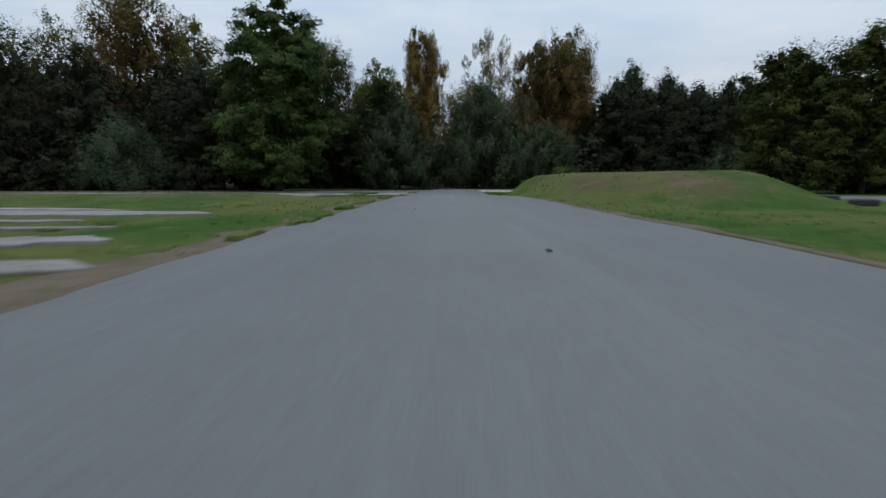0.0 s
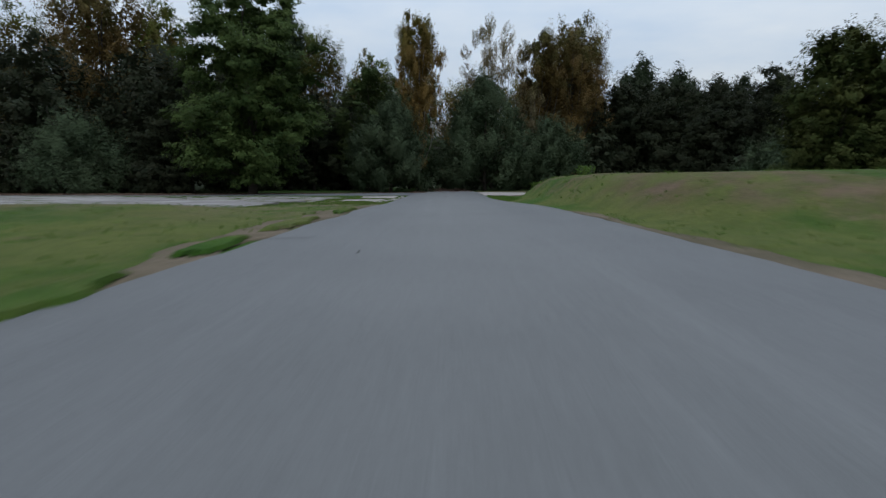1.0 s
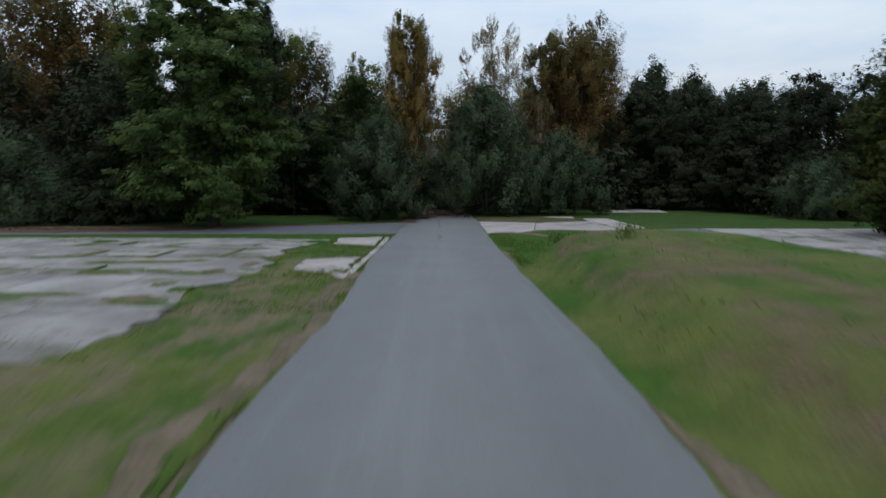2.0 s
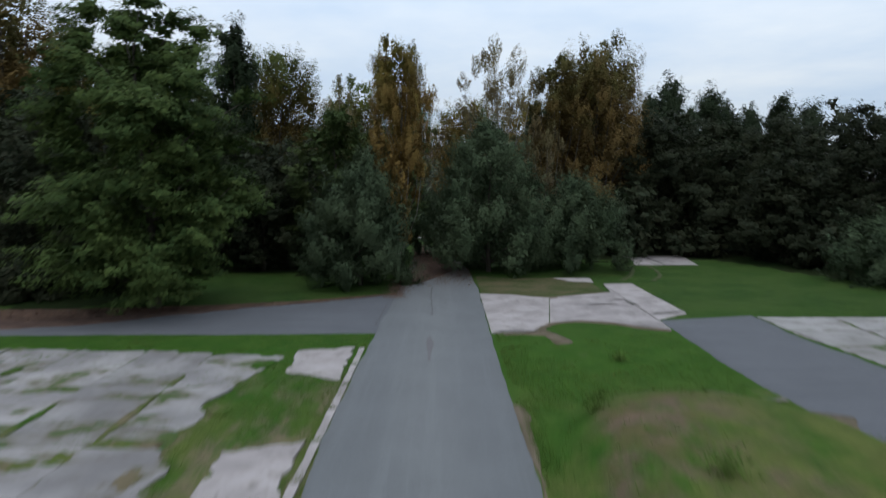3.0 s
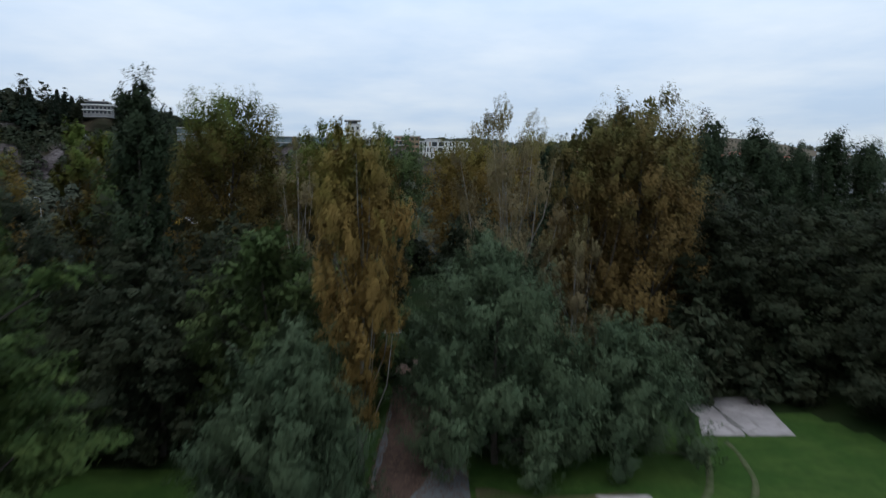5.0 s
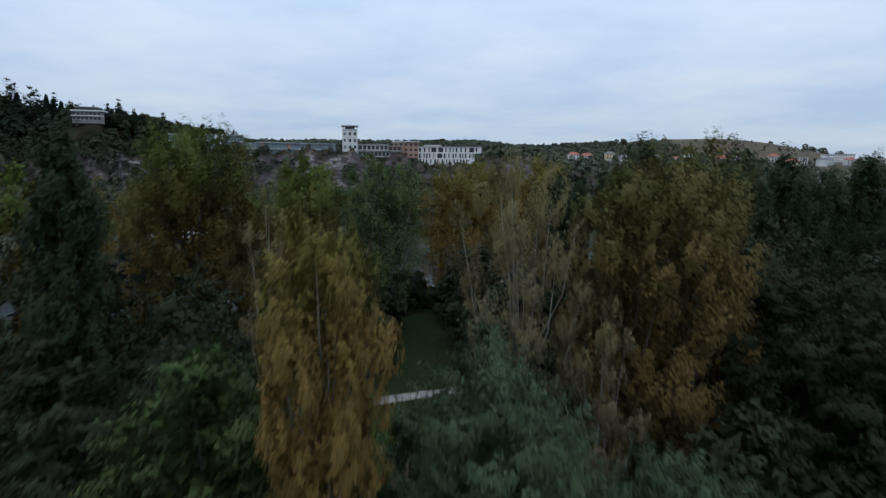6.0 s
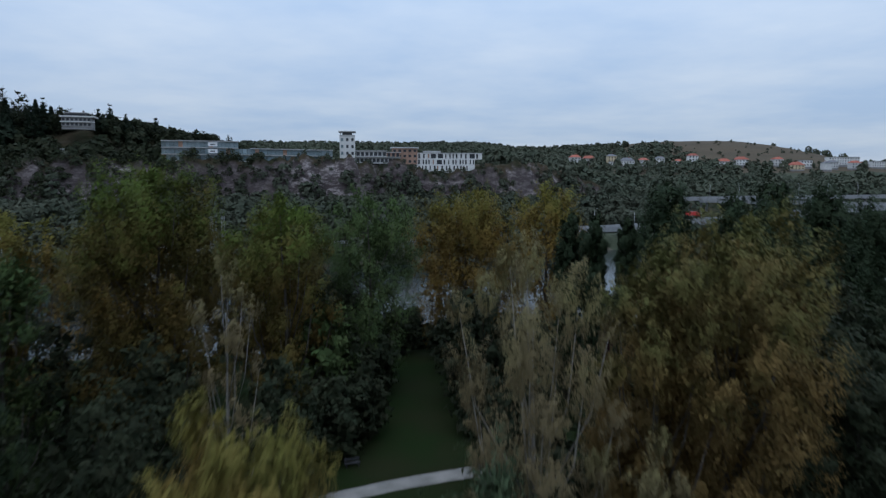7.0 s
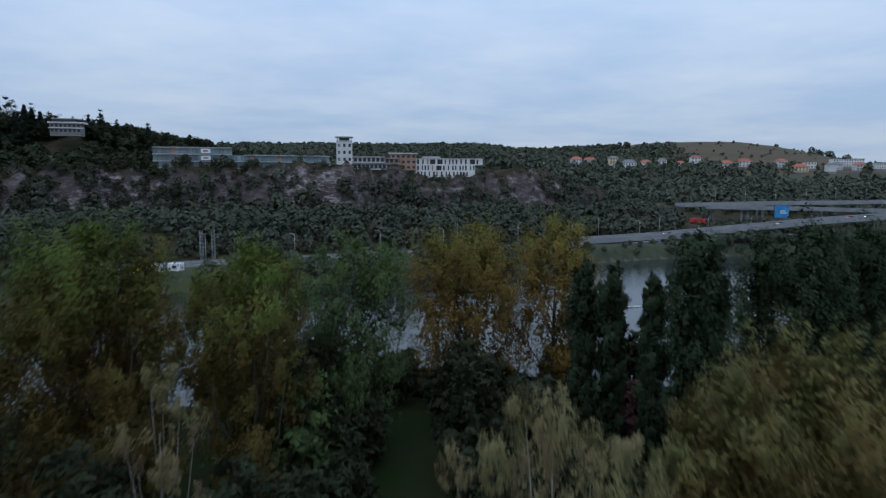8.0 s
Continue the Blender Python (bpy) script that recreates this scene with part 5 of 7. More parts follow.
def far_woods():
    rng = np.random.default_rng(77)

    def scatter(n, x0, x1, y_of, h0, h1, wide):
        x = rng.uniform(x0, x1, n)
        y = y_of(x, rng.random(n))
        h = rng.uniform(h0, h1, n)
        return np.stack([x, y, h, h * wide * rng.uniform(0.8, 1.25, n)], -1)

    bank = scatter(430, -190, 330, lambda x, t: far_shore(x) - 1 + 9 * t, 2.0, 5.5, 0.65)
    bank = bank[(np.abs(bank[:, 0] + 95) > 14) & ((np.abs(bank[:, 0] - 86) > 24) | (bank[:, 2] < 2.6))]
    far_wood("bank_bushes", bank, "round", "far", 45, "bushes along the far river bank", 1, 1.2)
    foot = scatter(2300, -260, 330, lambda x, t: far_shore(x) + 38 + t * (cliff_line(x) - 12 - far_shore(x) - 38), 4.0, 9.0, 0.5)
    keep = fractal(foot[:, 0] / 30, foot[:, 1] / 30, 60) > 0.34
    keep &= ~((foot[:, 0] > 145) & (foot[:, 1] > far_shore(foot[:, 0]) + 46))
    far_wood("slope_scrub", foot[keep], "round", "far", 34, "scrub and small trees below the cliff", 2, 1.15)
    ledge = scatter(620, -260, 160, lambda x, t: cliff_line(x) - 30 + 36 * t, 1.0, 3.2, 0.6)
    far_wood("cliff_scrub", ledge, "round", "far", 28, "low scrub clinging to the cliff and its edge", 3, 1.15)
    slope = scatter(900, -430, -105, lambda x, t: cliff_line(x) - 34 + 58 * t, 2.0, 5.5, 0.6)
    far_wood("hill_scrub", slope, "round", "dark", 30, "scrub on the hillside above the cliff", 14)
    hill = scatter(800, -470, -128, lambda x, t: cliff_line(x) + 4 + 110 * t, 5.0, 10.0, 0.5)
    hill = hill[~((np.abs(hill[:, 0] + 211) < 11) & (hill[:, 1] > cliff_line(hill[:, 0]) + 12) & (hill[:, 1] < cliff_line(hill[:, 0]) + 40))]
    hill = hill[~((hill[:, 0] > -165) & (hill[:, 1] < cliff_line(hill[:, 0]) + 22))]
    far_wood("hill_wood", hill, "round", "dark", 40, "dark wood on the hill above the cliff", 4, 1.5)
    pines = scatter(60, -420, -236, lambda x, t: cliff_line(x) + 20 + 50 * t, 11.0, 19.0, 0.30)
    far_wood("hill_pines", pines, "pine", "pine", 150, "dark pines standing above the hill wood", 5)
    rise = scatter(4600, 40, 900, lambda x, t: 520 + 20 * ease(200, 60, x) + 620 * t, 6.0, 12.0, 0.5)
    rise = rise[~((np.abs(rise[:, 0] - 560) < 260) & (rise[:, 1] > 1000 + 0.1 * (rise[:, 0] - 560)))]
    for hx, hy, half in HOUSE_SPOTS:
        rise = rise[~((np.abs(rise[:, 0] - hx * (rise[:, 1] - 83) / (hy - 83)) < half) & (rise[:, 1] < hy + 8) & (rise[:, 1] > hy - 150))]
    rise = rise[~((rise[:, 0] > 140) & (rise[:, 1] < 572))]
    rise = rise[(fractal(rise[:, 0] / 60, rise[:, 1] / 60, 70) > 0.30)]
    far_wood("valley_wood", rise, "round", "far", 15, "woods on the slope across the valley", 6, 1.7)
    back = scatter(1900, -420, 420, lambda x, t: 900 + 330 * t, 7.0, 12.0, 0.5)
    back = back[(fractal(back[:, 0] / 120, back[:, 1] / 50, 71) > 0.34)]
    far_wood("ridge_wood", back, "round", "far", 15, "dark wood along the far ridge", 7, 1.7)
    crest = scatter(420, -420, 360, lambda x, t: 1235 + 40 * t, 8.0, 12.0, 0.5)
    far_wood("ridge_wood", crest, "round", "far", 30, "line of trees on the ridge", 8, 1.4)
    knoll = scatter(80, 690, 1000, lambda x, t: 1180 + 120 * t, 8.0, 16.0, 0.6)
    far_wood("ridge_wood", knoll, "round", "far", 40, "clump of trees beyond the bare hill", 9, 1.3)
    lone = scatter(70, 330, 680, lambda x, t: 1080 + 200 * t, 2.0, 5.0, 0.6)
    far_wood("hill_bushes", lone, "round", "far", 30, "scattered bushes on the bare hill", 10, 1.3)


far_woods()


# ---- the far bank ----
MAT_RENDER_WHITE = plain("white_render", (0.50, 0.50, 0.49), (0.62, 0.61, 0.59), 0.2, 3.0, 0.85, vary=0.12)
MAT_DIM_RENDER = plain("dull_grey_render", (0.17, 0.165, 0.165), (0.25, 0.245, 0.24), 0.3, 3.0, 0.85)
MAT_CREAM = plain("cream_render", (0.50, 0.40, 0.24), (0.58, 0.48, 0.32), 0.2, 3.0, 0.85)
MAT_ORANGE = plain("orange_boarding", (0.27, 0.16, 0.115), (0.34, 0.215, 0.155), 0.3, 3.0, 0.8)
MAT_RAW_CONCRETE = plain("raw_concrete", (0.30, 0.30, 0.30), (0.42, 0.42, 0.41), 0.3, 3.0, 0.85)
MAT_ROOF_RED = plain("red_tiles", (0.22, 0.060, 0.040), (0.30, 0.095, 0.060), 0.5, 6.0, 0.8, vary=0.25)
MAT_ROOF_GREY = plain("grey_roofing", (0.10, 0.10, 0.11), (0.16, 0.16, 0.17), 0.5, 6.0, 0.8)
MAT_GLASS = plain("dark_window_glass", (0.020, 0.024, 0.030), (0.035, 0.040, 0.048), 0.2, 2.0, 0.12, bump=0.0)
MAT_GREEN_GLASS = plain("greenish_facade_glass", (0.10, 0.14, 0.155), (0.19, 0.24, 0.26), 0.15, 1.5, 0.15, bump=0.0, vary=0.25)
MAT_STEEL = plain("galvanised_steel", (0.25, 0.26, 0.27), (0.36, 0.37, 0.38), 2.0, 20.0, 0.5, 0.6, bump=0.1)
MAT_DARK_STEEL = plain("dark_steel", (0.04, 0.04, 0.045), (0.07, 0.07, 0.075), 2.0, 20.0, 0.6, 0.3, bump=0.1)
MAT_RUBBER = plain("black_rubber", (0.012, 0.012, 0.013), (0.030, 0.029, 0.028), 5.0, 40.0, 0.85, bump=0.5, world_space=False)
MAT_DECK = plain("bridge_concrete", (0.17, 0.175, 0.185), (0.25, 0.255, 0.26), 0.15, 2.0, 0.85)
MAT_BLUE = plain("blue_poster", (0.02, 0.13, 0.36), (0.06, 0.30, 0.55), 0.25, 2.0, 0.5, bump=0.0)
MAT_RED_PAINT = plain("red_paint", (0.42, 0.03, 0.03), (0.5, 0.05, 0.045), 1.0, 8.0, 0.5, bump=0.0)
MAT_YELLOW_PAINT = plain("yellow_paint", (0.50, 0.32, 0.03), (0.58, 0.38, 0.05), 1.0, 8.0, 0.5, bump=0.0)
MAT_WHITE_PAINT = plain("white_paint", (0.62, 0.63, 0.64), (0.72, 0.72, 0.72), 1.0, 8.0, 0.45, bump=0.0)
MAT_CAR = plain("car_paint", (0.16, 0.17, 0.19), (0.22, 0.23, 0.25), 1.0, 8.0, 0.3, 0.3, bump=0.0, vary=0.8)
MAT_HEADLIGHT = plain("headlight", (0.9, 0.9, 0.85), (0.9, 0.9, 0.85), bump=0.0, emit=((1.0, 0.86, 0.66), 14.0))
MAT_TAILLIGHT = plain("tail_light", (0.5, 0.02, 0.02), (0.5, 0.02, 0.02), bump=0.0, emit=((1.0, 0.06, 0.04), 6.0))
MAT_GRAFFITI = plain("painted_quay_wall", (0.05, 0.06, 0.09), (0.30, 0.34, 0.38), 0.35, 1.6, 0.85, bump=0.0)
MAT_GREEN_PAINT = plain("green_paint", (0.10, 0.42, 0.08), (0.14, 0.5, 0.12), 1.0, 6.0, 0.7, bump=0.0)


def grid_wall(bm, x0, x1, z0, z1, y, cols, rows, wide, high, thick=0.35):
    """A wall along x with rows of openings right through it: bands and piers."""
    sx, sz = (x1 - x0) / cols, (z1 - z0) / rows
    spots = []
    for r in range(rows):
        lo = z0 + r * sz + (sz - high) * 0.55
        box(bm, x0, x1, y, y + thick, z0 + r * sz, lo)
        box(bm, x0, x1, y, y + thick, lo + high, z0 + (r + 1) * sz)
        edge = x0
        for c in range(cols):
            a = x0 + (c + 0.5) * sx - wide / 2
            box(bm, edge, a, y, y + thick, lo, lo + high)
            edge = a + wide
            spots.append((a, a + wide, lo, lo + high))
        box(bm, edge, x1, y, y + thick, lo, lo + high)
    return spots


def house(x, y, w, d, h, wall, roof, label, turn=0.0, cols=3, rows=2, pitch=0.5, z=None, flat=False):
    base = float(ground_height(x, y)) + 2.0 if z is None else z
    top = thing("house", x, y, base, label, "house", "villas across the valley", turn)
    bm = bmesh.new()
    spots = grid_wall(bm, -w / 2, w / 2, 0, h, -d / 2, cols, rows, w / cols * 0.42, h / rows * 0.5)
    box(bm, -w / 2, w / 2, -d / 2 + 0.36, d / 2, 0, h)
    body = part("wall", bm, wall, top)
    part("basement", boxed(-w / 2 + 0.05, w / 2 - 0.05, -d / 2 + 0.05, d / 2 - 0.05, -6.0, -0.004), MAT_DIM_RENDER, top)
    for a, b, lo, hi in spots:
        part("window", boxed(a, b, -d / 2 + 0.18, -d / 2 + 0.24, lo, hi), MAT_GLASS, body)
    bm = bmesh.new()
    if flat:
        box(bm, -w / 2 - 0.5, w / 2 + 0.5, -d / 2 - 0.5, d / 2 + 0.5, h + 0.004, h + 0.5)
    else:
        o, rise, inset = 0.6, w * pitch * 0.5, w * 0.22
        lowers = [bm.verts.new(p) for p in ((-w / 2 - o, -d / 2 - o, h), (w / 2 + o, -d / 2 - o, h), (w / 2 + o, d / 2 + o, h), (-w / 2 - o, d / 2 + o, h))]
        eaves = [bm.verts.new((v.co.x, v.co.y, h + 0.25)) for v in lowers]
        r0, r1 = bm.verts.new((-w / 2 + inset, 0, h + rise)), bm.verts.new((w / 2 - inset, 0, h + rise))
        for k in range(4):
            bm.faces.new((lowers[k], lowers[(k + 1) % 4], eaves[(k + 1) % 4], eaves[k]))
        bm.faces.new((eaves[0], eaves[1], r1, r0))
        bm.faces.new((eaves[2], eaves[3], r0, r1))
        bm.faces.new((eaves[1], eaves[2], r1))
        bm.faces.new((eaves[3], eaves[0], r0))
        bm.faces.new(lowers[::-1])
    top_roof = part("roof", bm, roof, top)
    if not flat:
        part("chimney", boxed(w * 0.12, w * 0.12 + 0.9, -0.2, 0.7, h + 1.0, h + w * pitch * 0.5 + 1.0), MAT_ROOF_RED, top_roof)
    return top


def villas():
    w, r, g, c = MAT_RENDER_WHITE, MAT_ROOF_RED, MAT_ROOF_GREY, MAT_CREAM
    H = house
    rows = [
        (205, 1010, 15, 11, 11, w, r, 8, 3, 3, False), (228, 1018, 18, 11, 7, w, r, -5, 4, 2, False), (262, 1015, 13, 11, 12, c, g, 0, 3, 3, False), (258, 985, 14, 9, 6, w, g, 4, 4, 1, True),
        (276, 982, 20, 11, 8, w, g, -3, 5, 2, False), (306, 1000, 13, 10, 8, w, r, 8, 3, 2, False), (334, 1010, 12, 10, 9, w, g, 0, 3, 2, False), (352, 985, 11, 9, 7, w, r, 12, 3, 2, False),
        (380, 1000, 14, 11, 12, w, r, -6, 3, 3, False), (420, 985, 17, 10, 7, w, r, 4, 4, 2, False), (446, 985, 18, 11, 8, w, r, -4, 4, 2, False), (500, 985, 14, 10, 9, w, r, 6, 3, 2, False),
        (508, 950, 19, 11, 6, c, r, 0, 4, 2, False), (535, 975, 17, 10, 9, w, g, 0, 4, 2, True), (548, 945, 12, 10, 9, w, g, 84, 2, 2, False), (572, 970, 13, 10, 8, w, g, 10, 3, 2, False),
        (598, 960, 13, 10, 8, w, r, 0, 3, 2, False), (606, 1000, 46, 11, 11, w, g, 0, 12, 3, True), (655, 990, 30, 10, 8, w, g, 4, 8, 2, True), (684, 930, 42, 12, 9, w, g, -4, 10, 2, True),
        (150, 1000, 12, 9, 5, w, g, 0, 4, 1, True), (128, 1010, 10, 8, 5, w, g, 0, 3, 1, True), (95, 1010, 9, 8, 5, w, g, 0, 3, 1, True)]
    for x, y, ww, d, h, wall, roof, turn, cols, nrows, flat in rows:
        kind = "white" if wall is w else "cream yellow"
        lid = "flat grey roof" if flat else ("red tiled roof" if roof is r else "grey roof")
        H(x, y, ww, d, h, wall, roof, f"{kind} house with a {lid} on the wooded slope", turn, cols, nrows, flat=flat)


villas()


def terraces():
    """The long glazed terrace building on the cliff's edge, its tower, and the blocks beside it."""
    top = thing("terrace_building", 0, 0, 0, "long curved terrace building with greenish glass on the cliff edge", "building")
    line = resample([(-163, 438), (-140, 442), (-118, 450), (-96, 461), (-68, 473)], 7.0)
    n = len(line) - 1
    for level in range(3):
        last = n if level < 2 else 6
        z = 38.6 + 3.9 * level if level < 2 else 46.5
        for edge, zz in (("floor_slab", z), ("roof", z + 3.9)):
            if edge == "roof" and not (level == 2 or level == 1):
                continue
            bm = bmesh.new()
            lo, up = [], []
            a0 = 0 if (edge == "floor_slab" or level == 2) else 7
            for k in range(a0, last + 1):
                t = line[min(k + 1, n)] - line[max(k - 1, 0)]
                t = t / np.linalg.norm(t)
                out, back = line[k] + np.array([t[1], -t[0]]) * 1.4, line[k] - np.array([t[1], -t[0]]) * 9
                lo.append([bm.verts.new((*p, zz - 0.22)) for p in (out, back)])
                up.append([bm.verts.new((*p, zz + 0.25)) for p in (out, back)])
            for i in range(len(lo) - 1):
                for q in ((lo[i][0], lo[i + 1][0], up[i + 1][0], up[i][0]), (up[i][0], up[i + 1][0], up[i + 1][1], up[i][1]), (lo[i][1], lo[i + 1][1], lo[i + 1][0], lo[i][0]), (up[i][1], up[i + 1][1], lo[i + 1][1], lo[i][1])):
                    bm.faces.new(q)
            bm.faces.new((lo[0][0], up[0][0], up[0][1], lo[0][1]))
            bm.faces.new((lo[-1][0], lo[-1][1], up[-1][1], up[-1][0]))
            bmesh.ops.recalc_face_normals(bm, faces=bm.faces)
            part(edge, bm, MAT_RAW_CONCRETE, top, "pale concrete edge")
        for k in range(last):
            a, b = line[k], line[k + 1]
            t = (b - a) / np.linalg.norm(b - a)
            for j in range(3):
                p, q = a + (b - a) * (j / 3 + 0.01), a + (b - a) * ((j + 1) / 3 - 0.01)
                m = (p + q) / 2
                w = np.linalg.norm(q - p) / 2
                brick = (k * 3 + j * 5 + level * 7) % 11 == 0
                g = part("wall_panel" if brick else "window", boxed(-w, w, -0.1, 0.1, z + 0.255, z + 3.67), MAT_ORANGE if brick else MAT_GREEN_GLASS, top)
                g.matrix_world = pose(m[0], m[1], 0, 0, 0, math.degrees(math.atan2(t[1], t[0])))
    for z in (43.2, 47.2):
        s = part("sign_panel", boxed(-2.6, 2.6, -0.1, 0.1, 0, 2.4), MAT_WHITE_PAINT, top, "white sign panel")
        s.matrix_world = pose(-133.5, 440.6, z, 0, 0, 19)
        bars = part("bar", boxed(-1.4, 1.2, -0.16, -0.104, 0.8, 1.5), MAT_DARK_STEEL, s)
    # tower
    tower = thing("tower", -59.5, 481, 38, "square white tower with few windows and a roof canopy", "tower", turn=8)
    bm = bmesh.new()
    spots = grid_wall(bm, -5, 5, 0, 17.5, -5, 3, 4, 1.5, 2.0, 0.5)
    box(bm, -5, 5, -4.49, 5, 0, 17.5)
    body = part("wall", bm, MAT_RENDER_WHITE, tower)
    for i, (a, b, lo, hi) in enumerate(spots):
        part("window", boxed(a, b, -4.75, -4.68, lo, hi), MAT_GLASS if i % 3 else MAT_GREEN_GLASS, body)
    for sx in (-4.4, 4.1):
        for sy in (-4.4, 4.1):
            part("post", boxed(sx, sx + 0.3, sy, sy + 0.3, 17.504, 20.4), MAT_RAW_CONCRETE, tower)
    part("railing", boxed(-5, 5, -5, -4.85, 17.504, 18.5), MAT_RAW_CONCRETE, tower)
    part("lantern_room", boxed(-3.2, 3.2, -3.2, 3.2, 17.504, 20.39), MAT_GLASS, tower)
    bm = boxed(-5.6, 5.6, -5.6, 5.6, 20.4, 21.0)
    part("roof", bm, MAT_RAW_CONCRETE, tower)
    # open terraces beside the tower
    wing = thing("restaurant_wing", -40, 483, 38, "low terraced concrete wing with dark open bays", "building", turn=6)
    for k, (x0, x1, z0, z1, y0) in enumerate([(-14, 15, 0, 4.2, -6), (-14, 6, 4.4, 8.4, -2), (6.2, 15, 4.4, 7.4, -2)]):
        bm = bmesh.new()
        spots = grid_wall(bm, x0, x1, z0, z1, y0, int((x1 - x0) / 2.6), 1, 2.0, 2.5, 0.5)
        box(bm, x0, x1, y0 + 4, y0 + 8, z0, z1)
        w = part("wall", bm, MAT_RAW_CONCRETE if k < 2 else MAT_ORANGE, wing)
        for a, b, lo, hi in spots:
            part("window", boxed(a, b, y0 + 0.9, y0 + 1.0, lo, hi), MAT_GLASS, w)
        part("roof", boxed(x0 - 0.5, x1 + 0.5, y0 - 1.2, y0 + 8.2, z1 + 0.004, z1 + 0.35), MAT_RAW_CONCRETE, wing)
    hall = thing("brick_hall", -22, 492, 38, "orange-red building with a pale flat roof", "building", turn=6)
    bm = bmesh.new()
    spots = grid_wall(bm, -9, 8, 0, 10.5, -5, 5, 3, 1.8, 1.6, 0.4)
    box(bm, -9, 8, -4.59, 6, 0, 10.5)
    w = part("wall", bm, MAT_ORANGE, hall)
    for a, b, lo, hi in spots:
        part("window", boxed(a, b, -4.8, -4.72, lo, hi), MAT_GLASS, w)
    part("roof", boxed(-10, 9, -6.2, 6.6, 10.504, 11.2), MAT_RENDER_WHITE, hall)
    # unfinished apartment block
    block = thing("apartment_block", 6, 498, 33.5, "unfinished pale concrete apartment block with dark open windows", "building", turn=5)
    rng = random.Random(9)
    bm = bmesh.new()
    floors, height = 3, 4.0
    cells = []
    for f in range(floors):
        x0, x1 = (-21, 19 if f < 2 else 24)
        z = f * height
        box(bm, x0, x1, -6, -5.5, z, z + 0.5)
        box(bm, x0, x1, -6, -5.5, z + 3.6, z + 4.0)
        x = x0
        while x < x1 - 1.5:
            wide = rng.choice((0.9, 1.1, 1.3, 3.6 if rng.random() < 0.35 else 1.2))
            pier = rng.choice((0.9, 1.3, 2.0))
            box(bm, x, min(x + pier, x1), -6, -5.5, z + 0.5, z + 3.6)
            if x + pier + wide < x1 - 0.4:
                cells.append((x + pier, x + pier + wide, z + 0.5, z + 3.6))
            else:
                box(bm, x + pier, x1, -6, -5.5, z + 0.5, z + 3.6)
            x += pier + wide
        if x < x1:
            box(bm, x, x1, -6, -5.5, z + 0.5, z + 3.6)
        box(bm, x0, x1, -2.5, 8, z, z + 4.0)
    body = part("wall", bm, MAT_RENDER_WHITE, block)
    for i, (a, b, lo, hi) in enumerate(cells):
        part("window", boxed(a, b, -5.3, -5.2, lo, hi), MAT_ORANGE if i % 13 == 5 else MAT_GLASS, body)
    part("roof", boxed(-21.3, 24.3, -6.3, 8.3, 12.004, 12.35), MAT_RAW_CONCRETE, block)
    part("stair_head", boxed(-16, -4, -3, 3, 12.36, 13.6), MAT_RAW_CONCRETE, block)
    part("foundation", boxed(-21, 19, -5.9, 8, -9, -0.004), MAT_RAW_CONCRETE, block)
    # villa on the wooded hill
    villa = thing("villa", -211, 438, 58, "flat-roofed grey modern villa on the wooded hill", "house", turn=16)
    bm = bmesh.new()
    spots = grid_wall(bm, -10, 10, 0, 7.0, -5, 7, 2, 2.0, 1.9, 0.4)
    box(bm, -10, 10, -4.59, 5, -2, 7.0)
    w = part("wall", bm, MAT_DIM_RENDER, villa)
    for a, b, lo, hi in spots:
        part("window", boxed(a, b, -4.8, -4.74, lo, hi), MAT_GLASS, w)
    part("roof", boxed(-10.8, 12.5, -6.4, 5.8, 7.004, 8.0), MAT_RENDER_WHITE, villa, "white overhanging roof slab")
    part("penthouse", boxed(-8, 7, -3, 4, 8.004, 10.0), MAT_GLASS, villa)
    part("roof", boxed(-8.8, 8.0, -4.4, 4.6, 10.004, 10.6), MAT_DIM_RENDER, villa)
    part("balcony", boxed(-10.6, 12.3, -6.4, -5.004, 3.3, 3.9), MAT_RENDER_WHITE, villa, "white balcony slab")
    part("chimney", boxed(3.4, 4.6, -0.6, 0.4, 10.604, 12.4), MAT_DIM_RENDER, villa)
    villa.scale = (0.78, 0.78, 0.78)
    wall = thing("retaining_wall", -215, 423, 43.6, "long pale retaining wall on the hillside", "wall", turn=16)
    part("wall", boxed(-9, 9, -0.3, 0.3, -2, 1.2), MAT_DIM_RENDER, wall)
    part("coping", boxed(-9.1, 9.1, -0.45, 0.45, 1.204, 1.4), MAT_RAW_CONCRETE, wall)


terraces()


def solid_strip(pts, width, thick):
    """A deck along points x, y, z."""
    bm = bmesh.new()
    rings = []
    pts = [Vector(p) for p in pts]
    for i, p in enumerate(pts):
        t = (pts[min(i + 1, len(pts) - 1)] - pts[max(i - 1, 0)]).normalized()
        s = Vector((t.y, -t.x, 0)).normalized() * width / 2
        rings.append([bm.verts.new(q) for q in (p - s, p + s, p + s - Vector((0, 0, thick)), p - s - Vector((0, 0, thick)))])
    for a, b in zip(rings, rings[1:]):
        for k in range(4):
            bm.faces.new((a[k], b[k], b[(k + 1) % 4], a[(k + 1) % 4]))
    bm.faces.new(rings[0])
    bm.faces.new(rings[-1][::-1])
    bmesh.ops.recalc_face_normals(bm, faces=bm.faces)
    return bm


def glide(pts, n=24):
    pts = np.array(pts, float)
    d = np.concatenate([[0], np.cumsum(np.linalg.norm(np.diff(pts, axis=0), axis=1))])
    s = np.linspace(0, d[-1], n)
    return [tuple(float(np.interp(v, d, pts[:, k])) for k in range(3)) for v in s]


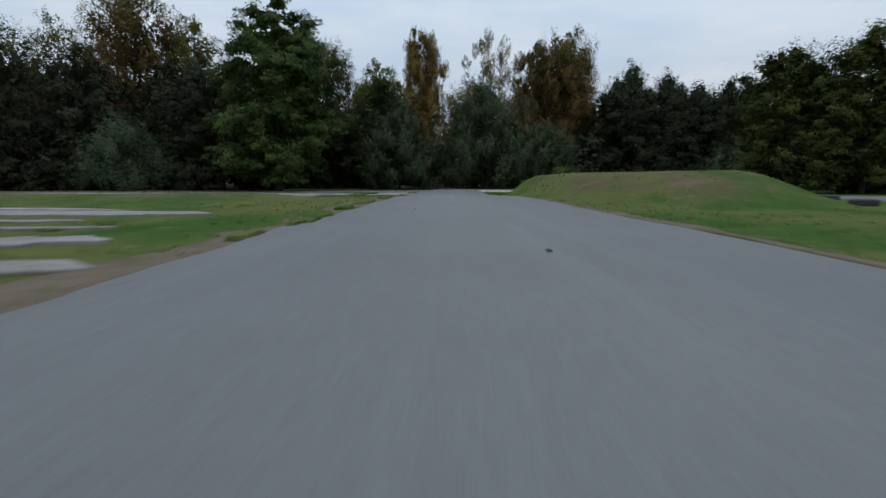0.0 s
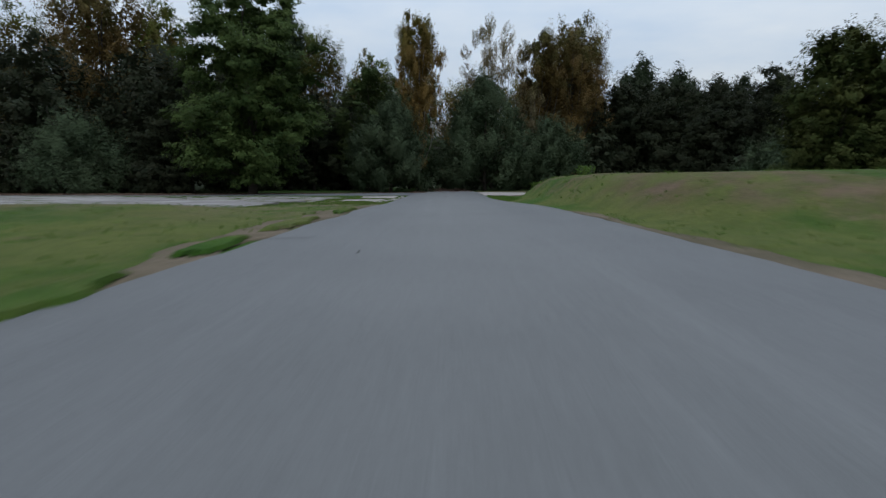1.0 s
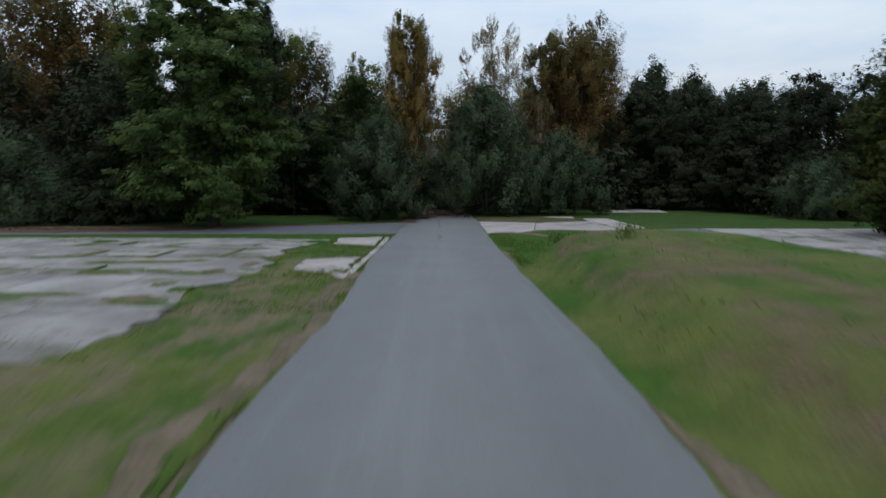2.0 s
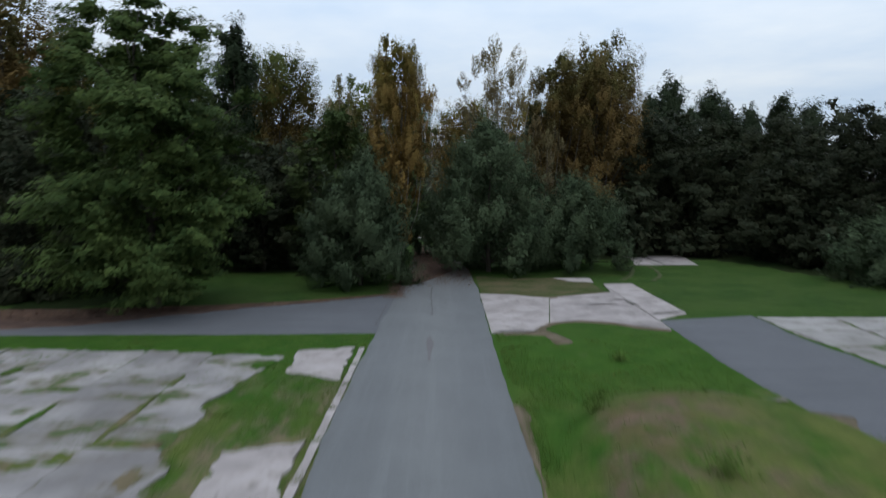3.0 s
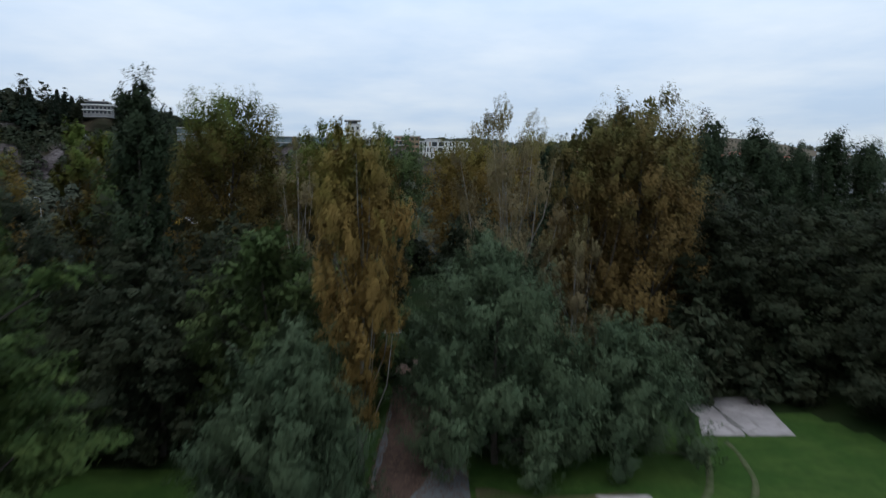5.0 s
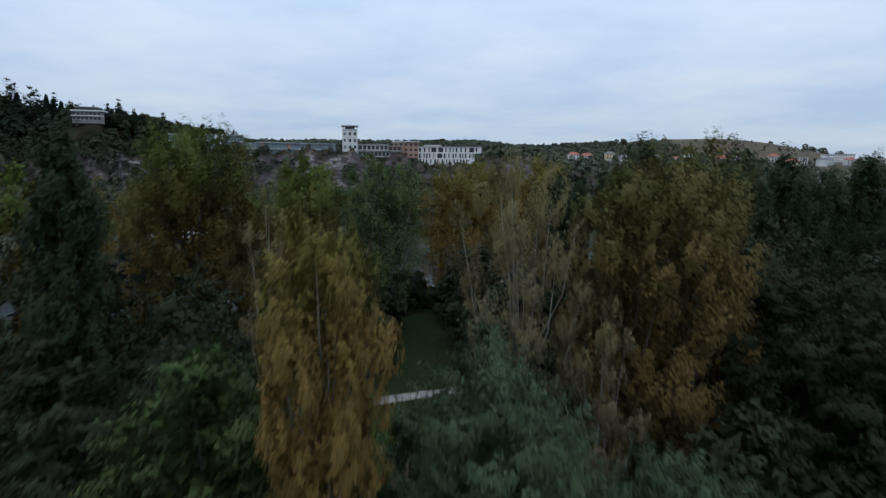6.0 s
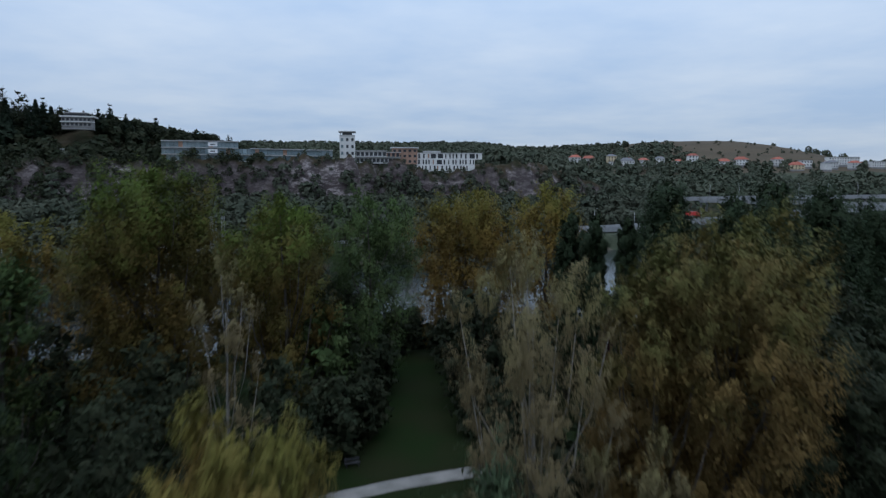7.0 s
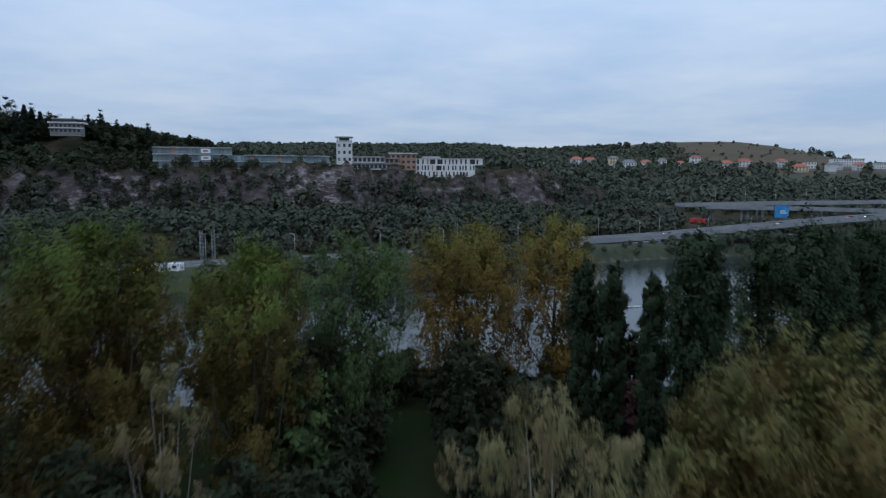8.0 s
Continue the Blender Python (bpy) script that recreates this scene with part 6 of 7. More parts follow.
RAMP = [(60, 378, 3.0), (84, 384, 3.2), (115, 392, 4.4), (160, 402, 7.4), (205, 410, 10.6), (255, 420, 13.0), (330, 436, 14.5), (480, 470, 15.0)]
UPPER = [(176, 528, 13.6), (240, 534, 14.6), (330, 544, 15.4), (480, 560, 16.0)]
MIDDLE = [(190, 512, 13.0), (250, 506, 12.2), (310, 492, 11.4), (345, 470, 12.2)]


def bridges():
    for path, wide, label, feet in ((RAMP, 11, "concrete ramp bridge with pale parapets over the bank", (160, 205, 240, 290, 350)), (UPPER, 13, "concrete motorway bridge on round piers", (196, 236, 285, 330, 390)),
                                    (MIDDLE, 8, "curved concrete slip road bridge", (215, 262, 318))):
        b = thing("bridge", 0, 0, 0, label, "bridge")
        pts = glide(path, 40)
        part("deck", solid_strip(pts, wide, 1.3), MAT_DECK, b)
        part("carriageway", solid_strip([(x, y, z + 0.054) for x, y, z in pts], wide - 1.2, 0.05), MAT_SIDE_ASPHALT, b, "dark asphalt carriageway")
        for side in (-1, 1):
            off = []
            for i, p in enumerate(pts):
                t = Vector(pts[min(i + 1, 39)]) - Vector(pts[max(i - 1, 0)])
                s = Vector((t.y, -t.x, 0)).normalized() * (wide / 2 - 0.2) * side
                off.append((p[0] + s.x, p[1] + s.y, p[2] + 1.15))
            part("parapet", solid_strip(off, 0.35, 1.146), MAT_DECK, b, "pale concrete parapet")
        for fx in feet:
            p = min(pts, key=lambda q: abs(q[0] - fx))
            g = float(ground_height(p[0], p[1]))
            for dx in (-2.2, 2.2):
                bm = bmesh.new()
                tube(bm, [(p[0] + dx, p[1], min(g, -6) if path is RAMP else g - 1), (p[0] + dx, p[1], p[2] - 1.304)], [0.9, 0.8], 10)
                part("pier", bm, MAT_DECK, b, smooth=True)
            part("crossbeam", boxed(p[0] - 3.6, p[0] + 3.6, p[1] - 1, p[1] + 1, p[2] - 2.4, p[2] - 1.31), MAT_DECK, b)


bridges()


def bank_roads():
    def strip(y_off, z_lift, wide, x0, x1, label):
        xs = np.linspace(x0, x1, 40)
        pts = [(float(x), float(far_shore(x)) + y_off, float(ground_height(x, far_shore(x) + y_off)) + z_lift) for x in xs]
        ob = part("road", solid_strip(pts, wide, 0.5), MAT_SIDE_ASPHALT)
        tagged(ob, label, "road", kind="structure")
        return pts

    low = strip(17, 0.15, 9, -420, 70, "riverside road on the far bank")
    strip(27, 0.2, 9, -420, 330, "main road below the cliff")
    rail = thing("guard_rail", 0, 0, 0, "pale guard rail beside the riverside road", "guard rail")
    part("rail", solid_strip([(x, y - 4.8, z + 0.95) for x, y, z in low], 0.15, 0.5), MAT_STEEL, rail)
    for x, y, z in low[::2]:
        part("post", boxed(x - 0.08, x + 0.08, y - 4.7, y - 4.54, z - 0.4, z + 0.6), MAT_STEEL, rail)
    # quay wall with paintings
    quay = thing("quay_wall", 0, 0, 0, "low quay wall covered with faded paintings", "wall")
    pts = glide([(62, 371.5, -0.2), (98, 380, 1.6), (112, 384, 2.6)], 9)
    for i, (p, q) in enumerate(zip(pts, pts[1:])):
        w = part("wall_panel", solid_strip([p, q], 0.8, 4.5), (MAT_GREEN_PAINT if i == 1 else MAT_GRAFFITI) if i % 4 else MAT_DARK_STEEL, quay)
    part("coping", solid_strip([(x, y, z + 0.3) for x, y, z in pts], 1.2, 0.296), MAT_DECK, quay)
    # lamp posts
    lamp = thing("street_lamp", -124, 339, 1.6, "tall grey street lamp with a single arm", "street lamp", "street lamps on the far bank")
    bm = bmesh.new()
    tube(bm, [(0, 0, -0.5), (0, 0, 9.6)], [0.14, 0.08], 8)
    part("pole", bm, MAT_STEEL, lamp, smooth=True)
    bm = bmesh.new()
    tube(bm, [(0, 0, 9.4), (0.5, 0, 10.1), (1.6, 0, 10.3)], [0.07, 0.06, 0.05], 6)
    part("arm", bm, MAT_STEEL, lamp, smooth=True)
    part("lamp_head", boxed(1.4, 2.2, -0.16, 0.16, 10.24, 10.42), MAT_STEEL, lamp)
    for x, off, tall in ((-84, 20, 1.1), (-54, 20, 1.0), (-22, 20, 1.0), (4, 20, 1.0), (66, 21, 1.0), (84, 33, 1.1), (104, 21, 1.0), (120, 33, 1.1), (138, 20, 1.0), (150, 33, 1.0), (-150, 20, 1.0), (-180, 20, 1.0), (40, 33, 1.0), (20, 33, 1.0), (178, 34, 1.0)):
        y = float(far_shore(x)) + off
        m = copy_thing(lamp, pose(x, y, float(ground_height(x, y)) + 0.1, 0, 0, 40 if off > 25 else 180))
        m.scale = (1, 1, tall)
    for x in (205, 228, 252, 276, 300, 325, 350, 376):
        p = min(glide(UPPER, 60), key=lambda q: abs(q[0] - x))
        copy_thing(lamp, pose(x, p[1] + 3, p[2], 0, 0, 90))
    # lattice masts beside the railway
    for x in (-90, -86, 10, 26):
        y = float(far_shore(x)) + 34
        mast = thing("lattice_mast", x, y, float(ground_height(x, y)) - 0.2, "grey steel lattice mast below the cliff", "mast", "masts along the railway")
        for dx in (-0.5, 0.5):
            for dy in (-0.5, 0.5):
                part("leg", boxed(dx - 0.06, dx + 0.06, dy - 0.06, dy + 0.06, 0, 12), MAT_STEEL, mast)
        for k in range(8):
            part("brace", boxed(-0.55, 0.55, -0.6, -0.48, 0.8 + 1.45 * k, 0.95 + 1.45 * k), MAT_STEEL, mast)
    # billboard
    board = thing("billboard", 218, 468, 3.0, "blue poster billboard on steel legs", "billboard")
    part("poster", boxed(-4.4, 4.4, -0.2, 0.2, 5.4, 13.0), MAT_BLUE, board)
    part("frame", boxed(-4.7, 4.7, 0.204, 0.5, 5.1, 13.3), MAT_DARK_STEEL, board)
    part("bar", boxed(-1.0, 3.2, -0.26, -0.204, 8.0, 8.6), MAT_WHITE_PAINT, board)
    part("bar", boxed(-1.0, 2.2, -0.26, -0.204, 9.3, 9.9), MAT_WHITE_PAINT, board)
    for dx in (-3.2, 3.2):
        part("leg", boxed(dx - 0.2, dx + 0.2, 0.5, 0.9, -2, 13), MAT_DARK_STEEL, board)
    # containers on the bank
    for x, w, mat, word in ((-100.5, 5.2, MAT_YELLOW_PAINT, "yellow"), (-94.6, 5.6, MAT_WHITE_PAINT, "white"), (-88.6, 4.8, MAT_WHITE_PAINT, "white")):
        y = float(far_shore(x)) + 6.6
        c = thing("site_container", x, y, float(ground_height(x, y)) - 0.1, f"{word} site container beside the riverside road", "container", "containers on the bank")
        part("body", boxed(-w / 2, w / 2, -1.2, 1.2, 0, 2.7), mat, c)
        part("window", boxed(-0.8, 0.8, -1.26, -1.204, 1.0, 2.0), MAT_GLASS, c)
        for dx in (-w / 2 + 0.08, w / 2 - 0.08):
            part("corner_post", boxed(dx - 0.1, dx + 0.1, -1.3, -1.204, 0, 2.7), MAT_STEEL, c)


bank_roads()


def cars():
    car = thing("car", 96, 395, 2.0, "small car with its lights on", "car", "cars on the far roads")
    bm = boxed(-2.1, 2.1, -0.85, 0.85, 0.28, 0.85)
    bmesh.ops.bevel(bm, geom=bm.edges[:], offset=0.12, segments=2, affect="EDGES")
    part("body", bm, MAT_CAR, car, smooth=True)
    bm = bmesh.new()
    lo = [bm.verts.new(p) for p in ((-1.5, -0.78, 0.84), (1.2, -0.78, 0.84), (1.2, 0.78, 0.84), (-1.5, 0.78, 0.84))]
    hi = [bm.verts.new(p) for p in ((-1.1, -0.62, 1.42), (0.5, -0.62, 1.42), (0.5, 0.62, 1.42), (-1.1, 0.62, 1.42))]
    for k in range(4):
        bm.faces.new((lo[k], lo[(k + 1) % 4], hi[(k + 1) % 4], hi[k]))
    bm.faces.new(hi)
    part("cabin", bm, MAT_GLASS, car)
    for dx in (-1.3, 1.3):
        for dy in (-0.8, 0.8):
            bm = bmesh.new()
            tube(bm, [(dx, dy - 0.1, 0.31), (dx, dy + 0.1, 0.31)], [0.31, 0.31], 12)
            part("wheel", bm, MAT_RUBBER, car)
    for dy in (-0.6, 0.6):
        part("headlight", boxed(2.06, 2.14, dy - 0.16, dy + 0.16, 0.55, 0.75), MAT_HEADLIGHT, car)
        part("tail_light", boxed(-2.14, -2.06, dy - 0.16, dy + 0.16, 0.6, 0.78), MAT_TAILLIGHT, car)
    ramp, upper = glide(RAMP, 80), glide(UPPER, 80)
    for path, at, turn in ((ramp, 120, 195), (ramp, 183, 200), (ramp, 226, 20), (ramp, 236, 200), (ramp, 262, 200), (ramp, 274, 250), (ramp, 281, 250), (ramp, 288, 250), (ramp, 296, 20), (upper, 228, 250), (upper, 312, 250), (upper, 322, 250)):
        i = min(range(80), key=lambda k: abs(path[k][0] - at))
        copy_thing(car, pose(path[i][0], path[i][1] - 2.0, path[i][2] + 0.01, 0, 0, turn))
    for x, off, turn in ((66, 27, 192), (-60, 13, 192), (20, 27, 12), (108, 27, 192)):
        y = float(far_shore(x)) + off
        copy_thing(car, pose(x, y, float(ground_height(x, y)) + 0.2, 0, 0, turn))
    lorry = thing("lorry", 180, 506, float(ground_height(180, 506)) + 0.1, "red lorry trailer parked under the bridge", "lorry")
    part("trailer", boxed(-4, 4, -1.2, 1.2, 1.1, 3.8), MAT_RED_PAINT, lorry)
    part("cab", boxed(4.2, 6.2, -1.2, 1.2, 0.5, 3.2), MAT_RED_PAINT, lorry)
    for dx in (-3, -1.8, 4.8):
        for dy in (-1.1, 1.1):
            bm = bmesh.new()
            tube(bm, [(dx, dy - 0.15, 0.5), (dx, dy + 0.15, 0.5)], [0.5, 0.5], 12)
            part("wheel", bm, MAT_RUBBER, lorry)
    van = thing("van", 90.5, float(far_shore(90.5)) + 27, float(ground_height(90.5, far_shore(90.5) + 27)) + 0.2, "white and red van with its lights on", "van")
    bm = boxed(-2.6, 2.2, -1, 1, 0.4, 2.5)
    bmesh.ops.bevel(bm, geom=bm.edges[:], offset=0.15, segments=2, affect="EDGES")
    part("body", bm, MAT_WHITE_PAINT, van)
    part("stripe", boxed(-2.5, 2.1, -1.03, -1.004, 0.9, 1.5), MAT_RED_PAINT, van)
    part("windscreen", boxed(1.0, 2.0, -1.03, -1.004, 1.6, 2.2), MAT_GLASS, van)
    for dx in (-1.8, 1.5):
        for dy in (-0.95, 0.95):
            bm = bmesh.new()
            tube(bm, [(dx, dy - 0.12, 0.36), (dx, dy + 0.12, 0.36)], [0.36, 0.36], 12)
            part("wheel", bm, MAT_RUBBER, van)
    for dy in (-0.7, 0.7):
        part("headlight", boxed(2.2, 2.26, dy - 0.16, dy + 0.16, 0.7, 0.95), MAT_HEADLIGHT, van)


cars()


def boat():
    b = thing("rowing_boat", 60.5, 263, WATER, "slim white rowing boat on the river", "boat", turn=12)
    bm = bmesh.new()
    rings = []
    for t in np.linspace(-1, 1, 13):
        w = 0.32 * (1 - t * t) + 0.01
        rings.append([bm.verts.new((3.6 * t, w * c, z)) for c, z in ((-1, 0.25), (-0.7, -0.05), (0.7, -0.05), (1, 0.25))])
    for p, q in zip(rings, rings[1:]):
        for k in range(4):
            bm.faces.new((p[k], q[k], q[(k + 1) % 4], p[(k + 1) % 4]))
    bm.faces.new(rings[0])
    bm.faces.new(rings[-1][::-1])
    bmesh.ops.recalc_face_normals(bm, faces=bm.faces)
    part("hull", bm, MAT_WHITE_PAINT, b)
    for s in (-1, 1):
        bm = bmesh.new()
        tube(bm, [(0.2, 0.2 * s, 0.4), (-0.6, 2.6 * s, 0.12)], [0.03, 0.03], 5)
        part("oar", bm, MAT_WHITE_PAINT, b)
    part("seat", boxed(-0.3, 0.3, -0.2, 0.2, 0.254, 0.42), MAT_DARK_STEEL, b)


boat()


# ---- small things near the road ----
def tyre(x, y, z, turn, size, label):
    t = thing("tyre", x, y, z, label, "tyre", "old tyres at the lane")
    bm = bmesh.new()
    prof = [(0.60, 0.04), (0.80, 0.0), (0.96, 0.05), (1.0, 0.14), (1.0, 0.40), (0.96, 0.49), (0.80, 0.54), (0.60, 0.50)]
    ring = []
    for k in range(28):
        a = math.tau * k / 28
        tread = 1.0 if k % 2 else 0.975
        ring.append([bm.verts.new((size * r * (tread if r > 0.9 else 1) * math.cos(a), size * r * (tread if r > 0.9 else 1) * math.sin(a), size * h)) for r, h in prof])
    for k in range(28):
        p, q = ring[k], ring[(k + 1) % 28]
        for i in range(len(prof)):
            bm.faces.new((p[i], q[i], q[(i + 1) % len(prof)], p[(i + 1) % len(prof)]))
    bmesh.ops.recalc_face_normals(bm, faces=bm.faces)
    part("carcass", bm, MAT_RUBBER, t)
    t.rotation_euler = (0, 0, turn)


tyre(13.5, 19.6, float(ground_height(13.5, 19.6)) - 0.02, 0.3, 0.44, "worn black lorry tyre lying flat on the grass")
tyre(13.9, 22.2, float(ground_height(13.9, 22.2)) - 0.10, 1.1, 0.43, "black lorry tyre half sunk in the grass")


def litter():
    rng = random.Random(12)
    for x, y, s in ((1.2, 6.85, 0.05), (-0.75, 16.6, 0.025)):
        bm = bmesh.new()
        bmesh.ops.create_icosphere(bm, subdivisions=2, radius=s * 0.75)
        for v in bm.verts:
            v.co *= rng.uniform(0.7, 1.25)
            v.co.z *= 0.6
        ob = part("stone", bm, MAT_DARK_STONE)
        ob.location = (x, y, 0.035 + float(road_rise(y)) + s * 0.32)
        tagged(ob, "small dark clod lying on the asphalt", "stone", "clods on the road")
    # fallen leaves
    gen = np.random.default_rng(8)
    spots = []
    n = 9000
    x = gen.uniform(-46, -3, n)
    far = np.interp(x, [-46, -26, -15.8, -9.2, -3], [71.8, 72.3, 73.6, 75.4, 78.2])
    depth = np.interp(x, [-46, -24, -16, -3], [4.2, 3.6, 1.8, 0.5])
    spots.append(np.stack([x, far - depth * gen.random(n) ** 1.5 + 0.4], -1))
    n = 6500
    y = 82 + 30 * gen.random(n) ** 0.8
    half = np.interp(y, [82, 92, 112], [3.4, 3.2, 2.2])
    x = np.interp(y, [82, 92, 105, 112], [1.0, 0.9, 0.5, 0.2]) + half * gen.uniform(-1, 1, n)
    keep = gen.random(n) < np.clip((y - 80) / 9 + np.maximum(0, -x - 0.8) * 0.5, 0.05, 1)
    spots.append(np.stack([x, y], -1)[keep])
    n = 900
    y = gen.uniform(77, 86, n)
    spots.append(np.stack([-2.5 + gen.normal(0, 0.45, n), y], -1))
    P = np.concatenate(spots)
    P = np.concatenate([P, np.full((len(P), 1), 0.052)], 1)
    k = len(P)
    A = gen.normal(size=(k, 3)) * np.array([1, 1, 0.1])
    V, F = leaf_mesh(P, A, np.array([0, 0, 1.0]) + gen.normal(size=(k, 3)) * 0.22, 0.19, 0.14, gen)
    ob = arrays("fallen_leaves", V, F, MAT_FALLEN)
    tagged(ob, "brown fallen leaves on the asphalt under the trees", "leaves", kind="stuff")


MAT_DARK_STONE = plain("dark_clod", (0.03, 0.028, 0.026), (0.06, 0.055, 0.05), 8.0, 40.0, 0.95, world_space=False)
MAT_FALLEN = leafy("fallen_leaf", (0.095, 0.056, 0.040), (0.135, 0.084, 0.056), (0.075, 0.047, 0.036), 0.6, 0.8, 0.1)
MAT_BLADES = leafy("grass_blades", (0.058, 0.122, 0.014), (0.086, 0.130, 0.024), (0.125, 0.122, 0.048), 0.25, 0.8, 0.3)
litter()


def inside_road(x, y):
    left = np.interp(y, [p[1] for p in ROAD_LEFT], [p[0] for p in ROAD_LEFT])
    right = np.interp(y, [p[1] for p in ROAD_RIGHT], [p[0] for p in ROAD_RIGHT])
    lane_l = np.interp(y, [0, 20, 30, 40, 50, 58, 67], [18, 17.5, 17.2, 16.6, 16.2, 15.8, 16.0])
    return ((x > left - 0.05) & (x < right + 0.05)) | ((x > lane_l - 0.1) & (y < 68)) | ((y > 65.6) & (y < 77.8) & (x < -2)) | ((y > 66) & (y < 79.5) & (x > 4) & (x < 19))


def grass():
    gen = np.random.default_rng(5)
    n = 52000
    y = 3 + 65 * gen.random(n) ** 1.25
    left = gen.random(n) < 0.45
    edge_l = np.interp(y, [p[1] for p in ROAD_LEFT], [p[0] for p in ROAD_LEFT])
    edge_r = np.interp(y, [p[1] for p in ROAD_RIGHT], [p[0] for p in ROAD_RIGHT])
    away = 15 * gen.random(n) ** 1.7
    x = np.where(left, edge_l - 0.1 - away, edge_r + 0.3 + away)
    keep = ~inside_road(x, y) & (fractal(x / 2.2, y / 2.2, 91) > 0.40) & ~((x < 0) & (x > -3.15 + 0.4 * fractal(x, y, 55)) & (y < 26)) & ~((x < 0) & (((y > 4.7) & (y < 6.3)) | ((y > 7.1) & (y < 8.8) & (x < -4)) | ((y > 9.5) & (y < 10.6) & (x < -5.2))) & (gen.random(n) < 0.85)) & ~((ground_height(x, y) > 0.45) & (gen.random(n) < 0.93)) & ~((x < -5.2) & (y > 13.2) & (y < 17.6) & (x > -16))
    x, y = x[keep], y[keep]
    # tufts in the joints and holes of the concrete field
    fx, fy = gen.uniform(-30, -6.4, 26000), gen.uniform(31, 64, 26000)
    grown = (fractal(fx / 4.0, fy / 1.7, 93) > 0.72) | ((fractal(fx / 2.0, fy / 2.0, 95) > 0.55) & (np.abs(fx - np.interp(fy, [31, 36, 40, 42, 47, 51, 55, 63], [-7.2, -6.9, -8.2, -7.0, -7.2, -8.3, -8.4, -6.9])) < 0.7))
    x, y = np.concatenate([x, fx[grown]]), np.concatenate([y, fy[grown]])
    z = ground_height(x, y)
    m = len(x)
    P = np.repeat(np.stack([x, y, z], -1), 3, axis=0) + gen.normal(size=(3 * m, 3)) * np.array([0.07, 0.07, 0.0])
    tall = np.repeat(0.035 + 0.08 * fractal(x / 4, y / 4, 17) ** 2 + 0.03 * gen.random(m), 3)[:, None]
    lean = gen.normal(size=(3 * m, 3)) * 0.5 * np.array([1, 1, 0])
    side = gen.normal(size=(3 * m, 3)) * np.array([1, 1, 0])
    side /= np.linalg.norm(side, axis=1)[:, None]
    tip = P + (np.array([0, 0, 1.0]) + lean) * tall
    P[:, 2] -= 0.02
    V = np.stack([P - side * 0.022, P + side * 0.022, tip], 1).reshape(-1, 3)
    ob = arrays("grass", V, np.arange(len(V)).reshape(-1, 3), MAT_BLADES)
    tagged(ob, "short rough grass along the road", "grass", kind="stuff")


grass()


def weeds():
    for i, (x, y, h, r) in enumerate([(6.9, 51.5, 0.55, 0.5), (10.4, 60.4, 0.5, 0.45), (8.6, 44.8, 0.6, 0.5), (7.6, 53.5, 0.4, 0.35)]):
        rng = np.random.default_rng(300 + i)
        t = thing("weed", x, y, float(ground_height(x, y)), "leafy green weed in the grass", "weed", "weeds on the lawn")
        n = 260
        P = rng.normal(size=(n, 3)) * np.array([r * 0.5, r * 0.5, 0]) + np.array([0, 0, 1]) * h * rng.random((n, 1))
        V, F = leaf_mesh(P, rng.normal(size=(n, 3)) + np.array([0, 0, 0.8]), rng.normal(size=(n, 3)) + np.array([0, 0, 1.0]), 0.16, 0.06, rng)
        tagged(arrays("leaf_tuft", V, F, MAT_BLADES, t), kind="stuff")


weeds()


def bench():
    b = thing("bench", -6.0, 131.5, 0, "dark park bench on the lawn by the path", "bench", turn=20)
    for k in range(3):
        part("slat", boxed(-0.8, 0.8, -0.25 + 0.16 * k, -0.12 + 0.16 * k, 0.42, 0.46), MAT_DARK_STEEL, b)
    for k in range(2):
        part("back_slat", boxed(-0.8, 0.8, 0.27, 0.31, 0.56 + 0.16 * k, 0.68 + 0.16 * k), MAT_DARK_STEEL, b)
    for dx in (-0.65, 0.6):
        part("leg", boxed(dx, dx + 0.06, -0.25, -0.18, -0.05, 0.42), MAT_DARK_STEEL, b)
        part("leg", boxed(dx, dx + 0.06, 0.31, 0.36, -0.05, 0.86), MAT_DARK_STEEL, b)


bench()


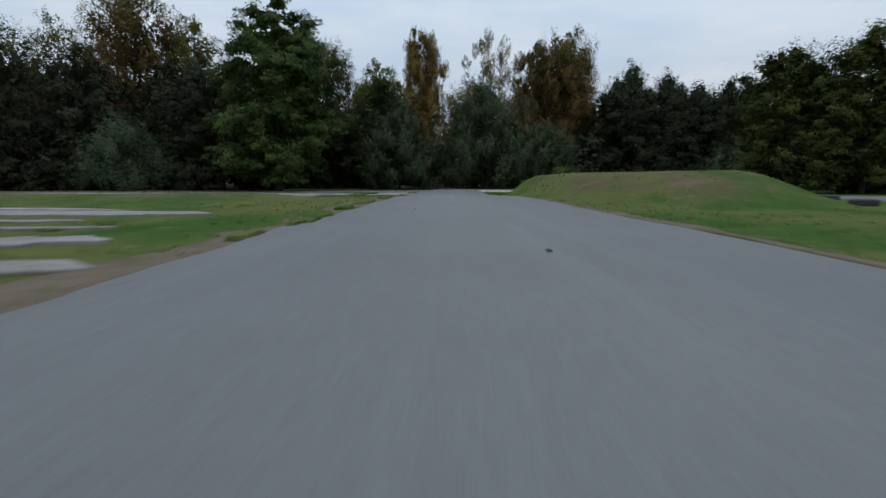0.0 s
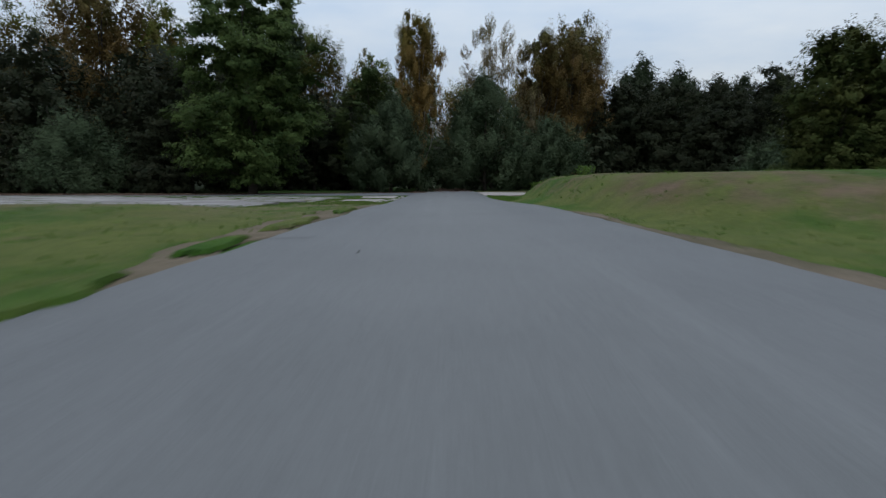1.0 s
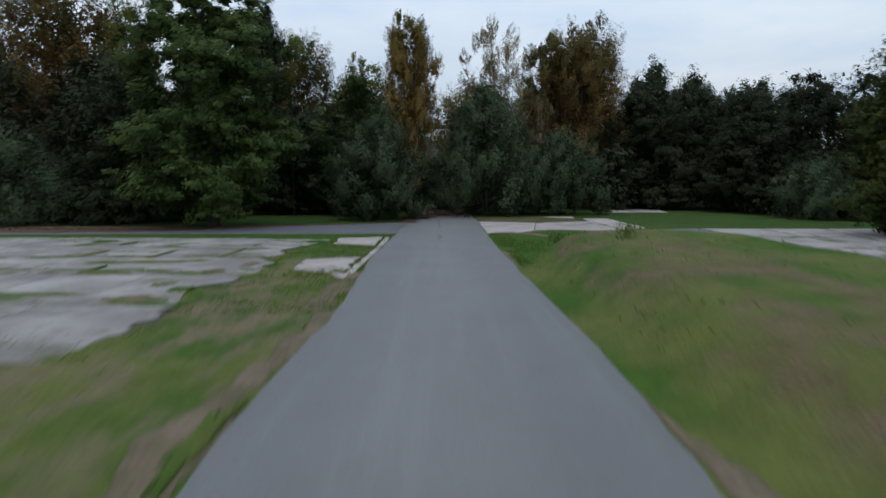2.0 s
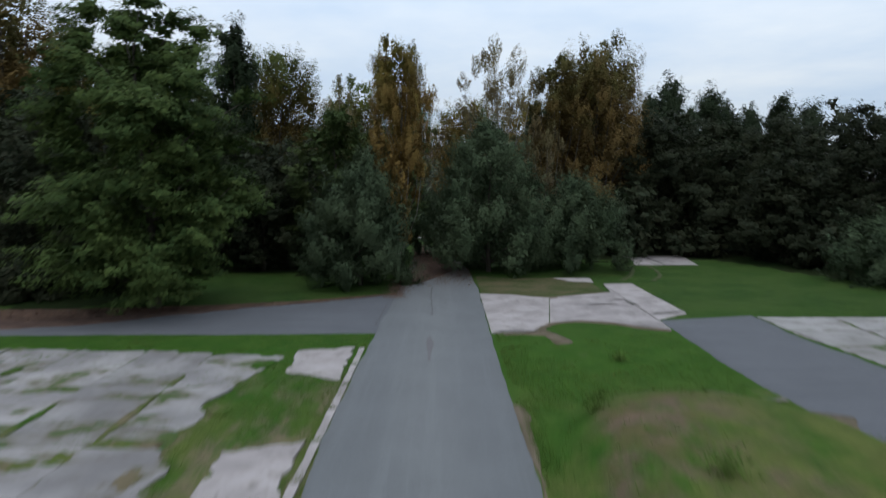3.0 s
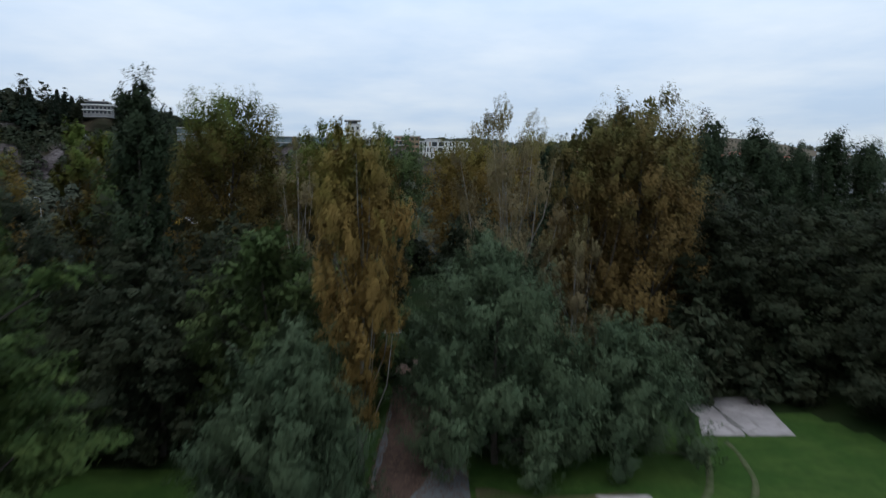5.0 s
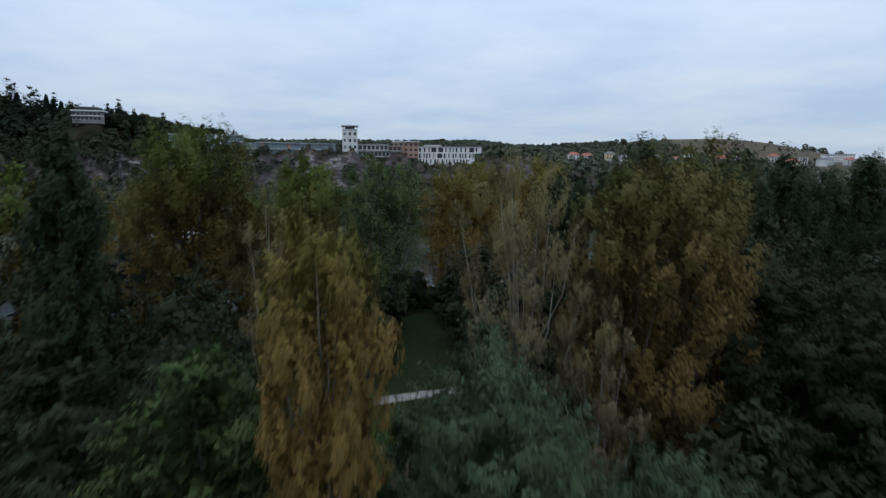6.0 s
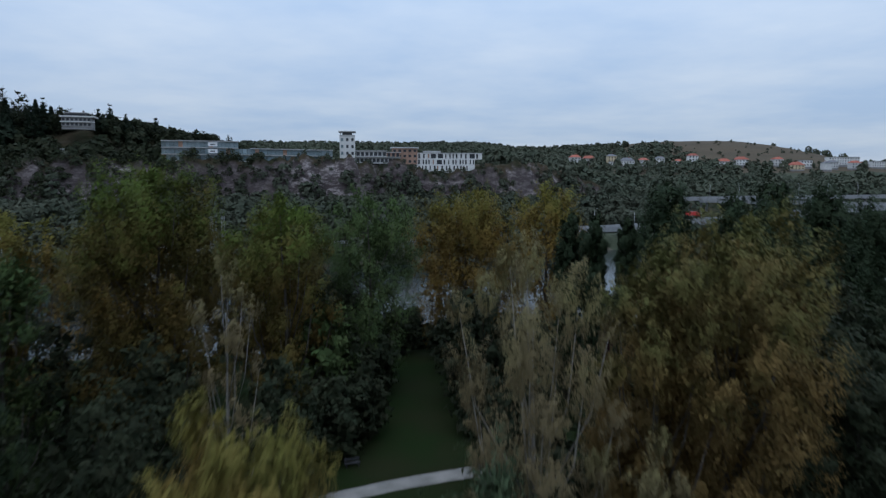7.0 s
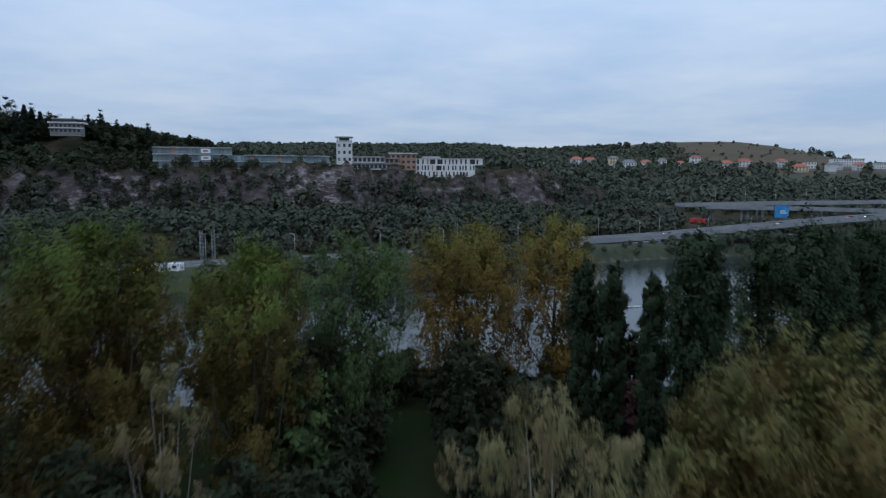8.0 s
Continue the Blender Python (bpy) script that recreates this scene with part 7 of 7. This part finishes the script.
def cracks():
    """Tarred cracks and stains in the asphalt: thin strips a few millimetres proud."""
    rng = random.Random(21)

    def crack(pts, width):
        bm = bmesh.new()
        rows = []
        p = resample(pts, 0.25)
        for i, (x, y) in enumerate(p):
            t = p[min(i + 1, len(p) - 1)] - p[max(i - 1, 0)]
            s = np.array([t[1], -t[0]]) / max(1e-6, np.linalg.norm(t))
            c = np.array([x, y]) + s * rng.uniform(-0.07, 0.07)
            w = width * rng.uniform(0.4, 1.3) * (0.3 if i in (0, len(p) - 1) else 1)
            rows.append([bm.verts.new((*(c + s * w * q), 0.040 + float(road_rise(c[1])))) for q in (-0.5, 0.5)])
        for a, b in zip(rows, rows[1:]):
            bm.faces.new((a[0], a[1], b[1], b[0]))
        bmesh.ops.recalc_face_normals(bm, faces=bm.faces)
        return bm

    lines = [([(0.6, 70.6), (0.55, 74), (0.4, 77), (0.45, 82)], 0.09), ([(-2.6, 72.2), (-1.0, 72.6)], 0.06), ([(-3.0, 67.6), (-2.9, 71), (-2.8, 74.9)], 0.07), ([(-2.5, 18.2), (-1.9, 18.4), (-1.5, 18.3)], 0.04),
             ([(4.4, 68), (4.5, 72), (4.45, 77)], 0.12)]
    for pts, w in lines:
        ob = part("asphalt_crack", crack(pts, w), MAT_TAR)
        tagged(ob, "dark crack in the asphalt", "crack", kind="structure")
    bm = bmesh.new()
    ring = [bm.verts.new((0.6 + 0.17 * math.cos(a) * (1 + 0.45 * math.sin(3 * a)), 62.6 + 2.7 * math.sin(a) * (1 + 0.2 * math.cos(2 * a + 1)), 0.0395)) for a in np.linspace(0, math.tau, 29)[:-1]]
    bm.faces.new(ring)
    tagged(part("oil_stain", bm, MAT_STAIN), "dark oil stain on the asphalt", "stain", kind="structure")


MAT_TAR = plain("tarred_crack", (0.035, 0.034, 0.034), (0.055, 0.053, 0.052), 2.0, 20.0, 0.8)
MAT_STAIN = asphalt("stained_asphalt", (0.082, 0.076, 0.077), (1.1, 0.2, 1.0))
cracks()

paving()
